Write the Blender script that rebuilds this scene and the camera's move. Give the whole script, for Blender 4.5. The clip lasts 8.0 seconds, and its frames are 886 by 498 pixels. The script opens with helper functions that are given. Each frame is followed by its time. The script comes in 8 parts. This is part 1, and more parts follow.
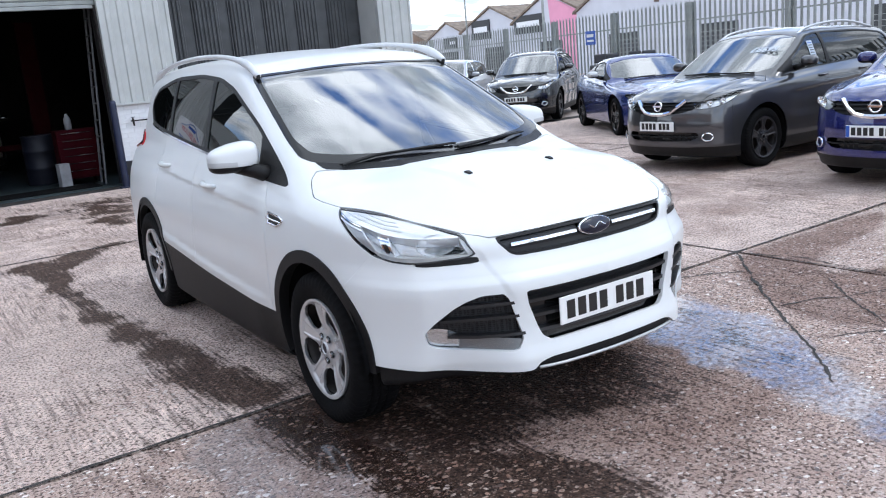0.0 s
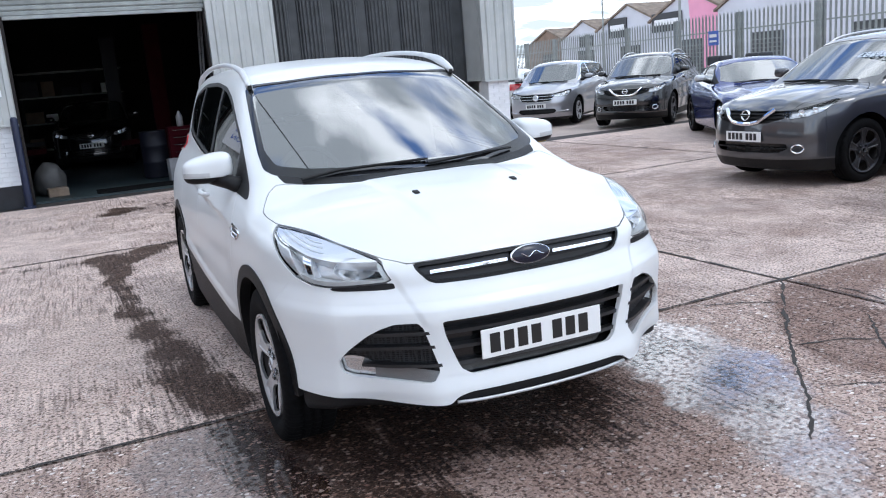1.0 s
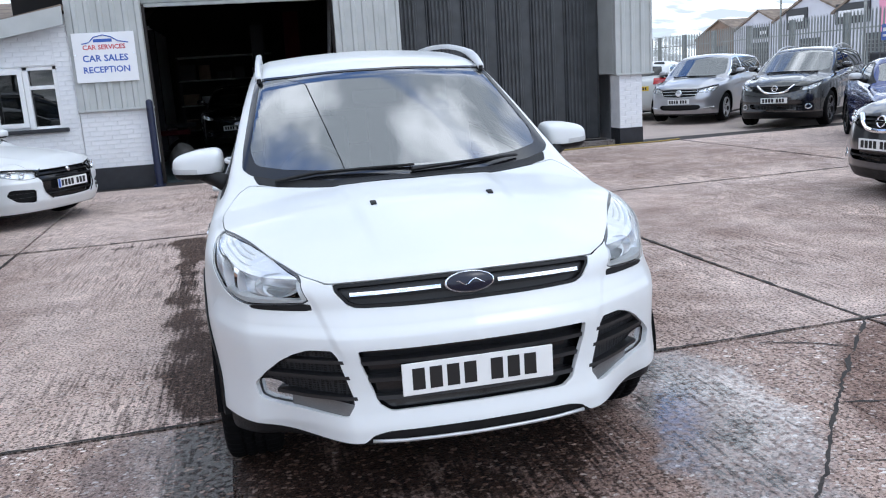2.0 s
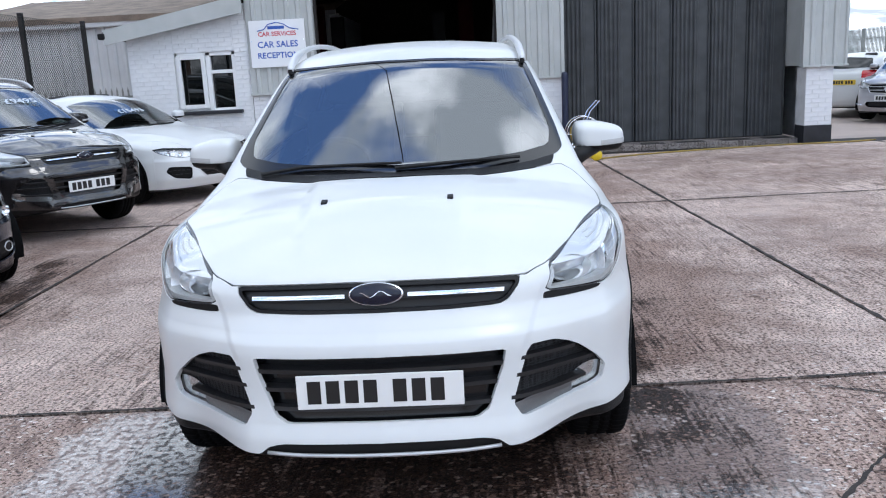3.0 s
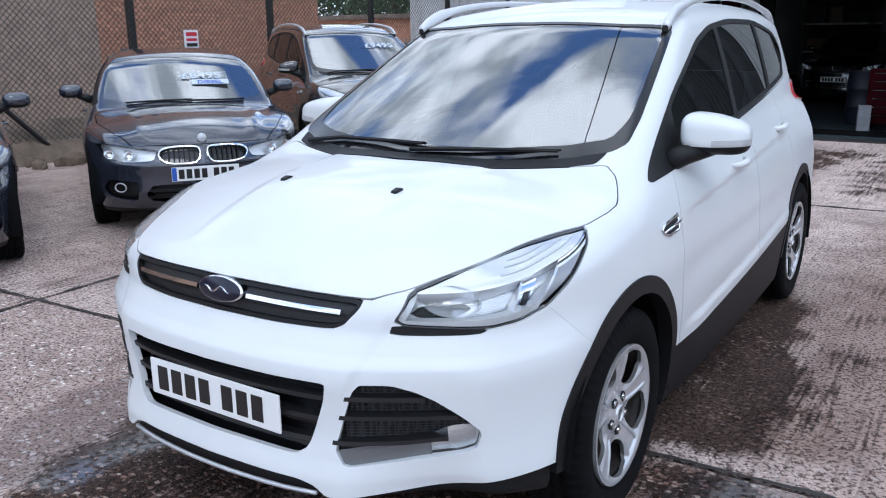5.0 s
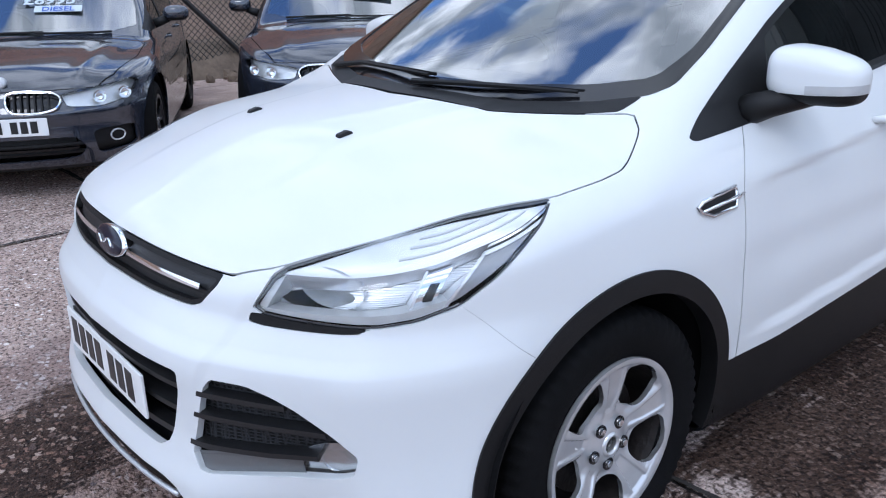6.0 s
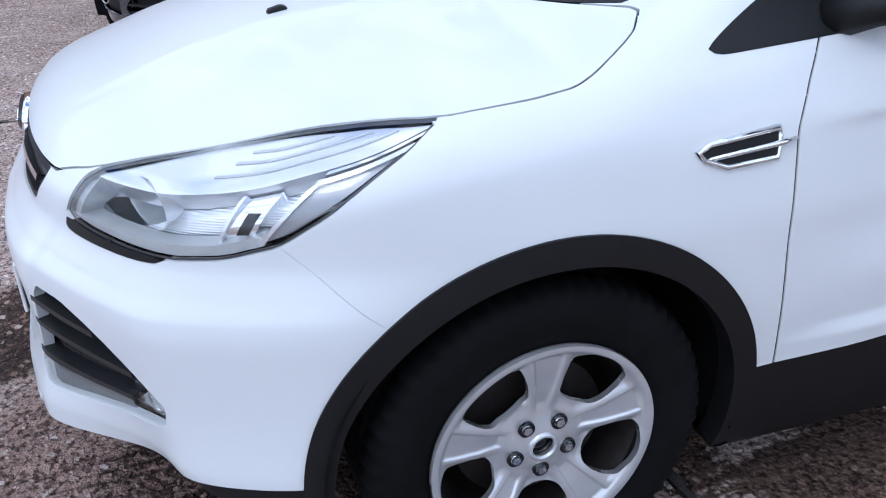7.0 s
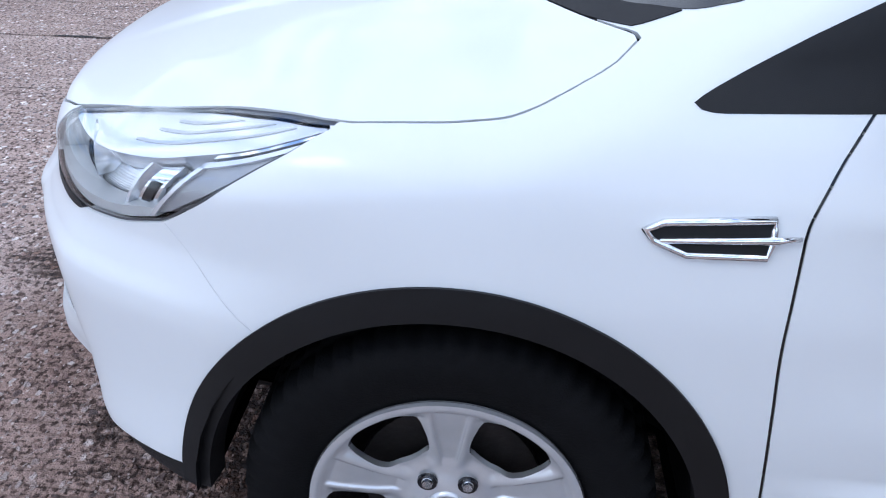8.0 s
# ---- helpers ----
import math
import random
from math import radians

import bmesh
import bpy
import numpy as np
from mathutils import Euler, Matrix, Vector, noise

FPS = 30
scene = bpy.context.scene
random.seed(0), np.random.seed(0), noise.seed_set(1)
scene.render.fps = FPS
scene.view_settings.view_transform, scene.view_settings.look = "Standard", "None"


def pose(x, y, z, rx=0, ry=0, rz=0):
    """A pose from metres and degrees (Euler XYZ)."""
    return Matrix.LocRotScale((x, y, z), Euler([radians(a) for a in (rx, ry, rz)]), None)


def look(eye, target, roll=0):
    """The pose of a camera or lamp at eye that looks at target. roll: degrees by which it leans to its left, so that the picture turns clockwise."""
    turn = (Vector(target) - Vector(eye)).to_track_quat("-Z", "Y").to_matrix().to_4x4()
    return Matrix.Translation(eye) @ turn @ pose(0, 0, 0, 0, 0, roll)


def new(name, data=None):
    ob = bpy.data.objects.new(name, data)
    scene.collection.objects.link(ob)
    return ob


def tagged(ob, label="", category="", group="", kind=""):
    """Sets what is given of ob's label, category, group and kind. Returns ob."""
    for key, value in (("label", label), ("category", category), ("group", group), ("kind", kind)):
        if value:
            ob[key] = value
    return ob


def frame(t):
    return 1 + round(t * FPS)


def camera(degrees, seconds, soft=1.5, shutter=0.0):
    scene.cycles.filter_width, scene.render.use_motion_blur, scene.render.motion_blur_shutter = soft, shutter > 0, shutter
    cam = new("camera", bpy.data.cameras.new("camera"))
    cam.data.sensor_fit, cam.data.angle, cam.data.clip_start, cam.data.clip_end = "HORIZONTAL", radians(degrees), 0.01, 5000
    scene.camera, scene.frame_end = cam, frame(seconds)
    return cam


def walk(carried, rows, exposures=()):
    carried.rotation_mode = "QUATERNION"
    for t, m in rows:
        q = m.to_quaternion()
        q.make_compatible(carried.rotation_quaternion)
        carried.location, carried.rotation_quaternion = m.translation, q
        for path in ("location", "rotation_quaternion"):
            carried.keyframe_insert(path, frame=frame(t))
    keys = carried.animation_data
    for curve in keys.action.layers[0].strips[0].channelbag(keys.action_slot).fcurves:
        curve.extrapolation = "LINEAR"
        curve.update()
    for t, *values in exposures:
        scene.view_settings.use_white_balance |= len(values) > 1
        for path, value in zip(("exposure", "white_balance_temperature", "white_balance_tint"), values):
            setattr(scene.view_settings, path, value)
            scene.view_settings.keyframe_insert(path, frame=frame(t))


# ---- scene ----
cam = camera(56.41, 8.0, 1.1)
ROWS = [
    (0.0, -2.287, -3.235, 1.535, -12.78, 5.06, -34.03),
    (0.5, -1.897, -3.390, 1.526, -12.42, 5.31, -29.54),
    (1.0, -1.505, -3.497, 1.540, -12.13, 4.71, -24.35),
    (1.5, -1.104, -3.474, 1.538, -12.00, 4.05, -19.19),
    (3.0, 0.307, -3.292, 1.505, -12.14, 2.82, 1.55),
    (3.5, 0.689, -3.181, 1.528, -12.24, 2.28, 8.74),
    (4.0, 1.037, -2.891, 1.507, -12.55, 1.67, 16.59),
    (4.5, 1.432, -2.663, 1.520, -13.16, 0.86, 24.87),
    (6.0, 1.939, -1.418, 1.474, -19.63, 0.70, 50.02),
    (6.5, 1.870, -0.970, 1.413, -23.59, 0.78, 59.10),
    (7.0, 1.934, -0.584, 1.382, -27.15, 0.70, 69.64),
    (7.5, 1.919, -0.283, 1.358, -29.36, -0.41, 81.78),
    (8.0, 1.849, 0.049, 1.400, -29.67, -1.76, 95.06),
]
walk(cam, [(t, pose(x, y, z, 90 + pitch, roll, yaw)) for t, x, y, z, pitch, roll, yaw in ROWS],
     exposures=[(0.0, 0.26, 6160, 10.5), (3.0, 0.0, 6080, 10.5), (4.5, 0.04, 5950, 10.5), (6.0, 0.02, 5760, 12.5), (8.0, 0.05, 5700, 13)])

# ---- light: bright broken overcast with a soft high sun ----
SUN_EL, SUN_AZ = 52, 140      # degrees; azimuth clockwise from +y
world = bpy.data.worlds.new("sky")
scene.world = world
world.use_nodes = True
wn, wl = world.node_tree.nodes, world.node_tree.links
wn.clear()
sky = wn.new("ShaderNodeTexSky")
sky.sky_type, sky.sun_disc = "NISHITA", False
sky.sun_elevation, sky.sun_rotation = radians(SUN_EL), radians(SUN_AZ)
coord = wn.new("ShaderNodeTexCoord")
lift = wn.new("ShaderNodeSeparateXYZ")
wl.new(coord.outputs["Generated"], lift.inputs["Vector"])
rise = wn.new("ShaderNodeMath")
rise.operation = "MAXIMUM"
rise.inputs[1].default_value = 0.0
wl.new(lift.outputs["Z"], rise.inputs[0])
plane = wn.new("ShaderNodeMath")
plane.operation = "ADD"
plane.inputs[1].default_value = 0.25
wl.new(rise.outputs[0], plane.inputs[0])
spread = wn.new("ShaderNodeVectorMath")
spread.operation = "DIVIDE"
deck = wn.new("ShaderNodeCombineXYZ")
for i in range(3):
    wl.new(plane.outputs[0], deck.inputs[i])
wl.new(coord.outputs["Generated"], spread.inputs[0]), wl.new(deck.outputs[0], spread.inputs[1])
flat = wn.new("ShaderNodeMapping")
flat.inputs["Location"].default_value, flat.inputs["Scale"].default_value = (0.9, 0.3, 0.0), (0.8, 1.5, 1.0)
wl.new(spread.outputs[0], flat.inputs["Vector"])
puff = wn.new("ShaderNodeTexNoise")
puff.inputs["Scale"].default_value, puff.inputs["Detail"].default_value = 3.0, 9.0
puff.inputs["Roughness"].default_value = 0.55
wl.new(flat.outputs["Vector"], puff.inputs["Vector"])
cover = wn.new("ShaderNodeValToRGB")
cover.color_ramp.elements[0].position, cover.color_ramp.elements[1].position = 0.37, 0.50
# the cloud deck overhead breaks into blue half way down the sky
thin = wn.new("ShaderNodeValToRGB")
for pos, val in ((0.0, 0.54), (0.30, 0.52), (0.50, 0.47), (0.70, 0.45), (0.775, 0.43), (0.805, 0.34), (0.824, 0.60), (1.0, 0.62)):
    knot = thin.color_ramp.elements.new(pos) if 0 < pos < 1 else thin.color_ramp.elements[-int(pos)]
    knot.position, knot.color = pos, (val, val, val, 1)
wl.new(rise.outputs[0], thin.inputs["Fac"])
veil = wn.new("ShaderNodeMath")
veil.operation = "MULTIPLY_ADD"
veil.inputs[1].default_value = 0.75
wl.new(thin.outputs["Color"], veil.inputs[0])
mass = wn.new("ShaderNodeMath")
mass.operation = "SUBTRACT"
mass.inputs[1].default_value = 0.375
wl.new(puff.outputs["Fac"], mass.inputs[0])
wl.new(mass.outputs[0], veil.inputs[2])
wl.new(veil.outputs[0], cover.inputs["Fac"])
tone = wn.new("ShaderNodeTexNoise")
tone.inputs["Scale"].default_value, tone.inputs["Detail"].default_value = 5.5, 8.0
wl.new(flat.outputs["Vector"], tone.inputs["Vector"])
cloud = wn.new("ShaderNodeValToRGB")
cloud.color_ramp.elements[0].position, cloud.color_ramp.elements[1].position = 0.42, 0.58
cloud.color_ramp.elements[0].color = (6.8, 7.6, 8.4, 1)
cloud.color_ramp.elements[1].color = (18.5, 19.5, 20.6, 1)
wl.new(tone.outputs["Fac"], cloud.inputs["Fac"])
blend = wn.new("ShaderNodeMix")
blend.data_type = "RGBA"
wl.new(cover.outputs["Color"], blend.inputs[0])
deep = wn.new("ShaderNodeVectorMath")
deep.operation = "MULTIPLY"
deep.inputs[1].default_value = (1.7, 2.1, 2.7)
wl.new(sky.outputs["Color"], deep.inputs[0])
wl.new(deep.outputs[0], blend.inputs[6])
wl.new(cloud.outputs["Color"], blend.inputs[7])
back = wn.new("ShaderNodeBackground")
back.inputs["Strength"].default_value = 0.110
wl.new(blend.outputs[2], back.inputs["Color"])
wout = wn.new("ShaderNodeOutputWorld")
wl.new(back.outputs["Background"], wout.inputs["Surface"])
sun_data = bpy.data.lights.new("sun", "SUN")
sun_data.energy, sun_data.angle, sun_data.color = 0.5, radians(16), (1.0, 0.965, 0.92)
sun = new("sun", sun_data)
sun.matrix_world = look((0, 0, 40), (-math.sin(radians(SUN_AZ)) * math.cos(radians(SUN_EL)), -math.cos(radians(SUN_AZ)) * math.cos(radians(SUN_EL)), 40 - math.sin(radians(SUN_EL))))

# ---- materials ----
def material(name, color, rough=0.6, metal=0.0, vary=0.0, size=8.0, bump=0.0, bump_size=60.0, coat=0.0, second=None, fine=0.0, spec=0.5):
    """A surface with two scales of variation: slow staining (vary, size per metre) and fine grain (fine, bump)."""
    m = bpy.data.materials.new(name)
    m.use_nodes = True
    n, l = m.node_tree.nodes, m.node_tree.links
    b = n["Principled BSDF"]
    b.inputs["Roughness"].default_value, b.inputs["Metallic"].default_value = rough, metal
    b.inputs["Specular IOR Level"].default_value = spec
    b.inputs["Coat Weight"].default_value, b.inputs["Coat Roughness"].default_value = coat, 0.03
    b.inputs["Base Color"].default_value = (*color, 1)
    if vary or fine or bump:
        c = n.new("ShaderNodeTexCoord")
    if vary or fine:
        slow = n.new("ShaderNodeTexNoise")
        slow.inputs["Scale"].default_value, slow.inputs["Detail"].default_value = size, 6
        l.new(c.outputs["Object"], slow.inputs["Vector"])
        ramp = n.new("ShaderNodeValToRGB")
        ramp.color_ramp.elements[0].position, ramp.color_ramp.elements[1].position = 0.35, 0.65
        dark = second or tuple(v * (1 - vary) for v in color)
        ramp.color_ramp.elements[0].color, ramp.color_ramp.elements[1].color = (*dark, 1), (*color, 1)
        l.new(slow.outputs["Fac"], ramp.inputs["Fac"])
        last = ramp.outputs["Color"]
        if fine:
            grain = n.new("ShaderNodeTexNoise")
            grain.inputs["Scale"].default_value, grain.inputs["Detail"].default_value = bump_size, 4
            l.new(c.outputs["Object"], grain.inputs["Vector"])
            mul = n.new("ShaderNodeMix")
            mul.data_type, mul.blend_type = "RGBA", "OVERLAY"
            mul.inputs[0].default_value = fine
            l.new(last, mul.inputs[6])
            l.new(grain.outputs["Fac"], mul.inputs[7])
            last = mul.outputs[2]
        l.new(last, b.inputs["Base Color"])
    if bump:
        g = n.new("ShaderNodeTexNoise")
        g.inputs["Scale"].default_value, g.inputs["Detail"].default_value = bump_size, 5
        l.new(c.outputs["Object"], g.inputs["Vector"])
        bm_ = n.new("ShaderNodeBump")
        bm_.inputs["Strength"].default_value, bm_.inputs["Distance"].default_value = bump, 0.01
        l.new(g.outputs["Fac"], bm_.inputs["Height"])
        l.new(bm_.outputs["Normal"], b.inputs["Normal"])
    return m


def glass(name, tint=(0.5, 0.55, 0.55), clear=0.6, rough=0.0, ior=1.5):
    """A thin pane: see-through by clear, with a mirror sheen that grows with the angle."""
    m = bpy.data.materials.new(name)
    m.use_nodes = True
    n, l = m.node_tree.nodes, m.node_tree.links
    n.clear()
    thru, dark, gloss = n.new("ShaderNodeBsdfTransparent"), n.new("ShaderNodeBsdfDiffuse"), n.new("ShaderNodeBsdfGlossy")
    thru.inputs["Color"].default_value = (*tint, 1)
    dark.inputs["Color"].default_value = (0.01, 0.012, 0.012, 1)
    gloss.inputs["Roughness"].default_value = rough
    body, mix, out = n.new("ShaderNodeMixShader"), n.new("ShaderNodeMixShader"), n.new("ShaderNodeOutputMaterial")
    facing, power, fres = n.new("ShaderNodeLayerWeight"), n.new("ShaderNodeMath"), n.new("ShaderNodeMapRange")
    facing.inputs["Blend"].default_value, power.operation, power.inputs[1].default_value = 0.5, "POWER", 5.0
    l.new(facing.outputs["Facing"], power.inputs[0]), l.new(power.outputs[0], fres.inputs["Value"])
    body.inputs[0].default_value = clear
    fres.inputs["To Min"].default_value = ((ior - 1) / (ior + 1)) ** 2
    l.new(dark.outputs[0], body.inputs[1]), l.new(thru.outputs[0], body.inputs[2])
    l.new(fres.outputs[0], mix.inputs[0]), l.new(body.outputs[0], mix.inputs[1]), l.new(gloss.outputs[0], mix.inputs[2])
    l.new(mix.outputs[0], out.inputs["Surface"])
    return m


def glow(name, color, strength):
    m = bpy.data.materials.new(name)
    m.use_nodes = True
    b = m.node_tree.nodes["Principled BSDF"]
    b.inputs["Base Color"].default_value = (*color, 1)
    b.inputs["Emission Color"].default_value, b.inputs["Emission Strength"].default_value = (*color, 1), strength
    return m


WHITE = material("white_paint", (0.68, 0.695, 0.69), 0.38, coat=0.4, vary=0.02, size=3, bump=0.0)
BLACK_PLASTIC = material("black_plastic", (0.006, 0.006, 0.0065), 0.5, vary=0.2, size=20, bump=0.15, bump_size=900, spec=0.3)
GLOSS_BLACK = material("gloss_black", (0.006, 0.006, 0.007), 0.12)
GREY_PLASTIC = material("grey_plastic", (0.012, 0.012, 0.013), 0.45, vary=0.1, bump=0.1, bump_size=900)
RUBBER = material("tyre_rubber", (0.005, 0.005, 0.0055), 0.8, vary=0.35, size=14, bump=0.25, bump_size=300, spec=0.12)
CHROME = material("chrome", (0.82, 0.83, 0.85), 0.08, 1.0)
RAIL_SILVER = material("satin_rail", (0.66, 0.67, 0.68), 0.35, 0.35, vary=0.05, size=15)
ALLOY = material("silver_alloy", (0.62, 0.625, 0.63), 0.27, 0.6, vary=0.08, size=20)
WELL_BLACK = material("wheel_well_liner", (0.005, 0.005, 0.0055), 0.9, vary=0.3, size=20, bump=0.3, bump_size=120, spec=0.1)
SILVER = material("silver_paint", (0.54, 0.55, 0.56), 0.32, 0.45, vary=0.08, size=20)
DARK_STEEL = material("dark_steel", (0.02, 0.015, 0.013), 0.6, 0.3, vary=0.5, size=25, bump=0.3)
LAMP_GLASS = glass("lamp_lens", (0.97, 0.98, 0.98), 0.985, 0.02, 1.45)
REFLECTOR = material("lamp_reflector", (0.74, 0.75, 0.77), 0.2, 0.5)
LAMP_GREY = material("lamp_bezel", (0.52, 0.53, 0.53), 0.35, 0.25, vary=0.08, size=30)
SMOKED = material("smoked_lamp_strip", (0.05, 0.05, 0.053), 0.15, 0.6, vary=0.4, size=40)
POCKET_GREY = material("lamp_pocket", (0.07, 0.072, 0.078), 0.3, 0.3)
BOWL = material("lamp_bowl", (0.80, 0.81, 0.82), 0.12, 0.7)
RIBBED = material("ribbed_reflector", (0.78, 0.79, 0.795), 0.25, 0.6)
FOG_SILVER = material("fog_reflector", (0.62, 0.63, 0.64), 0.18, 0.9)
FOG_TRIM = material("fog_lamp_trim", (0.20, 0.205, 0.21), 0.3, 0.6)
SIDE_GREY = material("lamp_side_panel", (0.34, 0.345, 0.36), 0.3, 0.3, vary=0.06, size=30)
SCREEN = glass("windscreen_glass", (0.62, 0.70, 0.68), 0.9, 0.0, 4.3)
DARK_GLASS = glass("privacy_glass", (0.10, 0.11, 0.12), 0.6, 0.0, 1.8)
SIDE_GLASS = glass("side_glass", (0.30, 0.35, 0.34), 0.75, 0.0, 1.8)
INTERIOR = material("dark_interior", (0.05, 0.051, 0.053), 0.8, vary=0.3, bump=0.2, bump_size=200)
PLATE = material("plate_white", (0.78, 0.78, 0.76), 0.35)
PLATE_YELLOW = material("plate_yellow", (0.75, 0.52, 0.05), 0.35)
INK = material("plate_black", (0.01, 0.01, 0.01), 0.4)
NAVY_BADGE = material("badge_navy", (0.004, 0.006, 0.02), 0.25)
RED_LENS = material("red_lens", (0.45, 0.01, 0.015), 0.12, coat=1)
BLUE_INK = material("blue_print", (0.03, 0.10, 0.42), 0.4)
RED_INK = material("red_print", (0.55, 0.03, 0.05), 0.4)
# pressed ribs across the lamp reflector
_n, _l = RIBBED.node_tree.nodes, RIBBED.node_tree.links
_c, _w, _b = _n.new("ShaderNodeTexCoord"), _n.new("ShaderNodeTexWave"), _n.new("ShaderNodeBump")
_w.bands_direction = "Z"
_w.inputs["Scale"].default_value, _w.inputs["Distortion"].default_value = 75.0, 0.15
_b.inputs["Strength"].default_value, _b.inputs["Distance"].default_value = 0.2, 0.006
_l.new(_c.outputs["Object"], _w.inputs["Vector"]), _l.new(_w.outputs["Fac"], _b.inputs["Height"]), _l.new(_b.outputs["Normal"], _n["Principled BSDF"].inputs["Normal"])

# woven plastic mesh behind the bumper openings
MESH_PLASTIC = material("mesh_plastic", (0.008, 0.008, 0.009), 0.5, spec=0.25)
_n, _l = MESH_PLASTIC.node_tree.nodes, MESH_PLASTIC.node_tree.links
_c, _t, _v, _r, _b = _n.new("ShaderNodeTexCoord"), _n.new("ShaderNodeMapping"), _n.new("ShaderNodeTexVoronoi"), _n.new("ShaderNodeValToRGB"), _n.new("ShaderNodeBump")
_t.inputs["Scale"].default_value = (0.62, 0.62, 1.0)
_v.feature, _v.inputs["Scale"].default_value, _v.inputs["Randomness"].default_value = "DISTANCE_TO_EDGE", 120.0, 0.15
_r.color_ramp.elements[0].position, _r.color_ramp.elements[1].position = 0.10, 0.20
_r.color_ramp.elements[0].color, _r.color_ramp.elements[1].color = (0.030, 0.030, 0.032, 1), (0.003, 0.003, 0.003, 1)
_b.invert = True
_b.inputs["Strength"].default_value, _b.inputs["Distance"].default_value = 0.9, 0.006
_l.new(_c.outputs["Object"], _t.inputs["Vector"]), _l.new(_t.outputs["Vector"], _v.inputs["Vector"])
_l.new(_v.outputs["Distance"], _r.inputs["Fac"]), _l.new(_v.outputs["Distance"], _b.inputs["Height"])
_l.new(_r.outputs["Color"], _n["Principled BSDF"].inputs["Base Color"]), _l.new(_b.outputs["Normal"], _n["Principled BSDF"].inputs["Normal"])

# ---- mesh helpers ----
def mesh_of(name, verts, faces, mat, smooth=False):
    me = bpy.data.meshes.new(name)
    me.from_pydata([tuple(map(float, v)) for v in verts], [], [tuple(map(int, f)) for f in faces])
    me.materials.append(mat)
    if smooth:
        me.shade_smooth()
    return me


def thing(name, label, category, group="", m=None, kind=""):
    """An Empty at a thing's base, which parents its parts."""
    ob = new(name)
    ob.empty_display_size = 0.1
    if m is not None:
        ob.matrix_basis = m
    return tagged(ob, label, category, group, kind)


def part(name, bm, mat, parent=None, label="", smooth=False):
    """Links a bmesh as ONE mesh object, under a thing or a part."""
    me = bpy.data.meshes.new(name)
    bm.to_mesh(me)
    bm.free()
    me.materials.append(mat)
    if smooth:
        me.shade_smooth()
    return hang(name, me, parent, label)


def hang(name, me, parent=None, label="", m=None):
    ob = new(name, me)
    if parent is not None:
        ob.parent = parent
    if m is not None:
        ob.matrix_basis = m
    if label:
        tagged(ob, label)
    return ob


def box(x0, y0, z0, x1, y1, z1, bevel=0.0, bm=None):
    b = bmesh.new()
    bmesh.ops.create_cube(b, size=1)
    for v in b.verts:
        v.co = Vector((x0 + (v.co.x + 0.5) * (x1 - x0), y0 + (v.co.y + 0.5) * (y1 - y0), z0 + (v.co.z + 0.5) * (z1 - z0)))
    if bevel:
        bmesh.ops.bevel(b, geom=b.edges[:], offset=bevel, segments=2, affect="EDGES", profile=0.5)
    return join(bm, b)


def join(bm, b):
    if bm is None:
        return b
    me = bpy.data.meshes.new("tmp")
    b.to_mesh(me)
    b.free()
    bm.from_mesh(me)
    bpy.data.meshes.remove(me)
    return bm


def tube(path, r, sides=8, bm=None, closed=False):
    """A round bar along a path; r is one radius or one for each point."""
    b = bm or bmesh.new()
    pts = [Vector(p) for p in path]
    rings = []
    for i, p in enumerate(pts):
        a = pts[i - 1] if (i or closed) else p
        c = pts[(i + 1) % len(pts)] if (i + 1 < len(pts) or closed) else p
        d = (c - a).normalized()
        side = d.orthogonal().normalized() if i == 0 else (rings_side - d * rings_side.dot(d)).normalized()
        rings_side = side
        up = d.cross(side)
        rr = r[i] if isinstance(r, (list, tuple)) else r
        rings.append([b.verts.new(p + (side * math.cos(2 * math.pi * k / sides) + up * math.sin(2 * math.pi * k / sides)) * rr) for k in range(sides)])
    for i in range(len(rings) - (0 if closed else 1)):
        q, w = rings[i], rings[(i + 1) % len(rings)]
        for k in range(sides):
            b.faces.new((q[k], q[(k + 1) % sides], w[(k + 1) % sides], w[k]))
    if not closed:
        b.faces.new(rings[0][::-1]), b.faces.new(rings[-1])
    return b


def strap(path, half_w, half_h, sides=14):
    """A flattened bar along a path, wide across the car and tall upwards; one height for each point."""
    b = bmesh.new()
    pts = [Vector(p) for p in path]
    rings = []
    for i, p in enumerate(pts):
        d = (pts[min(i + 1, len(pts) - 1)] - pts[max(i - 1, 0)]).normalized()
        across = d.cross(Vector((0, 0, 1))).normalized()
        up = across.cross(d)
        rings.append([b.verts.new(p + across * math.cos(2 * math.pi * k / sides) * half_w + up * math.sin(2 * math.pi * k / sides) * half_h[i]) for k in range(sides)])
    for q, w in zip(rings[:-1], rings[1:]):
        for k in range(sides):
            b.faces.new((q[k], q[(k + 1) % sides], w[(k + 1) % sides], w[k]))
    b.faces.new(rings[0][::-1]), b.faces.new(rings[-1])
    bmesh.ops.recalc_face_normals(b, faces=b.faces[:])
    return b


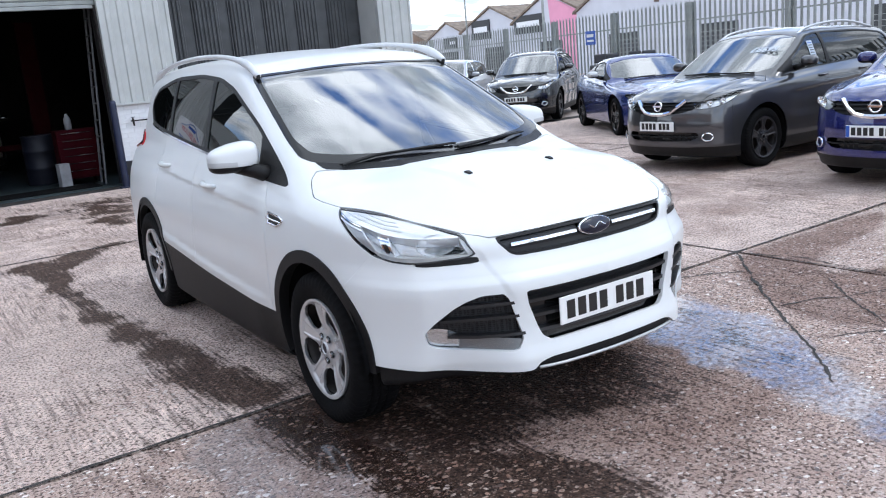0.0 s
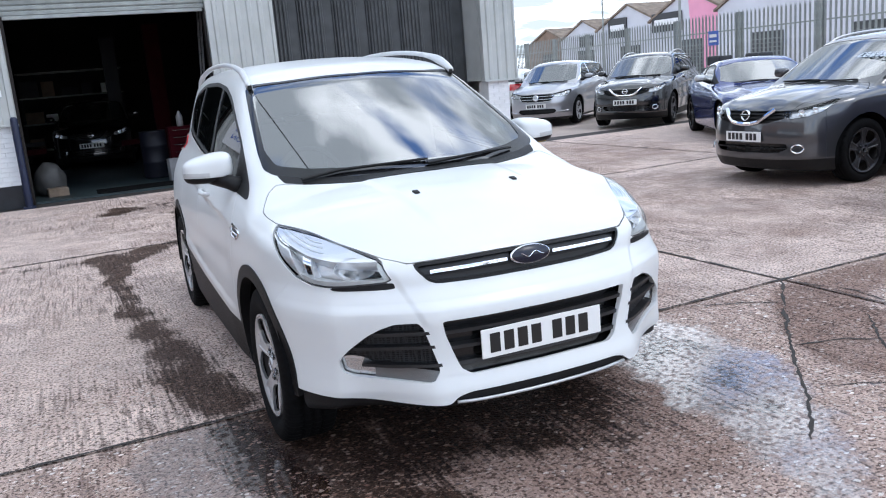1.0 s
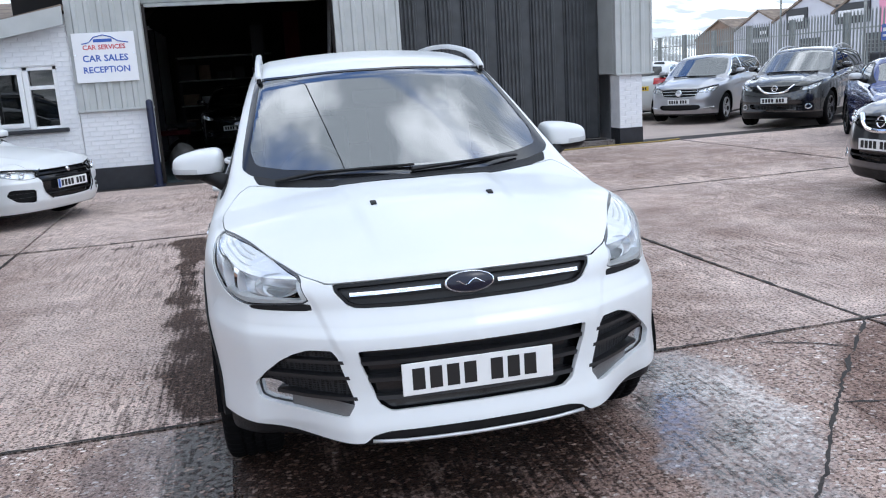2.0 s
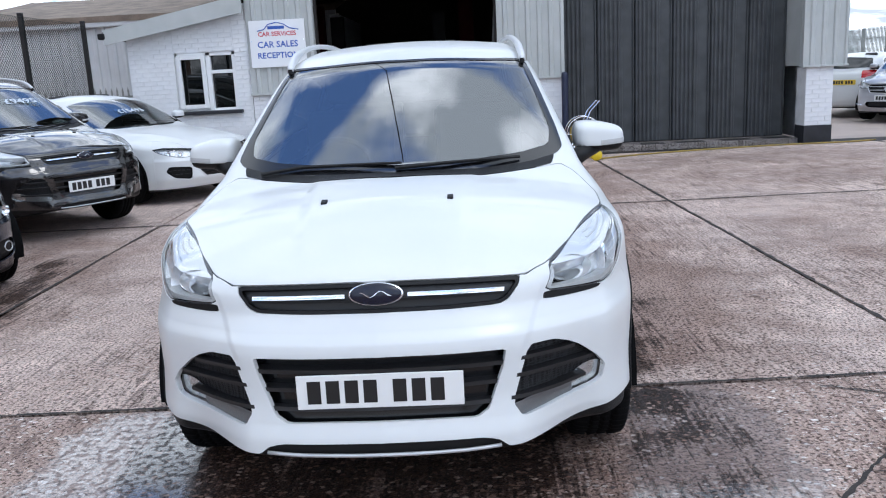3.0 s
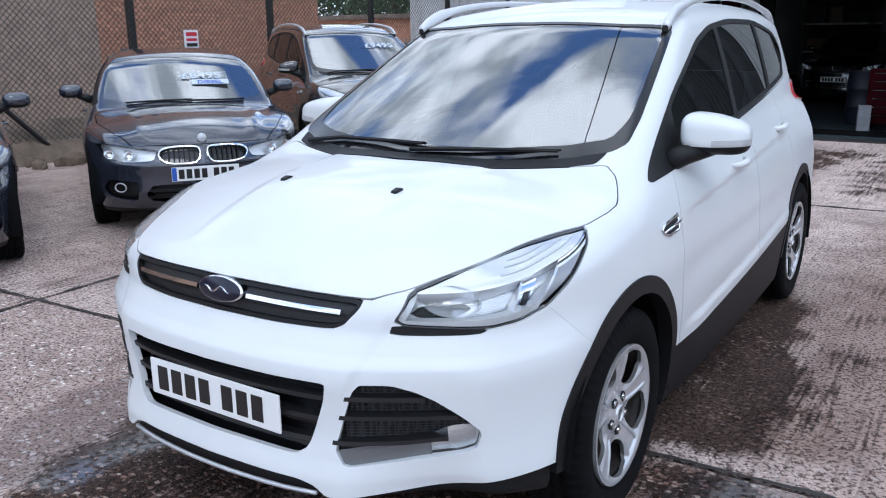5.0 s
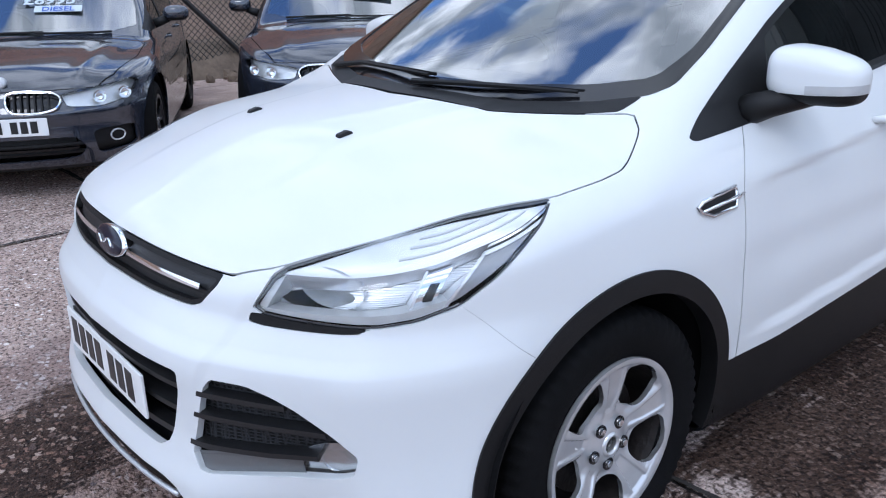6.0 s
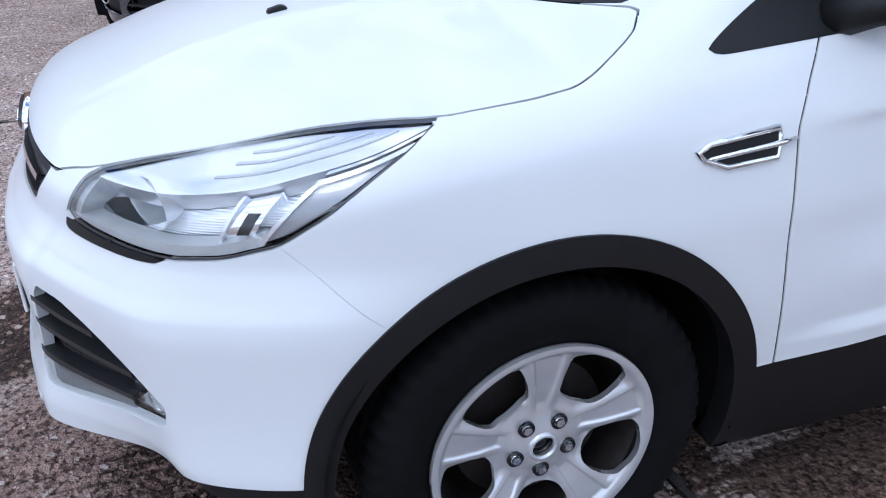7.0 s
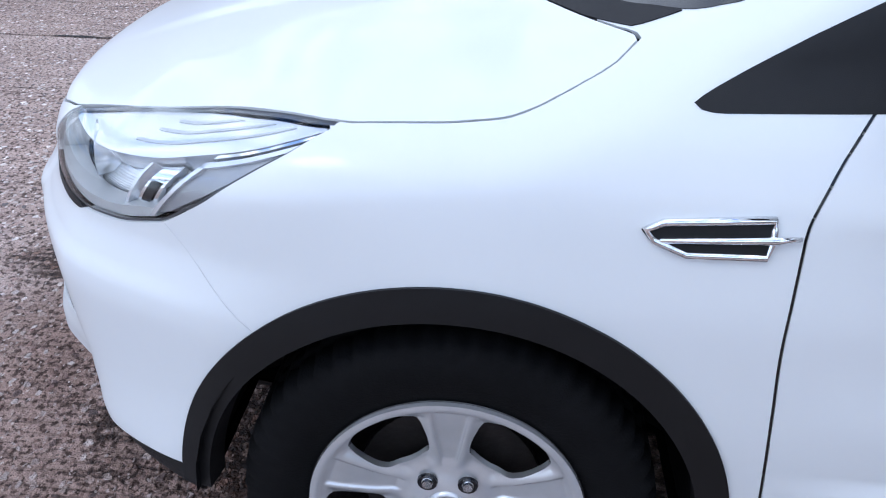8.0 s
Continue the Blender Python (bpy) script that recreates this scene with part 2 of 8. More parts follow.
def prism(poly, axis, a, c, bm=None, bevel=0.0):
    """A closed outline in two axes, drawn out along the third (axis 0, 1 or 2) from a to c."""
    b = bmesh.new()
    def put(p, w):
        v = [p[0], p[1]]
        v.insert(axis, w)
        return b.verts.new(v)
    lo, hi = [put(p, a) for p in poly], [put(p, c) for p in poly]
    n = len(poly)
    b.faces.new(lo[::-1]), b.faces.new(hi)
    for i in range(n):
        b.faces.new((lo[i], lo[(i + 1) % n], hi[(i + 1) % n], hi[i]))
    bmesh.ops.recalc_face_normals(b, faces=b.faces[:])
    if bevel:
        bmesh.ops.bevel(b, geom=b.edges[:], offset=bevel, segments=2, affect="EDGES", profile=0.5)
    return join(bm, b)


def lathe(profile, steps=48, axis="x", bm=None):
    """Turns (radius, offset) points round an axis."""
    b = bm or bmesh.new()
    rings = []
    for k in range(steps):
        a = 2 * math.pi * k / steps
        ring = []
        for r, o in profile:
            p = (o, r * math.cos(a), r * math.sin(a)) if axis == "x" else ((r * math.cos(a), r * math.sin(a), o) if axis == "z" else (r * math.cos(a), o, r * math.sin(a)))
            ring.append(b.verts.new(p))
        rings.append(ring)
    for k in range(steps):
        q, w = rings[k], rings[(k + 1) % steps]
        for i in range(len(profile) - 1):
            b.faces.new((q[i], q[i + 1], w[i + 1], w[i]))
    bmesh.ops.remove_doubles(b, verts=b.verts[:], dist=1e-5)
    bmesh.ops.recalc_face_normals(b, faces=b.faces[:])
    return b


def chaikin(poly, n=2, closed=True):
    p = np.array(poly, float)
    for _ in range(n):
        q = np.roll(p, -1, 0) if closed else p[1:]
        a = p if closed else p[:-1]
        new_p = np.empty((2 * len(a), p.shape[1]))
        new_p[0::2], new_p[1::2] = 0.75 * a + 0.25 * q, 0.25 * a + 0.75 * q
        p = new_p if closed else np.vstack([p[:1], new_p, p[-1:]])
    return p


def soft(poly, c=0.12):
    """An outline with its corners cut a little."""
    p = np.array(poly, float)
    q = np.roll(p, -1, 0)
    r = np.empty((2 * len(p), 2))
    r[0::2], r[1::2] = p * (1 - c) + q * c, p * c + q * (1 - c)
    return r


# ---- body shells: smooth solids given by formulas, cut into panels ----
def curve(xs, ys):
    """A smooth monotone curve through a few knots."""
    xs, ys = np.array(xs, float), np.array(ys, float)
    h, d = np.diff(xs), np.diff(ys) / np.diff(xs)
    m = np.zeros(len(xs))
    m[0], m[-1] = d[0], d[-1]
    for i in range(1, len(xs) - 1):
        if d[i - 1] * d[i] > 0:
            w1, w2 = 2 * h[i] + h[i - 1], h[i] + 2 * h[i - 1]
            m[i] = (w1 + w2) / (w1 / d[i - 1] + w2 / d[i])
    def f(x):
        x = np.asarray(x, float)
        i = np.clip(np.searchsorted(xs, x) - 1, 0, len(h) - 1)
        t = (x - xs[i]) / h[i]
        tc = np.clip(t, 0, 1)
        v = (1 + 2 * tc) * (1 - tc) ** 2 * ys[i] + tc * (1 - tc) ** 2 * h[i] * m[i] + tc ** 2 * (3 - 2 * tc) * ys[i + 1] + tc ** 2 * (tc - 1) * h[i] * m[i + 1]
        return v + np.where(t < 0, (x - xs[0]) * m[0], 0) + np.where(t > 1, (x - xs[-1]) * m[-1], 0)
    return f


def smax(a, b, k):
    h = np.clip(0.5 + 0.5 * (a - b) / k, 0, 1)
    return b + (a - b) * h + k * h * (1 - h)


def smin(a, b, k):
    return -smax(-a, -b, k)


def ramp(a, b, x):
    t = np.clip((x - a) / (b - a), 0, 1)
    return t * t * (3 - 2 * t)


def inside(poly):
    """Signed distance to an outline in two dimensions, less than nought inside."""
    p = np.array(poly, float)
    q = np.roll(p, -1, 0)
    def f(u, v):
        best = np.full(u.shape, 1e9)
        odd = np.zeros(u.shape, bool)
        for (ax, ay), (bx, by) in zip(p, q):
            ex, ey = bx - ax, by - ay
            t = np.clip(((u - ax) * ex + (v - ay) * ey) / (ex * ex + ey * ey + 1e-12), 0, 1)
            best = np.minimum(best, (u - ax - t * ex) ** 2 + (v - ay - t * ey) ** 2)
            if ay != by:
                odd ^= ((ay > v) != (by > v)) & (u < ex * (v - ay) / ey + ax)
        return np.where(odd, -1, 1) * np.sqrt(best)
    return f


def gradient(f, v, e=1e-3):
    g = np.stack([f(v + d) - f(v - d) for d in np.eye(3) * e], 1)
    return g / np.maximum(np.linalg.norm(g, axis=1, keepdims=True), 1e-9), g / (2 * e)


def shell(f, lo, hi, h):
    """The skin of the solid f < 0 as triangles: points, normals, faces."""
    ax = [np.arange(lo[i], hi[i] + h, h) for i in range(3)]
    n = [len(a) for a in ax]
    pts = np.stack(np.meshgrid(*ax, indexing="ij"), -1)
    val = f(pts.reshape(-1, 3)).reshape(n)
    neg = val < 0
    c = [n[i] - 1 for i in range(3)]
    count, acc = np.zeros(c), np.zeros((*c, 3))
    def edge(axis):
        a, b = [slice(None)] * 3, [slice(None)] * 3
        a[axis], b[axis] = slice(0, -1), slice(1, None)
        a, b = tuple(a), tuple(b)
        cross = neg[a] != neg[b]
        t = np.where(cross, val[a] / np.where(cross, val[a] - val[b], 1), 0)
        return cross, pts[a] + (pts[b] - pts[a]) * t[..., None]
    crossings = []
    for axis in range(3):
        cross, at = edge(axis)
        crossings.append(cross)
        o1, o2 = [k for k in range(3) if k != axis]
        for d1 in (0, 1):
            for d2 in (0, 1):
                s = [slice(None)] * 3
                s[o1], s[o2] = slice(d1, d1 + c[o1]), slice(d2, d2 + c[o2])
                s = tuple(s)
                count += cross[s]
                acc += at[s] * cross[s][..., None]
    has = count > 0
    index = -np.ones(c, int)
    index[has] = np.arange(has.sum())
    v = acc[has] / count[has][:, None]
    faces = []
    for axis in range(3):
        o1, o2 = [k for k in range(3) if k != axis]
        ii = np.argwhere(crossings[axis])
        ii = ii[(ii[:, o1] > 0) & (ii[:, o2] > 0) & (ii[:, o1] < n[o1] - 1) & (ii[:, o2] < n[o2] - 1)]
        quad = []
        for d1, d2 in ((-1, -1), (0, -1), (0, 0), (-1, 0)):
            k = ii.copy()
            k[:, o1] += d1
            k[:, o2] += d2
            quad.append(index[k[:, 0], k[:, 1], k[:, 2]])
        quad = np.stack(quad, 1)
        flip = neg[ii[:, 0], ii[:, 1], ii[:, 2]]
        if axis == 1:
            flip = ~flip
        quad[~flip] = quad[~flip][:, ::-1]
        faces += [quad[:, [0, 1, 2]], quad[:, [0, 2, 3]]]
    for _ in range(4):
        _, g = gradient(f, v)
        step = f(v)[:, None] * g / np.maximum((g * g).sum(1, keepdims=True), 1e-6)
        v = v - np.clip(step, -h, h)
    return v, gradient(f, v)[0], np.vstack(faces)


def clip(m, fn):
    """Keeps the part of a skin where fn(points) < 0, cut along fn = 0."""
    v, nrm, f = m
    if len(f) == 0:
        return m
    d = fn(v)
    d = np.where(np.abs(d) < 1e-7, 1e-7, d)
    ins = d[f] < 0
    k = ins.sum(1)
    keep = [f[k == 3]]
    ea, eb, tri = [], [], []
    for cnt in (1, 2):
        t, s = f[k == cnt], ins[k == cnt]
        if not len(t):
            continue
        lone = np.argmax(s if cnt == 1 else ~s, 1)
        r = np.arange(len(t))
        a, b, c = t[r, lone], t[r, (lone + 1) % 3], t[r, (lone + 2) % 3]
        tri.append((cnt, a, b, c))
    nv, nn = [v], [nrm]
    base = len(v)
    pairs = np.concatenate([np.stack([np.concatenate([a, a]), np.concatenate([b, c])], 1) for _, a, b, c in tri]) if tri else np.zeros((0, 2), int)
    if len(pairs):
        key, inv = np.unique(np.sort(pairs, 1), axis=0, return_inverse=True)
        inv = inv.ravel()
        t = (d[key[:, 0]] / (d[key[:, 0]] - d[key[:, 1]]))[:, None]
        nv.append(v[key[:, 0]] * (1 - t) + v[key[:, 1]] * t)
        nn.append(nrm[key[:, 0]] * (1 - t) + nrm[key[:, 1]] * t)
        o = 0
        for cnt, a, b, c in tri:
            e1, e2 = base + inv[o:o + len(a)], base + inv[o + len(a):o + 2 * len(a)]
            o += 2 * len(a)
            if cnt == 1:
                keep.append(np.stack([a, e1, e2], 1))
            else:
                keep += [np.stack([e1, b, c], 1), np.stack([e1, c, e2], 1)]
    v, nrm, f = np.vstack(nv), np.vstack(nn), np.vstack(keep)
    used, f2 = np.unique(f, return_inverse=True)
    return v[used], nrm[used], f2.reshape(-1, 3)


def mirrored(m):
    v, n, f = m
    s = np.array([-1.0, 1, 1])
    return np.vstack([v, v * s]), np.vstack([n, n * s]), np.vstack([f, f[:, ::-1] + len(v)])


def other_side(m):
    s = np.array([-1.0, 1, 1])
    return m[0] * s, m[1] * s, m[2][:, ::-1]


def panel(name, m, mat, parent, label="", lip=0.012, lift=0.0, inward=None):
    """A skin panel with a turned-in edge, as one mesh."""
    v, n, f = m
    if len(f) == 0:
        return None
    key = np.round(v * 20000).astype(np.int64)
    _, first, inv = np.unique(key, axis=0, return_index=True, return_inverse=True)
    inv = inv.ravel()
    v, n, f = v[first], n[first], inv[f]
    used, f = np.unique(f, return_inverse=True)
    v, n, f = v[used], n[used], f.reshape(-1, 3)
    f = f[(f[:, 0] != f[:, 1]) & (f[:, 1] != f[:, 2]) & (f[:, 0] != f[:, 2])]
    n = n / np.maximum(np.linalg.norm(n, axis=1, keepdims=True), 1e-9)
    v = v + n * lift
    e = np.concatenate([f[:, [0, 1]], f[:, [1, 2]], f[:, [2, 0]]])
    s = np.sort(e, 1)
    _, i2, cnt = np.unique(s, axis=0, return_index=True, return_counts=True)
    rim = e[i2[cnt == 1]]
    verts, faces, normals = v, [tuple(t) for t in f], n
    if lip:
        a, b = rim[:, 0], rim[:, 1]
        turn_in = n if inward is None else np.tile(np.array(inward, float), (len(n), 1))
        o = len(v)
        k = len(rim)
        verts = np.vstack([v, v[a], v[b], v[a] - turn_in[a] * lip, v[b] - turn_in[b] * lip])
        r = np.arange(k)
        faces += [tuple(t) for t in np.stack([o + k + r, o + r, o + 2 * k + r, o + 3 * k + r], 1)]
        out = np.cross(v[b] - v[a], n[a])
        out = out / np.maximum(np.linalg.norm(out, axis=1, keepdims=True), 1e-9)
        normals = np.vstack([n, out, out, out, out])
    me = mesh_of(name, verts, faces, mat, True)
    me.normals_split_custom_set_from_vertices([tuple(map(float, q)) for q in normals])
    return hang(name, me, parent, label)


def pieces(name, m, mat, parent, label="", lip=0.012, lift=0.0):
    """Each separate patch of a skin as a panel of its own."""
    v, n, f = m
    if len(f) == 0:
        return
    _, inv = np.unique(np.round(v * 20000).astype(np.int64), axis=0, return_inverse=True)
    mark = np.arange(inv.max() + 1)
    g = inv.ravel()[f]
    while True:
        low = mark[g].min(1)
        nxt = mark.copy()
        for k in range(3):
            np.minimum.at(nxt, g[:, k], low)
        if (nxt == mark).all():
            break
        mark = nxt
    group = mark[g[:, 0]]
    for k in np.unique(group):
        sel = f[group == k]
        if len(sel) > 6:
            panel(name, (v, n, sel), mat, parent, label, lip, lift)


def lettering(text, size, mat, parent=None, m=None, name="lettering", depth=0.001):
    c = bpy.data.curves.new(name, "FONT")
    c.body, c.size, c.extrude, c.align_x = text, size, depth, "CENTER"
    c.resolution_u, c.offset = 2, size * 0.018
    tmp = bpy.data.objects.new("tmp", c)
    scene.collection.objects.link(tmp)
    me = bpy.data.meshes.new_from_object(tmp.evaluated_get(bpy.context.evaluated_depsgraph_get()))
    bpy.data.objects.remove(tmp)
    me.name = name
    me.materials.clear()
    me.materials.append(mat)
    return hang(name, me, parent, "", m)




# ---- setting materials ----
def concrete(name, base, second, stone=1.0):
    """Old tamped concrete with exposed chippings; the slabs carry how wet, shaded, glossy and worn each spot is."""
    m = bpy.data.materials.new(name)
    m.use_nodes = True
    n, l = m.node_tree.nodes, m.node_tree.links
    b = n["Principled BSDF"]
    c = n.new("ShaderNodeTexCoord")
    def noise_(scale, detail=5, src=None):
        t = n.new("ShaderNodeTexNoise")
        t.inputs["Scale"].default_value, t.inputs["Detail"].default_value = scale, detail
        l.new(src or c.outputs["Object"], t.inputs["Vector"])
        return t.outputs["Fac"]
    def ramp_(src, a, z, ca=(0, 0, 0, 1), cz_=(1, 1, 1, 1)):
        r = n.new("ShaderNodeValToRGB")
        r.color_ramp.elements[0].position, r.color_ramp.elements[1].position = a, z
        r.color_ramp.elements[0].color, r.color_ramp.elements[1].color = ca, cz_
        l.new(src, r.inputs["Fac"])
        return r.outputs["Color"]
    def calc(op, a, b_):
        q = n.new("ShaderNodeMath")
        q.operation = op
        for i, v in enumerate((a, b_)):
            if isinstance(v, (int, float)):
                q.inputs[i].default_value = v
            else:
                l.new(v, q.inputs[i])
        return q.outputs[0]
    def mix(fac, a, z, kind="MIX"):
        q = n.new("ShaderNodeMix")
        q.data_type, q.blend_type = "RGBA", kind
        for i, v in ((0, fac), (6, a), (7, z)):
            if isinstance(v, (int, float)):
                q.inputs[i].default_value = v
            elif isinstance(v, tuple):
                q.inputs[i].default_value = v
            else:
                l.new(v, q.inputs[i])
        return q.outputs[2]
    def attr(name_):
        a = n.new("ShaderNodeAttribute")
        a.attribute_name = name_
        return a.outputs["Fac"]
    tone = ramp_(noise_(0.9, 9), 0.36, 0.62, (*second, 1), (*base, 1))
    blot = ramp_(noise_(6.0, 6), 0.35, 0.7, (0.84, 0.83, 0.83, 1), (1.10, 1.10, 1.10, 1))
    comb = n.new("ShaderNodeMapping")
    comb.inputs["Scale"].default_value = (46.0, 2.2, 1.0)
    comb.inputs["Rotation"].default_value = (0, 0, 0.06)
    l.new(c.outputs["Object"], comb.inputs["Vector"])
    drag = noise_(1.0, 3, comb.outputs["Vector"])
    blot = mix(ramp_(noise_(0.7, 3), 0.40, 0.60), blot, mix(1.0, blot, ramp_(drag, 0.36, 0.50, (0.50, 0.475, 0.47, 1), (1.10, 1.10, 1.10, 1)), "MULTIPLY"))
    pock = ramp_(noise_(62.0, 4), 0.40, 0.50, (0.24, 0.215, 0.205, 1), (1.14, 1.14, 1.14, 1))
    blot = mix(0.95, blot, mix(1.0, blot, pock, "MULTIPLY"))
    paste = mix(1.0, tone, blot, "MULTIPLY")
    # chippings
    warp = n.new("ShaderNodeMapping")
    warp.inputs["Scale"].default_value = (1.0, 1.35, 1.0)
    warp.inputs["Rotation"].default_value = (0, 0, 0.5)
    jig = n.new("ShaderNodeTexNoise")
    jig.inputs["Scale"].default_value, jig.inputs["Detail"].default_value = 42.0, 2
    l.new(c.outputs["Object"], jig.inputs["Vector"])
    shove = n.new("ShaderNodeVectorMath")
    shove.operation = "MULTIPLY_ADD"
    shove.inputs[1].default_value = (0.030, 0.030, 0.0)
    l.new(jig.outputs["Color"], shove.inputs[0]), l.new(c.outputs["Object"], shove.inputs[2])
    l.new(shove.outputs[0], warp.inputs["Vector"])
    cells = []
    for scale in (31.0, 74.0):
        v = n.new("ShaderNodeTexVoronoi")
        v.inputs["Scale"].default_value = scale
        v.inputs["Randomness"].default_value = 1.0
        l.new(warp.outputs["Vector"], v.inputs["Vector"])
        chip = ramp_(v.outputs["Distance"], 0.34, 0.42, (1, 1, 1, 1), (0, 0, 0, 1))
        sep = n.new("ShaderNodeSeparateColor")
        l.new(v.outputs["Color"], sep.inputs["Color"])
        pick = ramp_(sep.outputs["Red"], 0.42, 0.46)
        hue = n.new("ShaderNodeValToRGB")
        e = hue.color_ramp.elements
        e[0].position, e[0].color = 0.0, (0.16, 0.14, 0.14, 1)
        e[1].position, e[1].color = 1.0, (1.0, 0.93, 0.87, 1)
        for pos, col in ((0.25, (0.40, 0.27, 0.23, 1)), (0.5, (0.58, 0.45, 0.38, 1)), (0.8, (0.66, 0.60, 0.56, 1))):
            k = e.new(pos)
            k.color = col
        l.new(sep.outputs["Green"], hue.inputs["Fac"])
        cells.append((calc("MULTIPLY", chip, pick), hue.outputs["Color"]))
    worn = calc("MULTIPLY", ramp_(calc("ADD", attr("worn"), calc("MULTIPLY", calc("SUBTRACT", noise_(1.7, 6), 0.5), 1.1)), 0.25, 0.75), stone)
    big = calc("MULTIPLY", cells[0][0], worn)
    small = calc("MULTIPLY", cells[1][0], calc("ADD", calc("MULTIPLY", worn, 0.5), 0.3 * stone))
    grit = mix(worn, (1, 1, 1, 1), (0.66, 0.61, 0.59, 1))
    col = mix(1.0, paste, grit, "MULTIPLY")
    col = mix(small, col, cells[1][1])
    col = mix(big, col, cells[0][1])
    fine = ramp_(noise_(260.0, 3), 0.2, 0.8, (0.50, 0.49, 0.49, 1), (1.46, 1.46, 1.46, 1))
    col = mix(1.0, col, fine, "MULTIPLY")
    speck = calc("ADD", calc("ADD", calc("SUBTRACT", noise_(3.0, 10), 0.5), calc("MULTIPLY", calc("SUBTRACT", noise_(45.0, 4), 0.5), 0.4)), calc("MULTIPLY", calc("SUBTRACT", 0.5, drag), 0.5))
    # the wet mask also carries painted shade under the SUV
    wet = ramp_(calc("ADD", attr("wet"), calc("MULTIPLY", speck, 1.6)), 0.38, 0.66)
    pud = ramp_(calc("ADD", attr("puddle"), calc("MULTIPLY", calc("SUBTRACT", noise_(5.0, 10), 0.5), 1.5)), 0.35, 0.75)
    damp_shade = ramp_(calc("ADD", attr("damp_shade"), calc("MULTIPLY", calc("SUBTRACT", noise_(2.2, 9), 0.5), 1.2)), 0.15, 0.75)
    col = mix(calc("MULTIPLY", damp_shade, 0.85), col, mix(1.0, col, (0.52, 0.455, 0.43, 1), "MULTIPLY"))
    col = mix(wet, col, mix(1.0, col, mix(calc("MAXIMUM", big, calc("MULTIPLY", small, 0.6)), (0.125, 0.097, 0.082, 1), (0.66, 0.57, 0.51, 1)), "MULTIPLY"))
    col = mix(calc("MULTIPLY", pud, 0.8), col, mix(1.0, col, (0.50, 0.50, 0.53, 1), "MULTIPLY"))
    l.new(col, b.inputs["Base Color"])
    rough = calc("SUBTRACT", calc("SUBTRACT", 0.88, calc("MULTIPLY", wet, 0.30)), calc("MULTIPLY", pud, 0.50))
    l.new(calc("MAXIMUM", rough, 0.16), b.inputs["Roughness"])
    b.inputs["Specular IOR Level"].default_value = 0.18
    sheet = calc("MULTIPLY", pud, ramp_(calc("ADD", noise_(30.0, 8), calc("MULTIPLY", calc("SUBTRACT", drag, 0.5), 0.25)), 0.42, 0.53, (0.12, 0.12, 0.12, 1), (1, 1, 1, 1)))
    l.new(sheet, b.inputs["Coat Weight"])
    b.inputs["Coat IOR"].default_value, b.inputs["Coat Roughness"].default_value = 1.85, 0.07
    # relief: tamping ridges, chippings, grain
    wave = n.new("ShaderNodeTexWave")
    wave.inputs["Scale"].default_value, wave.inputs["Distortion"].default_value, wave.inputs["Detail"].default_value = 8.0, 14.0, 5.0
    wave.inputs["Detail Scale"].default_value = 2.5
    tilt = n.new("ShaderNodeMapping")
    tilt.inputs["Rotation"].default_value = (0, 0, 1.35)
    l.new(c.outputs["Object"], tilt.inputs["Vector"])
    l.new(tilt.outputs["Vector"], wave.inputs["Vector"])
    relief = calc("ADD", calc("MULTIPLY", calc("MULTIPLY", wave.outputs["Fac"], ramp_(noise_(0.8, 3), 0.4, 0.6)), 0.45), calc("ADD", calc("MULTIPLY", noise_(90.0, 5), 1.2), calc("MULTIPLY", big, 0.5)))
    relief = calc("ADD", relief, calc("ADD", calc("MULTIPLY", noise_(14.0, 4), 0.5), calc("MULTIPLY", drag, 0.7)))
    bump = n.new("ShaderNodeBump")
    bump.inputs["Distance"].default_value = 0.012
    l.new(calc("SUBTRACT", 0.95, calc("MULTIPLY", pud, 0.55)), bump.inputs["Strength"])
    l.new(relief, bump.inputs["Height"])
    l.new(bump.outputs["Normal"], b.inputs["Normal"])
    return m


def random_tint(m, amount=0.2):
    """Each piece a shade of its own."""
    n, l = m.node_tree.nodes, m.node_tree.links
    b = n["Principled BSDF"]
    src = b.inputs["Base Color"].links[0].from_socket
    info, geo, r, add, q = n.new("ShaderNodeObjectInfo"), n.new("ShaderNodeNewGeometry"), n.new("ShaderNodeMapRange"), n.new("ShaderNodeMath"), n.new("ShaderNodeVectorMath")
    add.operation = "ADD"
    l.new(info.outputs["Random"], add.inputs[0]), l.new(geo.outputs["Random Per Island"], add.inputs[1])
    frac = n.new("ShaderNodeMath")
    frac.operation = "FRACT"
    l.new(add.outputs[0], frac.inputs[0])
    l.new(frac.outputs[0], r.inputs["Value"])
    r.inputs["To Min"].default_value, r.inputs["To Max"].default_value = 1 - amount, 1 + amount
    q.operation = "SCALE"
    l.new(src, q.inputs[0]), l.new(r.outputs["Result"], q.inputs["Scale"])
    l.new(q.outputs[0], b.inputs["Base Color"])
    return m


CONCRETE = concrete("yard_concrete", (0.72, 0.585, 0.512), (0.60, 0.488, 0.432))
SUBSOIL = material("joint_dirt", (0.045, 0.038, 0.034), 0.9, vary=0.4, size=5, bump=0.5, bump_size=80, fine=0.3)
FAR_GROUND = material("far_yard", (0.50, 0.41, 0.36), 0.85, vary=0.25, size=0.6, bump=0.4, bump_size=60, fine=0.3)
CLADDING = material("pale_grey_cladding", (0.47, 0.485, 0.47), 0.45, vary=0.10, size=2.5, bump=0.05, bump_size=200, second=(0.41, 0.425, 0.41))
DOOR_GREY = material("weathered_grey_door", (0.056, 0.060, 0.063), 0.55, vary=0.35, size=4, bump=0.15, bump_size=120, fine=0.25)
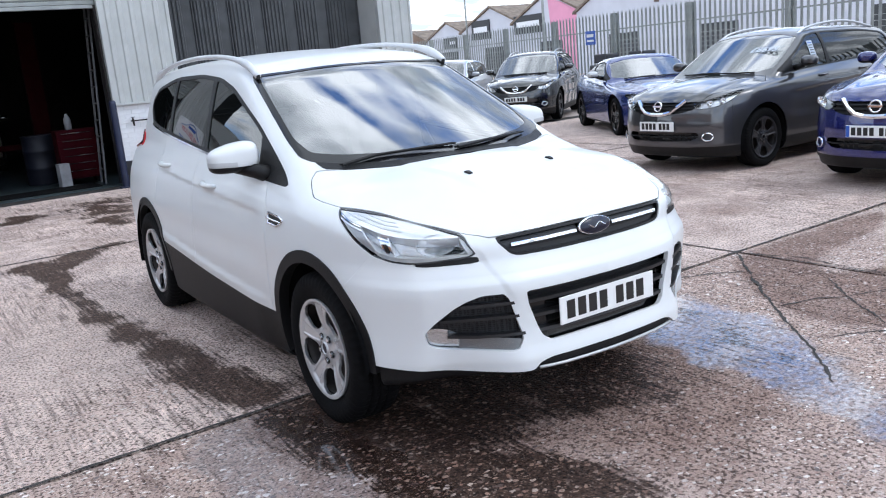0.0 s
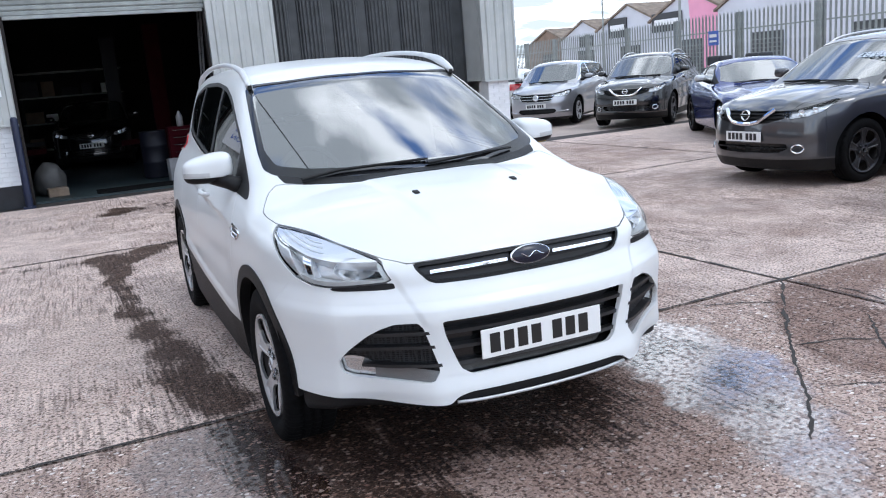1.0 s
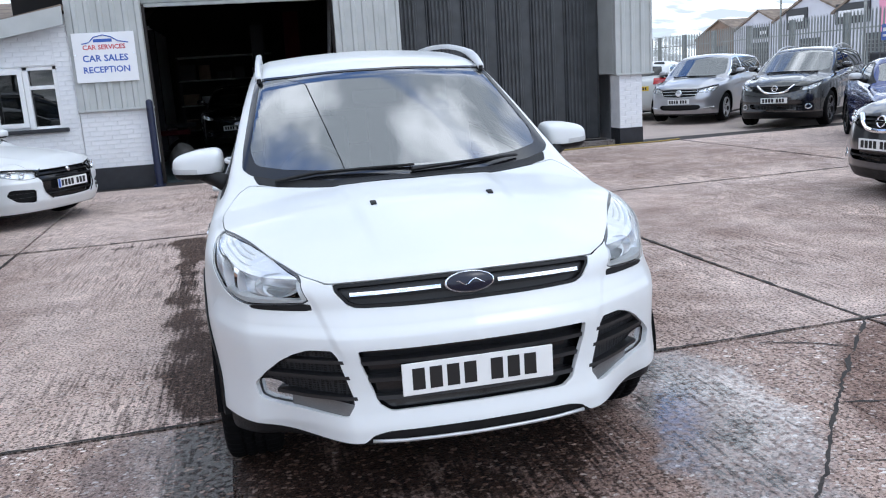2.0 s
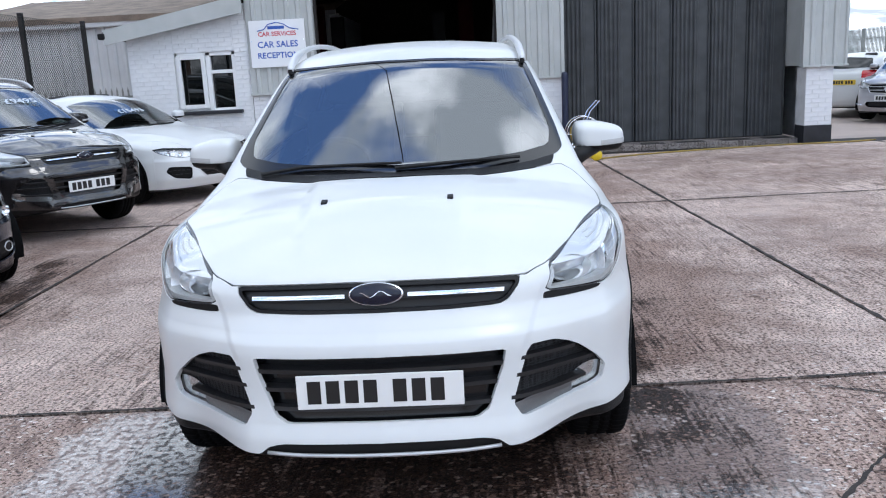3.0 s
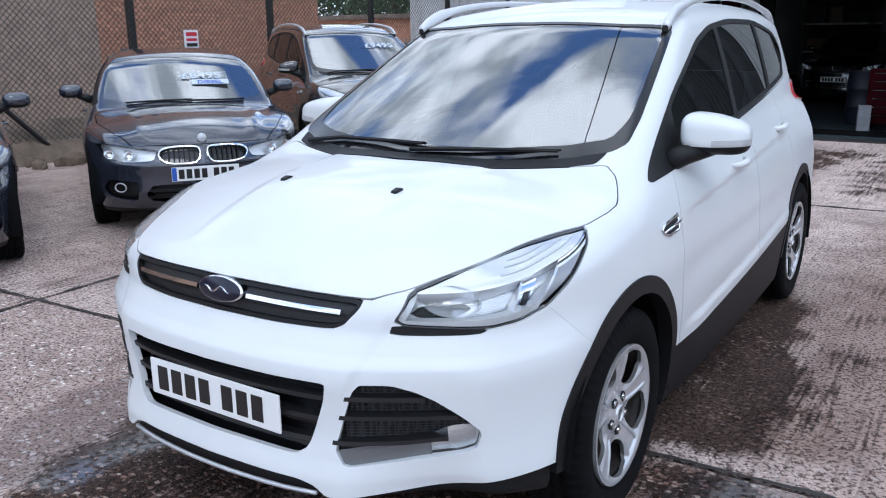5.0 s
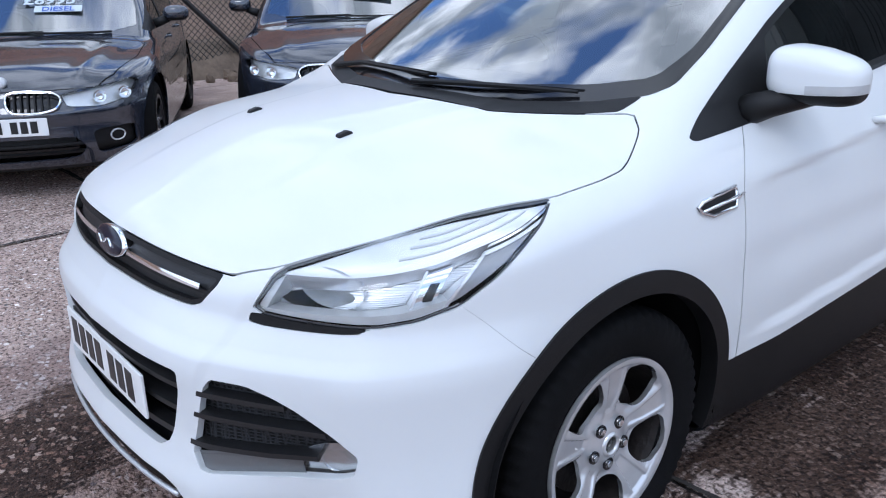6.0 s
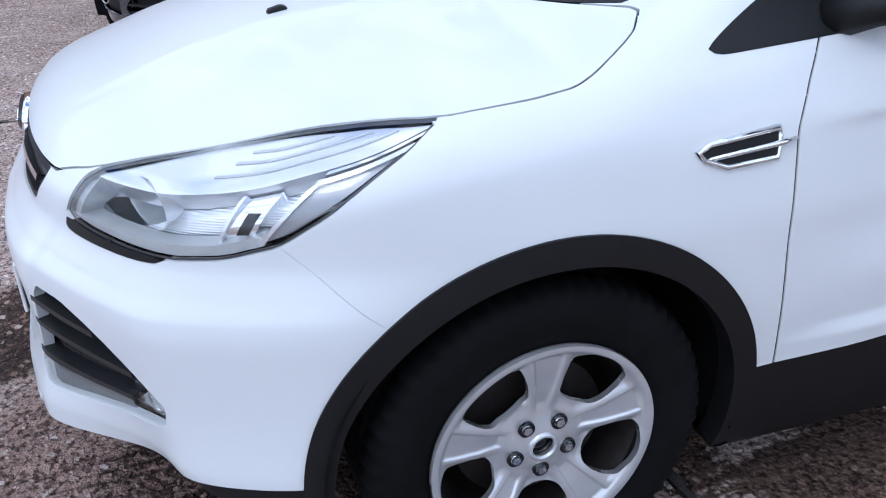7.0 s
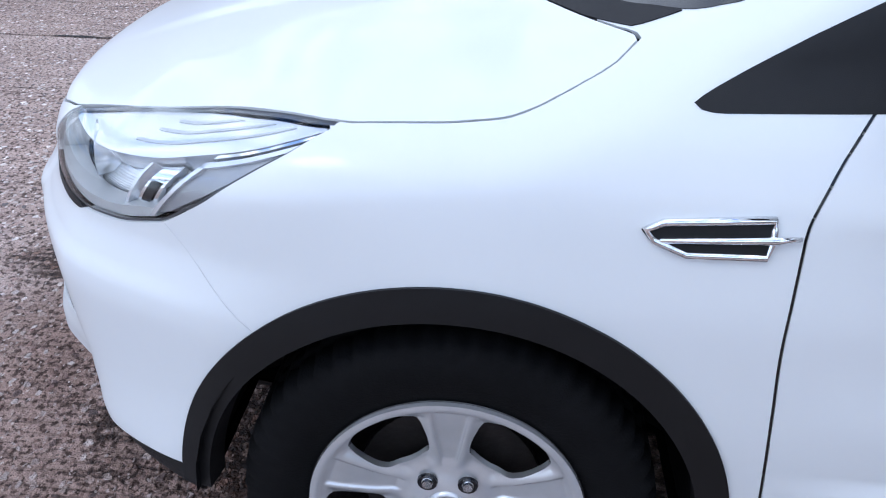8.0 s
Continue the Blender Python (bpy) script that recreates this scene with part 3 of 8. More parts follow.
WHITE_BRICK = random_tint(material("white_painted_brick", (0.80, 0.81, 0.82), 0.6, vary=0.10, size=7, bump=0.35, bump_size=70), 0.025)
WHITE_WALL = material("white_painted_mortar", (0.77, 0.78, 0.79), 0.7, vary=0.12, size=6, bump=0.3, bump_size=80)
BLACK_BAND = material("black_painted_plinth", (0.022, 0.023, 0.028), 0.55, vary=0.35, size=6, bump=0.3, bump_size=70)
NAVY = material("navy_post_paint", (0.012, 0.018, 0.05), 0.45, vary=0.25, size=9, bump=0.1)
BRICK_RED = random_tint(material("red_brick", (0.55, 0.275, 0.175), 0.85, vary=0.3, size=9, bump=0.4, bump_size=90), 0.18)
MORTAR = material("brick_mortar", (0.34, 0.215, 0.15), 0.9, vary=0.2, size=5, bump=0.3)
GALV = random_tint(material("galvanised_steel", (0.31, 0.33, 0.315), 0.55, 0.15, vary=0.25, size=5, bump=0.1), 0.12)
FENCE_BLACK = material("black_fence_paint", (0.015, 0.015, 0.017), 0.5, vary=0.3, size=8)
WIRE = material("chain_link_wire", (0.035, 0.038, 0.036), 0.5, 0.5, vary=0.2)
SHED_GREY = material("shed_cladding", (0.60, 0.62, 0.63), 0.5, vary=0.12, size=1.5)
ROOF_BROWN = material("fibre_cement_roof", (0.26, 0.205, 0.16), 0.9, vary=0.4, size=2.2, bump=0.4, bump_size=30, fine=0.3)
GABLE_GREY = material("rendered_gable", (0.62, 0.63, 0.68), 0.7, vary=0.10, size=0.8, bump=0.1)
PINK = material("pink_paint", (0.80, 0.34, 0.48), 0.6, vary=0.08, size=1.0)
GABLE_BROWN = material("brown_gable", (0.26, 0.18, 0.13), 0.8, vary=0.3, size=1.0)
# interior shade is put into these near-black floor and wall colours
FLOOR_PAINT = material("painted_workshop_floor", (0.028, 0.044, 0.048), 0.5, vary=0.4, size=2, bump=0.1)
SHADE_WALL = material("workshop_wall_shade", (0.013, 0.013, 0.013), 0.8, vary=0.3, size=1.5, bump=0.2)
# workshop contents: these four base colours are darkened for the shade indoors
RED_PAINT = material("red_enamel", (0.030, 0.0006, 0.003), 0.8, vary=0.2, size=5, spec=0.1)
SHADED_ALLOY = material("shaded_alloy", (0.16, 0.16, 0.165), 0.55, 0.2, vary=0.3, size=6)
SHADED_WHITE = material("shaded_white", (0.30, 0.30, 0.31), 0.6, vary=0.25, size=7)
BLUE_PAINT = material("blue_enamel", (0.003, 0.004, 0.012), 0.6, vary=0.2, size=5)
SIGN_WHITE = material("sign_white", (0.80, 0.81, 0.82), 0.4, vary=0.04, size=2)
UPVC = material("white_upvc", (0.78, 0.79, 0.79), 0.35, vary=0.04, size=5)
YELLOW_HOSE = material("yellow_hose", (0.36, 0.25, 0.05), 0.5, vary=0.25, size=12)
YELLOW = material("yellow_plastic", (0.70, 0.50, 0.02), 0.4, vary=0.1)
TAN_HOSE = material("tan_hose", (0.20, 0.12, 0.06), 0.5, vary=0.25, size=12)
LEAF = random_tint(material("tree_leaf", (0.045, 0.085, 0.025), 0.7, vary=0.4, size=3), 0.45)
BARK = material("tree_bark", (0.09, 0.065, 0.045), 0.9, vary=0.4, size=6, bump=0.5)
EARTH = material("bank_earth", (0.20, 0.15, 0.11), 0.95, vary=0.4, size=3, bump=0.6, bump_size=20, fine=0.3)


def structure(ob, label, category):
    return tagged(ob, label, category, kind="structure")


# ---- ground: one dirt sheet to the horizon, concrete slabs bedded in it ----
ground = structure(part("ground", box(-400, -400, -0.4, 400, 400, -0.03), FAR_GROUND), "pinkish-grey concrete yard, cracked, stained and partly wet", "ground")
SLAB_TURN, SLAB_X, SLAB_Y = radians(2.0), 2.66, 0.50
to_world = lambda u, v: (SLAB_X + u * math.cos(SLAB_TURN) - v * math.sin(SLAB_TURN), SLAB_Y + u * math.sin(SLAB_TURN) + v * math.cos(SLAB_TURN))
# wet outlines; the sill strip and car-sized patch also paint shade under the SUV
WET_SHADE = [([(-1.61, 5.2), (-1.46, 4.3), (-1.38, 2.62), (-1.32, 1.5), (-1.29, 0.64), (-1.15, 0.46), (-0.84, 0.37), (-0.89, 1.0), (-1.0, 1.76), (-1.17, 2.7), (-1.28, 4.5), (-0.83, 5.2), (-0.3, 5.8), (-0.25, 6.05), (-0.85, 5.6), (-1.65, 5.45)], 0.82, 0.10),
       ([(-1.16, 0.25), (-1.0, 0.40), (-0.85, 0.44), (-0.35, 0.30), (-0.45, -0.3), (-0.41, -0.54), (-0.5, -0.68), (-0.32, -0.95), (-0.25, -1.32), (-0.30, -1.65), (-0.75, -1.3), (-1.02, -0.8), (-1.14, -0.3)], 0.92, 0.11),
       ([(-0.62, 7.2), (-0.5, 8.2), (-0.4, 9.6), (0.7, 9.97), (0.4, 8.3), (-0.05, 6.6)], 0.72, 0.35), ([(-1.45, 8.6), (-1.22, 9.4), (-0.7, 9.25), (-0.77, 8.4), (-1.31, 8.3)], 0.8, 0.2),
       ([(-2.2, 5.05), (-1.6, 5.15), (-1.6, 5.45), (-2.6, 5.35)], 0.6, 0.2),
       ([(1.44, 5.2), (1.80, 5.3), (1.66, 3.74), (1.53, 1.82), (1.50, 0.65), (1.28, 0.52), (1.02, 0.58), (1.10, 1.81), (1.24, 2.63), (1.40, 3.9)], 0.50, 0.30),
       ([(0.55, 0.50), (0.55, 3.0), (0.95, 3.0), (1.14, 1.6), (1.24, 0.52)], 1.0, 0.12), ([(-0.7, -0.6), (-0.7, 2.3), (0.75, 2.3), (0.80, -0.6), (0.4, -0.85), (-0.3, -0.85)], 0.80, 0.25),
       ([(0.33, 8.3), (1.2, 10.3), (2.4, 10.3), (1.3, 7.9), (0.95, 6.3), (0.6, 5.9)], 0.55, 0.3), ([(-2.85, 1.0), (-2.90, 2.3), (-3.40, 4.42), (-3.63, 3.89), (-3.22, 2.3), (-3.13, 1.3)], 0.74, 0.15),
       ([(1.0, 0.44), (1.55, 0.46), (1.5, -0.6), (1.1, -1.2), (0.8, -1.0), (0.85, -0.2)], 0.50, 0.25), ([(0.7, 0.50), (1.35, 0.50), (1.30, 0.05), (0.75, 0.0)], 0.75, 0.15)]
# damp outlines, painted shade under the SUV's front, and broad plain darkening
DAMP_SHADE = [([(0.9, 0.6), (1.0, 5.2), (2.0, 5.4), (2.2, 0.6)], 0.85, 0.5), ([(1.40, 5.2), (1.85, 5.3), (1.70, 3.74), (1.57, 1.82), (1.53, 0.65), (1.0, 0.58), (1.10, 1.81), (1.22, 2.63)], 1.0, 0.12), ([(-1.0, -0.2), (-1.0, 0.5), (1.0, 0.5), (1.0, -0.9), (0.3, -1.5), (-0.3, -1.4)], 0.9, 0.35), ([(1.2, 5.4), (0.6, 9.5), (3.0, 9.8), (2.6, 5.6)], 0.7, 0.6),
        ([(2.6, 0.45), (4.7, 0.5), (3.96, 0.11), (2.83, 0.0), (2.44, -0.32), (2.89, -0.47), (3.4, -0.6), (1.9, -1.2), (1.7, -0.95), (1.71, -0.47), (2.23, 0.19)], 0.9, 0.05), ([(-2.4, 0.5), (-2.5, 5.2), (-4.6, 5.2), (-4.2, 0.5)], 0.6, 0.5),
        ([(1.8, 5.9), (1.8, 10.6), (8.0, 10.6), (8.0, 5.9)], 0.52, 0.8), ([(2.5, 0.6), (2.5, 5.6), (8.0, 5.6), (8.0, 0.6)], 0.42, 0.6), ([(-2.0, 5.7), (-2.6, 10.5), (0.6, 10.5), (0.4, 5.7)], 0.35, 0.6)]
PUDDLE = [([(1.52, 0.45), (1.6, 0.1), (1.58, -0.3), (1.5, -0.7), (1.2, -1.2), (1.0, -1.5), (0.5, -1.85), (0.72, -1.3), (0.78, -0.95), (0.77, -0.6), (0.88, -0.2), (0.95, 0.46)], 0.95, 0.10),
          ([(-1.5, -0.6), (-1.54, 0.0), (-1.48, 0.22), (-1.29, 0.34), (-0.95, 0.36), (-0.86, -0.1), (-0.80, -0.5), (-0.75, -0.9), (-1.1, -1.1), (-1.4, -0.95)], 0.95, 0.10)]


def stain(patches, x, y):
    """How far each spot lies inside the stain and shade outlines, 0 to 1."""
    best = np.zeros_like(x)
    for pts, strength, edge in patches:
        near = (x > min(p[0] for p in pts) - edge) & (x < max(p[0] for p in pts) + edge) & (y > min(p[1] for p in pts) - edge) & (y < max(p[1] for p in pts) + edge)
        if near.any():
            d = inside(chaikin(pts, 2))(x[near], y[near])
            best[near] = np.maximum(best[near], strength * np.clip(0.5 - d / (2 * edge), 0, 1))
    return best


CRACKS = [[(2.66, 0.50), (2.41, 0.25), (2.26, 0.11), (1.73, -0.46), (1.59, -0.61), (1.19, -1.07), (0.97, -1.28)], [(2.66, 0.50), (2.78, 0.02), (2.72, -0.32), (2.75, -0.54), (3.2, -0.9)], [(2.45, -0.33), (2.15, -0.65), (1.83, -1.04)],
          [(1.73, -0.46), (2.02, -0.54), (2.15, -0.65), (2.6, -0.8)], [(1.8, 0.40), (2.16, 0.23), (2.26, 0.11)], [(1.41, -0.93), (1.64, -1.02), (1.9, -1.2)]]


def slab(u0, u1, v0, v1, cell):
    """One cast bay, with a worn arris at the joints."""
    us, vs = np.linspace(u0 + 0.014, u1 - 0.014, int((u1 - u0) / cell) + 2), np.linspace(v0 + 0.018, v1 - 0.018, int((v1 - v0) / cell) + 2)
    U, V = np.meshgrid(us, vs, indexing="ij")
    X, Y = to_world(U.ravel(), V.ravel())
    edge = np.minimum(np.minimum(U - u0, u1 - U), np.minimum(V - v0, v1 - V)).ravel()
    Z = -0.006 * np.exp(-edge / 0.02) + 0.0025 * np.sin(X * 2.3 + 1.7 * np.sin(Y * 1.9)) - 0.0025
    idx = np.arange(U.size).reshape(U.shape)
    a, b, c, d = idx[:-1, :-1].ravel(), idx[1:, :-1].ravel(), idx[1:, 1:].ravel(), idx[:-1, 1:].ravel()
    sk = (np.stack([X, Y, Z], 1), np.tile([0.0, 0, 1], (U.size, 1)), np.vstack([np.stack([a, b, c], 1), np.stack([a, c, d], 1)]))
    ob = panel("slab", sk, CONCRETE, ground, "", 0.035)
    co = np.array([v.co for v in ob.data.vertices])
    x, y = co[:, 0], co[:, 1]
    wet, damp_shade, pud = stain(WET_SHADE, x, y), stain(DAMP_SHADE, x, y), stain(PUDDLE, x, y)
    worn = np.where(y < 0.5 + 0.035 * (x - 2.6), 0.75, 0.42) - 0.35 * ramp(5.6, 7.0, y) - 0.3 * ramp(3.0, 5.0, x)
    for key, val in (("wet", wet), ("damp_shade", damp_shade), ("puddle", pud), ("worn", worn)):
        ob.data.attributes.new(key, "FLOAT", "POINT").data.foreach_set("value", val.astype(np.float32))
    return ob


structure(part("bedding", box(-12.6, -7.4, -0.028, 15.4, 11.8, -0.024), SUBSOIL), "dark dirt in the open slab joints", "ground")
for v0, v1 in ((-7.5, 0.0), (0.0, 5.25), (5.25, 10.32)):
    for u0, u1 in ((-14.5, -10.2), (-10.2, -5.6), (-5.6, 0.0), (0.0, 4.9), (4.9, 9.8), (9.8, 13.0)):
        near = -5.7 <= u0 < 4.8
        slab(u0, u1, v0, v1, 0.05 if near and v0 < 5 else 0.12)


def crack(pts, w, name="crack", stray=1.0):
    """A ragged dirt-filled crack or joint that follows a line."""
    fine = []
    for (ax, ay), (bx, by) in zip(pts[:-1], pts[1:]):
        k = max(2, int(math.hypot(bx - ax, by - ay) / 0.035))
        fine += [(ax + (bx - ax) * i / k, ay + (by - ay) * i / k) for i in range(k)]
    fine.append(pts[-1])
    v, f = [], []
    for i, (x, y) in enumerate(fine):
        ax, ay = fine[max(i - 1, 0)]
        bx, by = fine[min(i + 1, len(fine) - 1)]
        d = math.hypot(bx - ax, by - ay) or 1
        nx, ny = -(by - ay) / d, (bx - ax) / d
        off = 0.02 * stray * noise.noise(Vector((x * 5, y * 5, 0))) + 0.015 * stray * noise.noise(Vector((x * 25, y * 25, 3)))
        ww = w * max(0.25, 1 + 1.4 * noise.noise(Vector((x * 9, y * 9, 7)))) * min(1, (i + 1) / 4, (len(fine) - i) / 4)
        for sgn, z in ((-1, 0.0), (0, 0.0004), (1, 0.0)):
            v.append((x + nx * (off + sgn * ww), y + ny * (off + sgn * ww), z + 0.0015))
        if i:
            k = 3 * i
            f += [(k - 3, k - 2, k + 1, k), (k - 2, k - 1, k + 2, k + 1)]
    return hang(name, mesh_of(name, v, f, SUBSOIL), ground)


for i, pts in enumerate(CRACKS):
    crack(pts, 0.008 if i == 0 else 0.0055)
for v, u0, u1, w in ((0.0, -8.0, 6.0, 0.010), (5.25, -8.0, 9.5, 0.017)):
    crack([to_world(u0, v), to_world(u1, v)], w, "joint", 0.35)
for u, v0, v1, w in ((0.0, -3.0, 0.0, 0.006), (0.0, 0.0, 5.25, 0.011), (0.0, 5.25, 10.3, 0.016), (-5.6, -3.0, 5.25, 0.011), (4.9, 0.0, 10.3, 0.014)):
    crack([to_world(u, v0), to_world(u, v1)], w, "joint", 0.35)


# ---- workshop building ----
def ribbed(name, x0, x1, z0, z1, y, pitch=0.19, depth=0.028, mat=None, back=0.12, label="pale grey ribbed metal cladding", flat=0.5):
    """Profiled steel sheet that faces -y."""
    pts, x = [], x0
    while x < x1 - 1e-6:
        for dx, dy in ((0, 0), (pitch * flat, 0), (pitch * (flat + 0.1), -depth), (pitch * 0.9, -depth)):
            if x + dx < x1:
                pts.append((x + dx, y + dy))
        x += pitch
    pts += [(x1, y), (x1, y + back), (x0, y + back)]
    return structure(part(name, prism(pts, 2, z0, z1), mat or CLADDING), label, "wall")


BRICK_MESH = {}


def bricks(parent, x0, x1, z0, z1, y, mat, bl=0.225, bh=0.075, joint=0.008, proud=0.0045, side=0):
    """Stretcher-bond bricks on a wall that faces -y (side 0) or +x (side 1)."""
    row, z = 0, z0
    while z < z1 - 0.02:
        x = x0 - (bl / 2 if row % 2 else 0)
        top = min(z + bh, z1)
        while x < x1 - 0.01:
            a, b = max(x, x0), min(x + bl, x1)
            w, h = b - a - joint, top - z - joint
            if w > 0.02 and h > 0.01:
                key = (round(w, 3), round(h, 3), mat.name, side)
                if key not in BRICK_MESH:
                    g = 0.004
                    v = [(-w / 2, 0.02, -h / 2), (w / 2, 0.02, -h / 2), (w / 2, 0.02, h / 2), (-w / 2, 0.02, h / 2), (-w / 2 + g, -proud, -h / 2 + g), (w / 2 - g, -proud, -h / 2 + g), (w / 2 - g, -proud, h / 2 - g), (-w / 2 + g, -proud, h / 2 - g)]
                    BRICK_MESH[key] = mesh_of("brick", v, [(4, 5, 6, 7), (0, 1, 5, 4), (1, 2, 6, 5), (2, 3, 7, 6), (3, 0, 4, 7)], mat)
                cx, cz_ = (a + b) / 2, (z + top) / 2
                m = pose(cx, y + random.uniform(-0.002, 0.002), cz_) if side == 0 else pose(y, cx, cz_, 0, 0, 90)
                hang("brick", BRICK_MESH[key], parent, "", m)
            x += bl
        z, row = top, row + 1


def white_pier(name, x0, x1, z1, band, y=11.03, depth=0.4):
    wall = structure(part(name, box(x0 + 0.004, y + 0.006, 0, x1 - 0.004, y + depth, z1), WHITE_WALL), "white painted brick pier over a black plinth", "wall")
    bricks(wall, x0, x1, band, z1, y, WHITE_BRICK)
    part("plinth", box(x0 - 0.004, y - 0.012, -0.02, x1 + 0.004, y + depth - 0.01, band, 0.004), BLACK_BAND, wall, "black painted plinth")
    return wall


ribbed("wall_pier_left", 0.85, 1.97, 1.335, 6.2, 11.0)
ribbed("wall_pier_right", 5.93, 6.66, 1.30, 6.2, 11.0)
ribbed("wall_sign_bay", -3.36, -2.22, 1.285, 6.2, 11.0)
ribbed("wall_over_shutter", -2.22, 0.85, 3.62, 6.2, 11.0)
for x0, x1, z in ((0.84, 1.98, 1.335), (5.92, 6.67, 1.30), (-3.37, -2.21, 1.285)):
    structure(part("trim", box(x0, 10.955, z - 0.03, x1, 11.12, z + 0.002, 0.003), CLADDING), "folded grey drip flashing", "trim")
white_pier("wall_white_left", 0.88, 1.93, 1.31, 0.40)
white_pier("wall_white_right", 6.0, 6.46, 1.28, 0.30)
white_pier("wall_white_sign", -3.36, -2.25, 1.26, 0.34)
structure(part("wall_pier_right_side", box(6.56, 11.12, 1.30, 6.66, 24, 6.2), CLADDING), "pale grey end wall of the workshop", "wall")
structure(part("wall_pier_right_low", box(6.36, 11.44, 0, 6.46, 24, 1.30), WHITE_WALL), "white painted low end wall", "wall")
# inner walls, roof and floor carry the unlit interior in their colour
structure(part("wall_sign_back", box(-3.36, 11.44, 0, -2.25, 11.6, 6.2), SHADE_WALL), "inner face of the front wall, coloured dark for shade", "wall")
structure(part("wall_left_back", box(0.86, 11.46, 0, 1.95, 11.6, 6.2), SHADE_WALL), "inner face of the front wall, coloured dark for shade", "wall")
structure(part("wall_recess_left", box(1.90, 11.14, 1.34, 1.97, 11.44, 6.2), CLADDING), "grey return of the door recess", "wall")
structure(part("wall_recess_right", box(5.93, 11.14, 1.30, 6.0, 11.9, 6.2), CLADDING), "grey return of the door recess", "wall")
structure(part("wall_workshop_left", box(-5.3, 16.2, 0, -5.2, 24, 6.2), SHADE_WALL), "workshop side wall, coloured dark for shade", "wall")
structure(part("wall_workshop_front", box(-5.3, 16.0, 0, -3.36, 16.2, 6.2), SHADE_WALL), "workshop wall, coloured dark for shade", "wall")
structure(part("wall_workshop_step", box(-3.5, 11.6, 0, -3.36, 16.0, 6.2), SHADE_WALL), "workshop wall, coloured dark for shade", "wall")
structure(part("wall_workshop_back", box(-5.3, 24, 0, 6.66, 24.2, 6.2), SHADE_WALL), "workshop back wall, coloured dark for shade", "wall")
structure(part("ceiling", box(-5.4, 10.95, 6.2, 6.7, 24.2, 6.35), SHADE_WALL), "workshop roof, coloured dark for shade", "ceiling")
structure(part("floor", box(-3.36, 11.3, -0.02, 6.0, 24, 0.012), FLOOR_PAINT), "blue-green painted workshop floor, scuffed and coloured dark for shade", "floor")
# roller shutter, rolled up
shutter = thing("roller_shutter", "grey slatted roller shutter rolled up over the opening", "shutter", m=pose(0, 11.16, 0))
slat_me = mesh_of("slat", [(-1.53, 0, 0), (1.53, 0, 0), (1.53, -0.018, 0.02), (-1.53, -0.018, 0.02), (1.53, -0.018, 0.06), (-1.53, -0.018, 0.06), (1.53, 0, 0.078), (-1.53, 0, 0.078)], [(0, 1, 2, 3), (3, 2, 4, 5), (5, 4, 6, 7)], GALV)
for i in range(9):
    hang("slat", slat_me, shutter, "", pose(-0.685, -0.02, 2.90 + 0.08 * i))
part("bottom_rail", box(-2.22, -0.045, 2.85, 0.85, 0.02, 2.905, 0.006), GALV, shutter)
part("shutter_box", box(-2.22, 0.03, 2.9, 0.85, 0.5, 3.62), SHADE_WALL, shutter)
for x in (-2.22, 0.81):
    part("guide_rail", box(x, -0.05, 0, x + 0.045, 0.05, 2.9, 0.004), DARK_STEEL, shutter)
# sliding doors
door_x = [1.97 + 0.66 * i for i in range(7)]
for i, x in enumerate(door_x[:-1]):
    x1 = min(door_x[i + 1], 5.93)
    pts, y0 = [(x + 0.01, 11.86), (x + 0.01, 11.80), (x + 0.03, 11.775)], 11.775
    for k in range(5):
        q = x + 0.06 + k * 0.075
        pts += [(q, y0), (q + 0.012, y0 - 0.022), (q + 0.034, y0 - 0.022), (q + 0.046, y0)]
    pts += [(x + 0.44, y0), (x + 0.45, y0 + 0.02), (x1 - 0.04, y0 + 0.02), (x1 - 0.03, y0 - 0.014), (x1 - 0.012, y0 - 0.014), (x1 - 0.01, 11.86)]
    structure(part("door_%d" % (i + 1), prism(pts, 2, 0.10, 6.2), DOOR_GREY), "weathered dark grey ribbed sliding door leaf", "door")
structure(part("wall_behind_doors", box(1.95, 11.88, 0, 5.95, 12.0, 6.2), SHADE_WALL), "wall behind the sliding doors, coloured dark for shade", "wall")
structure(part("threshold", box(1.97, 11.2, -0.02, 5.98, 11.87, 0.085, 0.012), concrete("kerb_concrete", (0.30, 0.27, 0.25), (0.22, 0.20, 0.19), 0.4)), "worn concrete threshold under the sliding doors", "step")
for x0, x1, y0, y1 in ((3.30, 3.72, 11.24, 11.42), (3.92, 4.42, 11.26, 11.46), (4.72, 5.22, 11.27, 11.50), (5.42, 5.86, 11.28, 11.50)):
    g = thing("drain_grate", "dark iron drain grate in the threshold", "grate", "drain grates", pose(x0, y0, 0.085))
    part("frame", box(0, 0, 0.0, x1 - x0, y1 - y0, 0.006), BLACK_BAND, g)
    bar = mesh_of("bar", [(-0.008, 0.01, 0.006), (0.008, 0.01, 0.006), (0.008, y1 - y0 - 0.01, 0.006), (-0.008, y1 - y0 - 0.01, 0.006), (-0.006, 0.01, 0.014), (0.006, 0.01, 0.014), (0.006, y1 - y0 - 0.01, 0.014), (-0.006, y1 - y0 - 0.01, 0.014)], [(4, 5, 6, 7), (0, 1, 5, 4), (2, 3, 7, 6), (1, 2, 6, 5), (3, 0, 4, 7)], DARK_STEEL)
    for k in range(9):
        hang("bar", bar, g, "", pose(0.03 + k * (x1 - x0 - 0.06) / 8, 0, 0))

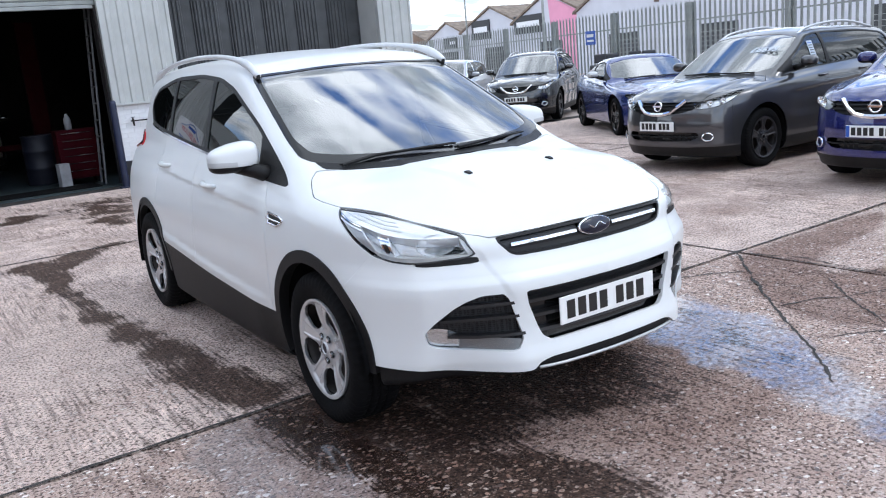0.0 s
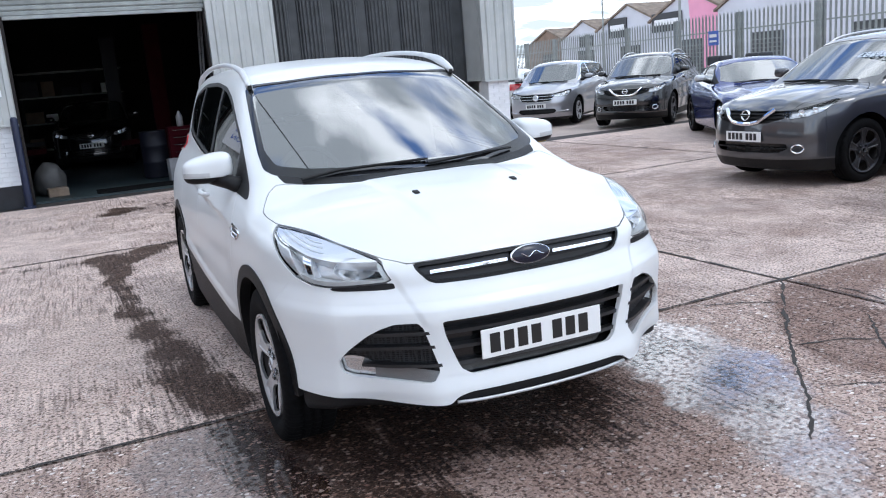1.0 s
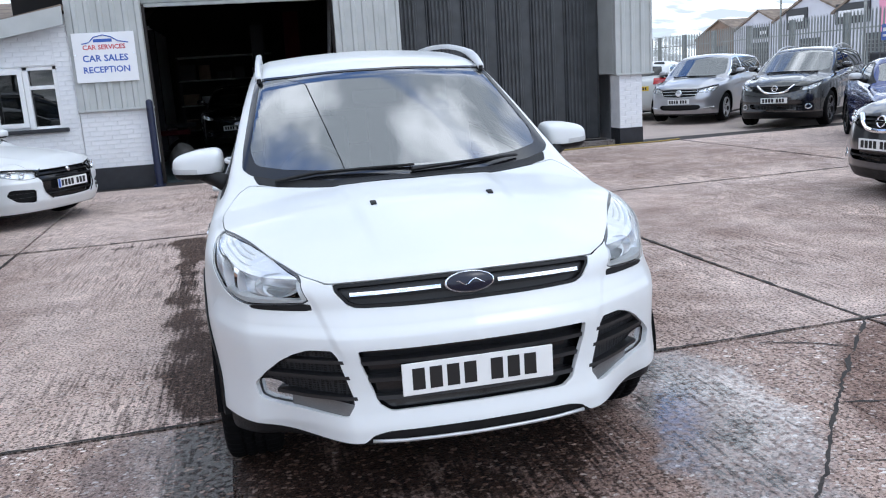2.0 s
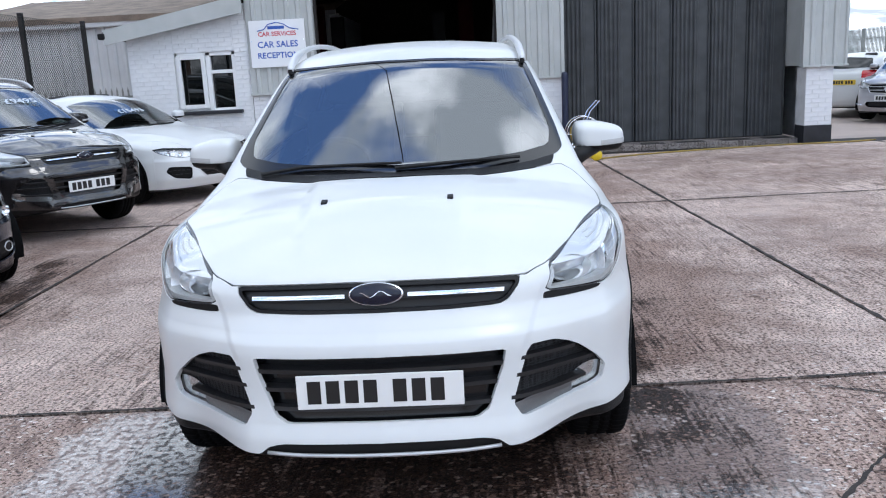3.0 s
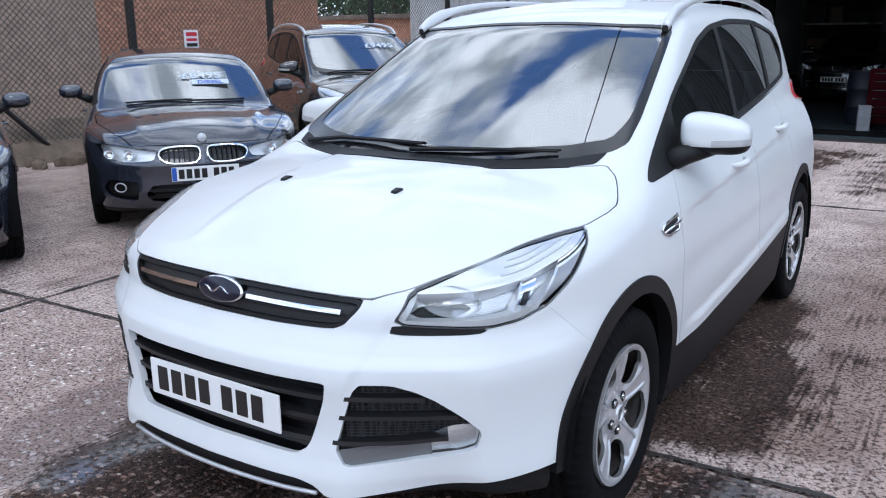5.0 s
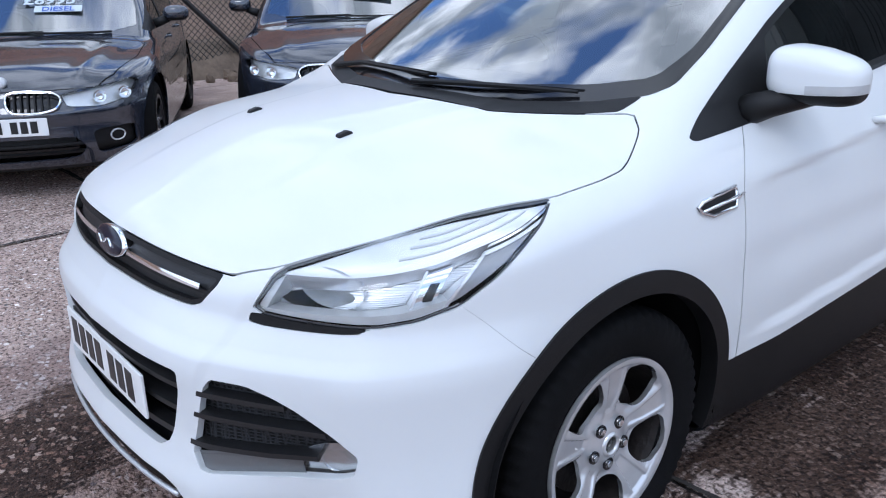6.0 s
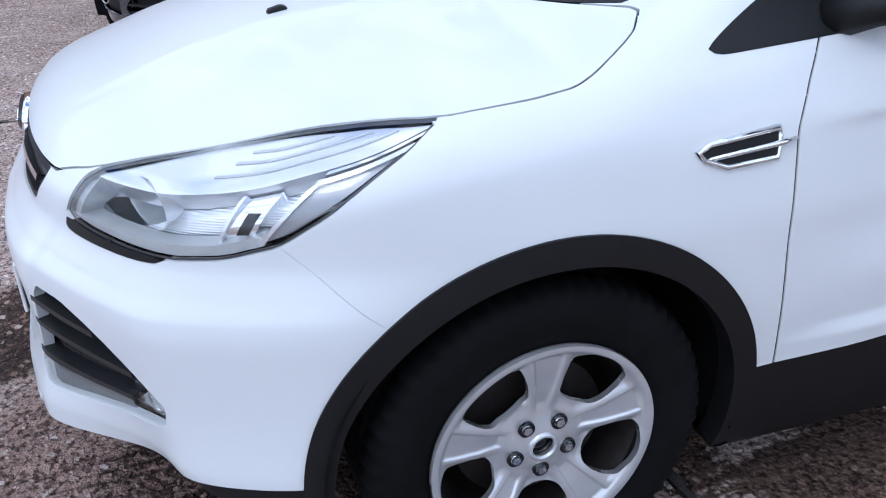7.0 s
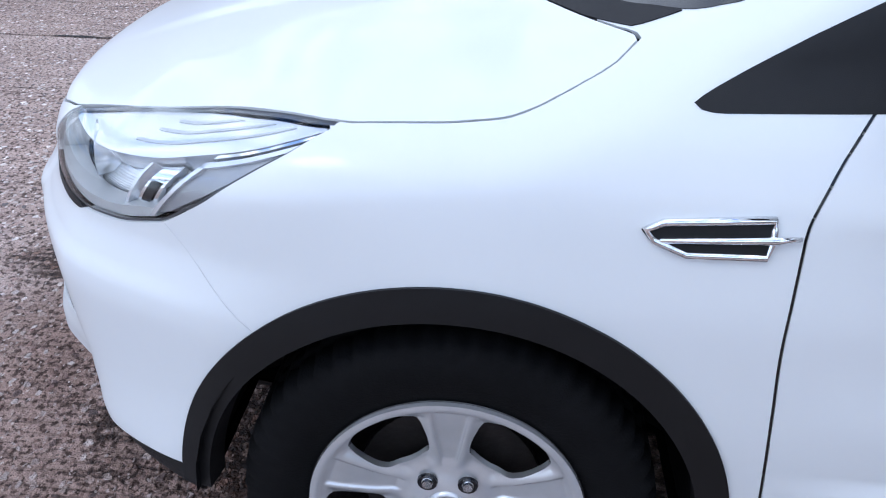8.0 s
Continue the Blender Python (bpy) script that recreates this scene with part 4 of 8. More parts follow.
# ---- office lean-to ----
office = structure(part("wall_office", prism([(-5.45, 0), (-3.37, 0), (-3.37, 1.04), (-4.66, 1.04), (-4.66, 2.02), (-3.62, 2.02), (-3.62, 1.04), (-3.37, 1.04001), (-3.37, 2.80), (-5.45, 2.36)], 1, 11.056, 11.3), WHITE_WALL), "white painted brick office front with a sloping roofline", "wall")
bricks(office, -5.45, -4.66, 0.0, 2.33, 11.05, WHITE_BRICK)
bricks(office, -4.66, -3.37, 0.0, 1.02, 11.05, WHITE_BRICK)
bricks(office, -3.62, -3.37, 1.02, 2.72, 11.05, WHITE_BRICK)
bricks(office, -4.66, -3.62, 2.03, 2.50, 11.05, WHITE_BRICK)
structure(part("wall_office_side", box(-5.45, 11.3, 0, -5.25, 16.0, 2.36), WHITE_WALL), "white painted office side wall", "wall")
structure(part("roof_office", prism([(-5.75, 2.36), (-3.37, 2.86), (-3.37, 2.93), (-5.75, 2.43)], 1, 10.85, 16.1), ROOF_BROWN), "shallow sloping office roof", "roof")
structure(part("trim_fascia", prism([(-5.72, 2.20), (-3.36, 2.62), (-3.36, 2.90), (-5.72, 2.45)], 1, 10.80, 10.84), CLADDING), "grey metal fascia along the office roof edge", "trim")
structure(part("gutter", box(-5.82, 10.78, 2.30, -5.70, 16.0, 2.40, 0.02), BLACK_PLASTIC), "dark gutter end at the eave", "gutter")
win = structure(part("window_1", box(-4.66, 11.12, 1.04, -3.62, 11.16, 1.08), UPVC), "white framed window with dark security bars", "window")
for x0, x1, z0, z1 in ((-4.66, -3.62, 1.96, 2.02), (-4.66, -4.60, 1.04, 2.02), (-3.68, -3.62, 1.04, 2.02), (-4.13, -4.05, 1.04, 2.02), (-4.05, -3.68, 1.66, 1.72)):
    part("window_frame", box(x0, 11.07, z0, x1, 11.15, z1, 0.006), UPVC, win)
part("casement", box(-4.62, 11.02, 1.08, -4.55, 11.07, 1.98, 0.005), UPVC, win)
part("casement", box(-4.20, 11.02, 1.08, -4.13, 11.07, 1.98, 0.005), UPVC, win)
part("casement", box(-4.55, 11.02, 1.91, -4.20, 11.07, 1.98, 0.005), UPVC, win)
part("casement", box(-4.55, 11.02, 1.08, -4.20, 11.07, 1.15, 0.005), UPVC, win)
part("window_pane", box(-4.60, 11.16, 1.08, -3.68, 11.17, 1.96), DARK_GLASS, win)
for k in range(6):
    part("security_bar", tube([(-4.60, 11.19, 1.16 + 0.145 * k), (-3.68, 11.19, 1.16 + 0.145 * k)], 0.011, 6), UPVC, win)
structure(part("sill", box(-4.72, 10.96, 0.98, -3.55, 11.06, 1.04, 0.01), BLACK_BAND), "black painted window sill", "sill")
# near-black colour stands for the shade inside the office
structure(part("wall_office_dark", box(-5.2, 12.6, 0, -3.5, 12.7, 2.3), SHADE_WALL), "office back wall, coloured dark for shade", "wall")

# ---- sign ----
sign = thing("wall_sign", "white sign board reading car sales reception", "sign", m=pose(-2.835, 10.955, 2.10))
part("board", box(-0.47, -0.012, -0.385, 0.47, 0.012, 0.385, 0.004), SIGN_WHITE, sign)
arc = bmesh.new()
tube([(-0.33, -0.016, 0.215), (-0.22, -0.016, 0.235), (-0.14, -0.016, 0.315), (0.0, -0.016, 0.345), (0.12, -0.016, 0.31), (0.22, -0.016, 0.245), (0.37, -0.016, 0.215)], 0.008, 6, arc)
part("car_outline", arc, BLUE_INK, sign, "blue car roofline")
part("name_bar", box(-0.15, -0.016, 0.235, 0.13, -0.011, 0.285), BLUE_INK, sign)
lettering("CAR SERVICES", 0.102, RED_INK, sign, pose(0, -0.014, 0.125, 90))
lettering("CAR SALES", 0.143, BLUE_INK, sign, pose(0, -0.014, -0.06, 90))
lettering("RECEPTION", 0.135, BLUE_INK, sign, pose(0, -0.014, -0.235, 90))
for x in (-0.44, 0.44):
    part("screw", tube([(x, -0.012, 0.05), (x, -0.018, 0.05)], 0.01, 8), CHROME, sign)
for x in (-2.26, 0.80, 1.95):
    post = thing("bollard", "navy painted steel guard post beside the wall", "bollard", "guard posts", pose(x, 10.86, 0))
    part("shaft", lathe([(0.0, 1.40), (0.035, 1.395), (0.052, 1.37), (0.055, 1.34), (0.055, -0.02)], 20, "z"), NAVY, post, "", True)
    part("foot_plate", box(-0.09, -0.09, -0.02, 0.09, 0.09, 0.012, 0.003), NAVY, post)


# ---- car forms: x across, y from the front axle to the back, z up ----
def form(s):
    """The solid of a car body, from its profile curves."""
    def f(p):
        x, y, z = np.abs(p[:, 0]), p[:, 1], p[:, 2]
        top = z - (s["hood"](y) - s["drop"](y) * x ** 2 + s["crease"](x, y))
        side = (x - s["side"](z) * s["taper"](y) - s["flare"](y, z)) * 0.97
        a, b = s["plan"](x), s["plan"](x + 0.004)
        front = (s["front"](z) + a + s["tuck"](x, z) - y) / np.sqrt(1 + ((b - a) / 0.004) ** 2)
        rear = (y - s["rear"](z) + 0.30 * (x / s["half"]) ** 4) * 0.9
        low = smax(smax(side, front, 0.03), top, s["shoulder"])
        low = smax(smax(low, rear, 0.10), s["floor"](y) - z, 0.04)
        y0, z0, slope, bow = s["screen"]
        ws = (y0 + bow * x ** 2 + (z - z0) * slope - y) / math.sqrt(1 + slope ** 2)
        roof = z - (s["roof"](y) - s["crown"] * x ** 2)
        gs = (x - s["tumble"](z) * s["cabin"](y)) * 0.93
        rw = (y - s["rear_screen"](z) + 0.22 * (x / 0.7) ** 4) * 0.85
        up = smax(smax(smax(ws, roof, 0.05), gs, 0.07), rw, 0.10)
        up = smax(up, s["sill"] - z, 0.02)
        return smin(low, up, 0.03)
    return f


TUCK = curve([0.2, 0.33, 0.40, 0.46, 0.54, 0.66, 0.75], [0.11, 0.095, 0.07, 0.045, 0.022, 0.010, 0.0])
SUV = dict(
    hood=curve([-0.95, -0.83, -0.78, -0.70, -0.5, -0.31, 0.0, 0.22, 0.6, 3.0, 3.6], [0.86, 0.895, 0.918, 0.945, 1.012, 1.058, 1.092, 1.108, 1.13, 1.16, 1.12]),
    drop=curve([-0.8, -0.5, -0.2, 0.06, 0.18, 0.3, 0.6], [0.20, 0.19, 0.14, 0.127, 0.09, 0.065, 0.06]),
    crease=lambda x, y: 0.007 * (1 - ramp(0.30, 0.35, x - 0.08 * y)) * ramp(-0.80, -0.4, y) * (1 - ramp(0.1, 0.4, y)),
    side=curve([0.15, 0.25, 0.43, 0.6, 0.75, 0.86, 0.93, 1.0, 1.055, 1.12, 1.2], [0.84, 0.872, 0.893, 0.906, 0.907, 0.894, 0.88, 0.852, 0.822, 0.79, 0.76]),
    taper=curve([-0.9, -0.3, 0.2, 1.5, 2.8, 3.6], [0.955, 0.99, 0.998, 1.0, 0.965, 0.90]),
    flare=lambda y, z: -0.010 * ramp(0.42, 0.7, y) * (1 - ramp(2.2, 2.6, y)) * ramp(0.60, 0.72, z) * (1 - ramp(-0.016, 0.016, z - 0.905 - 0.055 * (y - 0.45)))
    + 0.013 * ramp(0.44, 0.72, y) * (1 - ramp(2.2, 2.5, y)) * (1 - ramp(0.0, 0.04, z - sill_top(y) - 0.035)),
    tuck=lambda x, z: -0.028 * ramp(0.66, 0.83, x) * (1 - ramp(0.66, 0.79, z)) + TUCK(z) * ramp(0.42, 0.63, x) * (1 - ramp(0.63, 0.87, x)) + 0.006 * ramp(-0.014, 0.014, x - 0.455 - 0.4 * (z - 0.66)) * (1 - ramp(0.60, 0.80, x)) * ramp(0.60, 0.67, z) * (1 - ramp(0.81, 0.87, z)),
    plan=curve([0.0, 0.2, 0.4, 0.52, 0.63, 0.73, 0.815, 0.87, 0.91, 0.95], [0.0, 0.010, 0.044, 0.094, 0.157, 0.247, 0.41, 0.56, 0.76, 1.2]),
    front=curve([0.15, 0.25, 0.33, 0.38, 0.45, 0.52, 0.6, 0.66, 0.695, 0.735, 0.79, 0.85, 0.89, 0.93], [-0.80, -0.86, -0.925, -0.925, -0.91, -0.90, -0.903, -0.908, -0.904, -0.878, -0.848, -0.840, -0.832, -0.80]),
    rear=curve([0.2, 0.4, 0.7, 0.95, 1.15, 1.3], [3.45, 3.58, 3.60, 3.56, 3.52, 3.45]),
    floor=curve([-0.95, -0.8, -0.6, -0.4, 0.0, 2.7, 3.6], [0.312, 0.308, 0.285, 0.25, 0.19, 0.20, 0.32]),
    half=0.9, shoulder=0.07, sill=1.0,
    screen=(0.075, 1.085, 1.92, 0.27),
    roof=curve([0.6, 1.0, 1.3, 1.7, 2.2, 2.8, 3.3, 3.6], [1.50, 1.592, 1.648, 1.684, 1.692, 1.675, 1.63, 1.58]),
    crown=0.12,
    tumble=curve([1.0, 1.06, 1.2, 1.4, 1.54, 1.7], [0.82, 0.803, 0.757, 0.69, 0.634, 0.55]),
    cabin=curve([0.0, 0.5, 1.5, 2.5, 3.4], [0.99, 1.0, 1.005, 0.97, 0.87]),
    rear_screen=curve([1.0, 1.2, 1.4, 1.56, 1.7], [3.60, 3.52, 3.43, 3.36, 3.30]),
)


# ---- parts that cars share ----
def number_plate(car, m, mat=None, groups=(4, 3), field=False):
    """A 520 x 111 mm plate whose characters are plain bars."""
    plate = part("number_plate", box(-0.26, -0.004, -0.0555, 0.26, 0.004, 0.0555, 0.003), mat or PLATE, car, "pressed number plate with black bars for characters" if mat is None else "yellow number plate with black bars")
    plate.matrix_basis = m
    glyph = mesh_of("character_bar", [(-0.021, -0.0055, -0.037), (0.021, -0.0055, -0.037), (0.021, -0.0055, 0.037), (-0.021, -0.0055, 0.037), (-0.021, -0.003, -0.037), (0.021, -0.003, -0.037), (0.021, -0.003, 0.037), (-0.021, -0.003, 0.037)], [(0, 1, 2, 3), (1, 5, 6, 2), (4, 0, 3, 7), (3, 2, 6, 7), (5, 1, 0, 4)], INK)
    x = -0.205 + (0.02 if field else 0)
    for n in groups:
        for _ in range(n):
            hang("character_bar", glyph, plate, "", pose(x, 0, 0))
            x += 0.0585
        x += 0.033
    if field:
        part("plate_field", box(-0.257, -0.0056, -0.052, -0.222, -0.003, 0.052), BLUE_INK, plate, "blue band")
    return plate


def tyre_mesh(R, half, rim, tread=True, steps=174):
    prof = [(rim - 0.012, -half * 0.72), (rim + 0.006, -half * 0.80), (rim + 0.03, -half * 0.93), ((R + rim) / 2, -half), (R - 0.035, -half * 0.985), (R - 0.012, -half * 0.90), (R - 0.004, -half * 0.80)]
    cross = [(R, -half * 0.62), (R, -half * 0.42), (R - 0.008, -half * 0.40), (R - 0.008, -half * 0.30), (R, -half * 0.28), (R, -half * 0.06), (R - 0.008, -half * 0.04)]
    prof = prof + cross + [(r, -o) for r, o in cross[::-1]] + [(r, -o) for r, o in prof[::-1]]
    verts, faces, n = [], [], len(prof)
    for k in range(steps):
        a = 2 * math.pi * (k + (0.18 if k % 3 == 1 else 0)) / steps
        for r, o in prof:
            cutr = 0.010 if tread and k % 3 == 0 and abs(o) > half * 0.45 and r > R - 0.02 else (0.006 if tread and k % 3 == 0 and r > R - 0.04 else 0)
            verts.append((o, (r - cutr) * math.cos(a), (r - cutr) * math.sin(a)))
    for k in range(steps):
        for i in range(n - 1):
            faces.append((k * n + i, k * n + i + 1, (k + 1) % steps * n + i + 1, (k + 1) % steps * n + i))
    return mesh_of("tyre", verts, faces, RUBBER, True)


WHEEL_STORE = {}


def alloy_wheel(car, m, R, half, rim, mat, spokes=5, cap=None, thin=False):
    """A wheel whose outer face looks along +x."""
    key = (R, half, rim, mat.name, spokes, thin)
    if key not in WHEEL_STORE:
        nr, nt = 34, 44 * spokes
        rs, ts = np.linspace(0.028, rim + 0.006, nr), np.linspace(0, 2 * math.pi, nt, endpoint=False)
        step = 2 * math.pi / spokes
        def height(y, z):
            r, a = np.hypot(y, z), np.arctan2(z, y)
            q = (a - math.pi / 2 + step / 2) % step - step / 2
            d = np.abs(r * np.sin(q))
            h = half * 0.78 - 0.012 * ramp(0.03, 0.075, r) * (1 - ramp(0.075, 0.14, r)) + 0.008 * ramp(0.12, 0.2, r)
            wide = 0.013 + 0.13 * np.clip(r - 0.085, 0, 1)
            h = h - 0.006 * (1 - ramp(wide - 0.004, wide + 0.002, d)) * ramp(0.075, 0.095, r) * (1 - ramp(rim - 0.022, rim - 0.012, r))
            h = h - 0.009 * ramp(wide + 0.004, wide + 0.026, d) * ramp(0.07, 0.10, r) * (1 - ramp(rim - 0.03, rim - 0.014, r))
            return h + 0.010 * ramp(rim - 0.013, rim - 0.006, r)
        R_, T_ = np.meshgrid(rs, ts, indexing="ij")
        y, z = (R_ * np.cos(T_)).ravel(), (R_ * np.sin(T_)).ravel()
        v = np.stack([height(y, z), y, z], 1)
        e = 1e-3
        nrm = np.stack([np.ones_like(y), -(height(y + e, z) - height(y - e, z)) / (2 * e), -(height(y, z + e) - height(y, z - e)) / (2 * e)], 1)
        idx = np.arange(nr * nt).reshape(nr, nt)
        a, b, c, d = idx[:-1], idx[1:], np.roll(idx, -1, 1)[1:], np.roll(idx, -1, 1)[:-1]
        f = np.vstack([np.stack([a.ravel(), b.ravel(), c.ravel()], 1), np.stack([a.ravel(), c.ravel(), d.ravel()], 1)])
        disc = (v, nrm, f)
        k5 = 5 / spokes * (1.18 if thin else 1.0)
        for i in range(spokes):
            mid = math.pi / 2 + step * (i + 0.5)
            half_hole = ((0.099, 5), (0.106, 14), (0.116, 20.5), (0.145, 22.5), (0.186, 21), (0.200, 17.5), (0.2082, 9))
            hole = [(rr * rim / 0.218, mid + radians(t * k5)) for rr, t in [(a, -c) for a, c in half_hole] + [(0.2105, 0)] + list(half_hole[::-1])]
            g = inside(soft([(rr * math.cos(t), rr * math.sin(t)) for rr, t in hole], 0.2))
            disc = clip(disc, lambda p: -g(p[:, 1], p[:, 2]))
        tmp = panel("rim", disc, mat, None, "", 0.013, 0.0, (1, 0, 0))
        rim_me = tmp.data
        bpy.data.objects.remove(tmp)
        barrel = lathe([(rim + 0.008, half * 0.86), (rim - 0.004, half * 0.80), (rim - 0.014, half * 0.5), (rim - 0.022, 0.0), (rim - 0.02, -half * 0.7), (0.06, -half * 0.72)], 64, "x")
        bar_me = bpy.data.meshes.new("wheel")
        barrel.to_mesh(bar_me)
        barrel.free()
        # barrel takes dark steel to put shade behind the spokes into its colour
        bar_me.materials.append(DARK_STEEL), bar_me.shade_smooth()
        bolt = lathe([(0.0, 0.012), (0.0085, 0.012), (0.0095, 0.0), (0.012, -0.002), (0.0125, -0.006)], 12, "x")
        bolt_me = bpy.data.meshes.new("bolt")
        bolt.to_mesh(bolt_me)
        bolt.free()
        bolt_me.materials.append(CHROME)
        disc_b = lathe([(0.06, 0.0), (0.155, 0.0), (0.155, -0.02), (0.06, -0.02)], 40, "x")
        disc_me = bpy.data.meshes.new("brake_disc")
        disc_b.to_mesh(disc_me)
        disc_b.free()
        disc_me.materials.append(DARK_STEEL)
        # black ring on the rim face stands for the shade round each bolt
        ring = lathe([(0.010, 0.0), (0.0165, 0.001), (0.0175, -0.004)], 14, "x")
        ring_me = bpy.data.meshes.new("bolt_shade_ring")
        ring.to_mesh(ring_me)
        ring.free()
        ring_me.materials.append(GLOSS_BLACK)
        WHEEL_STORE[key] = (tyre_mesh(R, half, rim), rim_me, bar_me, bolt_me, disc_me, ring_me)
    tyre_me, rim_me, bar_me, bolt_me, disc_me, ring_me = WHEEL_STORE[key]
    wheel = hang("wheel", bar_me, car, "", m)
    hang("tyre", tyre_me, wheel, "black rubber tyre")
    hang("rim", rim_me, wheel)
    hang("brake_disc", disc_me, wheel, "rusty brake disc", pose(half * 0.25, 0, 0))
    for i in range(5):
        a = math.pi / 2 + 2 * math.pi * (i + 0.5) / 5
        hang("bolt", bolt_me, wheel, "", pose(half * 0.78 - 0.008, 0.057 * math.cos(a), 0.057 * math.sin(a)))
        hang("bolt_shade_ring", ring_me, wheel, "", pose(half * 0.78 - 0.002, 0.057 * math.cos(a), 0.057 * math.sin(a)))
    ring = part("cap_ring", lathe([(0.022, 0.0), (0.0235, 0.006), (0.027, 0.007), (0.031, 0.003), (0.034, -0.008)], 28, "x"), mat, wheel, "", True)
    ring.matrix_basis = pose(half * 0.78, 0, 0)
    # gloss black disc is sunk; on the SUV it paints the dark open hub
    deep = -0.010 if cap is GLOSS_BLACK else 0.003
    ob = part("hub_centre", lathe([(0.0, deep + 0.001), (0.016, deep), (0.0235, deep - 0.001)], 24, "x"), cap or mat, wheel, "", True)
    ob.matrix_basis = pose(half * 0.78, 0, 0)
    return wheel


def cabin(car, y=0.0, w=0.36, top=1.06, seat_top=1.33, seats=True):
    """Dashboard, wheel and seats, seen dimly through the glass."""
    part("dashboard", prism([(y + 0.28, top - 0.10), (y + 0.30, top - 0.01), (y + 0.62, top + 0.02), (y + 0.78, top - 0.04), (y + 0.80, top - 0.3), (y + 0.40, top - 0.4)], 0, -0.62, 0.62, None, 0.02), INTERIOR, car, "dark dashboard")
    b = bmesh.new()
    tube([(0.18 * math.cos(a), 0, 0.18 * math.sin(a)) for a in np.linspace(0, 2 * math.pi, 28, endpoint=False)], 0.014, 8, b, True)
    tube([(-0.17, 0, 0), (0.17, 0, 0)], 0.016, 6, b)
    tube([(0, 0, 0), (0, 0, -0.17)], 0.02, 6, b)
    wheel = part("steering_wheel", b, INTERIOR, car, "", True)
    wheel.matrix_basis = pose(-w, y + 0.86, top - 0.03, -25)
    for sx in (1, -1):
        for sy in ((1.25, 2.15) if seats else ()):
            seat = part("seat", prism([(y + sy - 0.02, 0.55), (y + sy + 0.10, 0.55), (y + sy + 0.26, seat_top - 0.08), (y + sy + 0.20, seat_top), (y + sy + 0.12, seat_top - 0.03)], 0, sx * w - 0.24, sx * w + 0.24, None, 0.03), INTERIOR, car, "dark cloth seat")
            part("headrest", box(sx * w - 0.13, y + sy + 0.17, seat_top + 0.02, sx * w + 0.13, y + sy + 0.28, seat_top + 0.20, 0.03), INTERIOR, seat)
    part("rear_view_mirror", box(-0.12, y + 1.02, top + 0.33, 0.12, y + 1.06, top + 0.40, 0.015), GLOSS_BLACK, car)


# ---- the compact SUV ----
LAMP_LINE = [(-0.145, 0.889), (0.10, 0.932), (0.337, 0.966), (0.50, 0.983), (0.63, 0.990), (0.60, 0.955), (0.551, 0.922), (0.474, 0.870), (0.375, 0.821), (0.259, 0.798), (0.138, 0.792), (-0.222, 0.806)]
BROW_LINE = [(-0.222, 0.806), (0.06, 0.797), (0.138, 0.792), (0.09, 0.782), (-0.228, 0.783)]
HOOD_LINE = [(-0.1, -1.0), (0.45, -1.0), (0.452, -0.765), (0.545, -0.685), (0.63, -0.53), (0.70, -0.37), (0.797, -0.175), (0.806, -0.025), (0.803, 0.05), (0.790, 0.092), (0.772, 0.132), (0.752, 0.172), (0.735, 0.198), (0.69, 0.232), (0.56, 0.165), (0.30, 0.045), (0.0, 0.0), (-0.1, 0.0)]
GRILLE_LINE = [(-0.1, 0.8775), (0.20, 0.876), (0.449, 0.868), (0.445, 0.845), (0.411, 0.803), (0.38, 0.790), (0.2, 0.787), (-0.1, 0.787)]
INTAKE_LINE = [(-0.1, 0.663), (0.38, 0.661), (0.395, 0.657), (0.387, 0.61), (0.339, 0.474), (0.30, 0.449), (0.2, 0.452), (-0.1, 0.453)]
FOG_LINE = [(0.466, 0.661), (0.55, 0.662), (0.60, 0.644), (0.64, 0.620), (0.70, 0.565), (0.734, 0.522), (0.722, 0.475), (0.69, 0.460), (0.64, 0.449), (0.56, 0.441), (0.442, 0.433), (0.413, 0.48)]
SCREEN_LINE = [(-0.1, 0.075), (0.30, 0.115), (0.56, 0.215), (0.685, 0.30), (0.715, 0.36), (0.705, 0.50), (0.672, 0.72), (0.635, 0.95), (0.615, 1.06), (0.585, 1.085), (0.4, 1.04), (-0.1, 1.015)]
DLO_LINE = [(0.284, 1.049), (0.31, 1.040), (0.5, 1.050), (0.69, 1.062), (1.55, 1.147), (2.36, 1.218), (2.92, 1.275), (3.06, 1.38), (3.06, 1.45), (2.92, 1.53), (2.43, 1.588), (1.87, 1.588), (1.49, 1.556), (1.23, 1.495), (0.78, 1.315), (0.45, 1.145)]
door_gap = curve([0.2, 0.438, 0.62, 0.78, 0.90, 0.98, 1.05, 1.2], [0.506, 0.484, 0.461, 0.446, 0.4465, 0.472, 0.512, 0.62])
hem = curve([0.0, 0.30, 0.36, 0.403, 0.534, 0.74, 0.86, 1.0], [0.388, 0.386, 0.374, 0.347, 0.350, 0.372, 0.380, 0.40])
sill_top = curve([0.0, 0.45, 1.13, 2.1, 2.3, 3.0, 3.6], [0.425, 0.430, 0.462, 0.535, 0.545, 0.50, 0.48])
belt = curve([-0.2, 0.15, 0.29, 0.69, 1.55, 2.36, 3.6], [1.20, 1.14, 1.052, 1.060, 1.145, 1.216, 1.30])
seam = curve([0.2, 0.69, 0.823, 0.9], [1.36, 0.585, 0.375, 0.253])


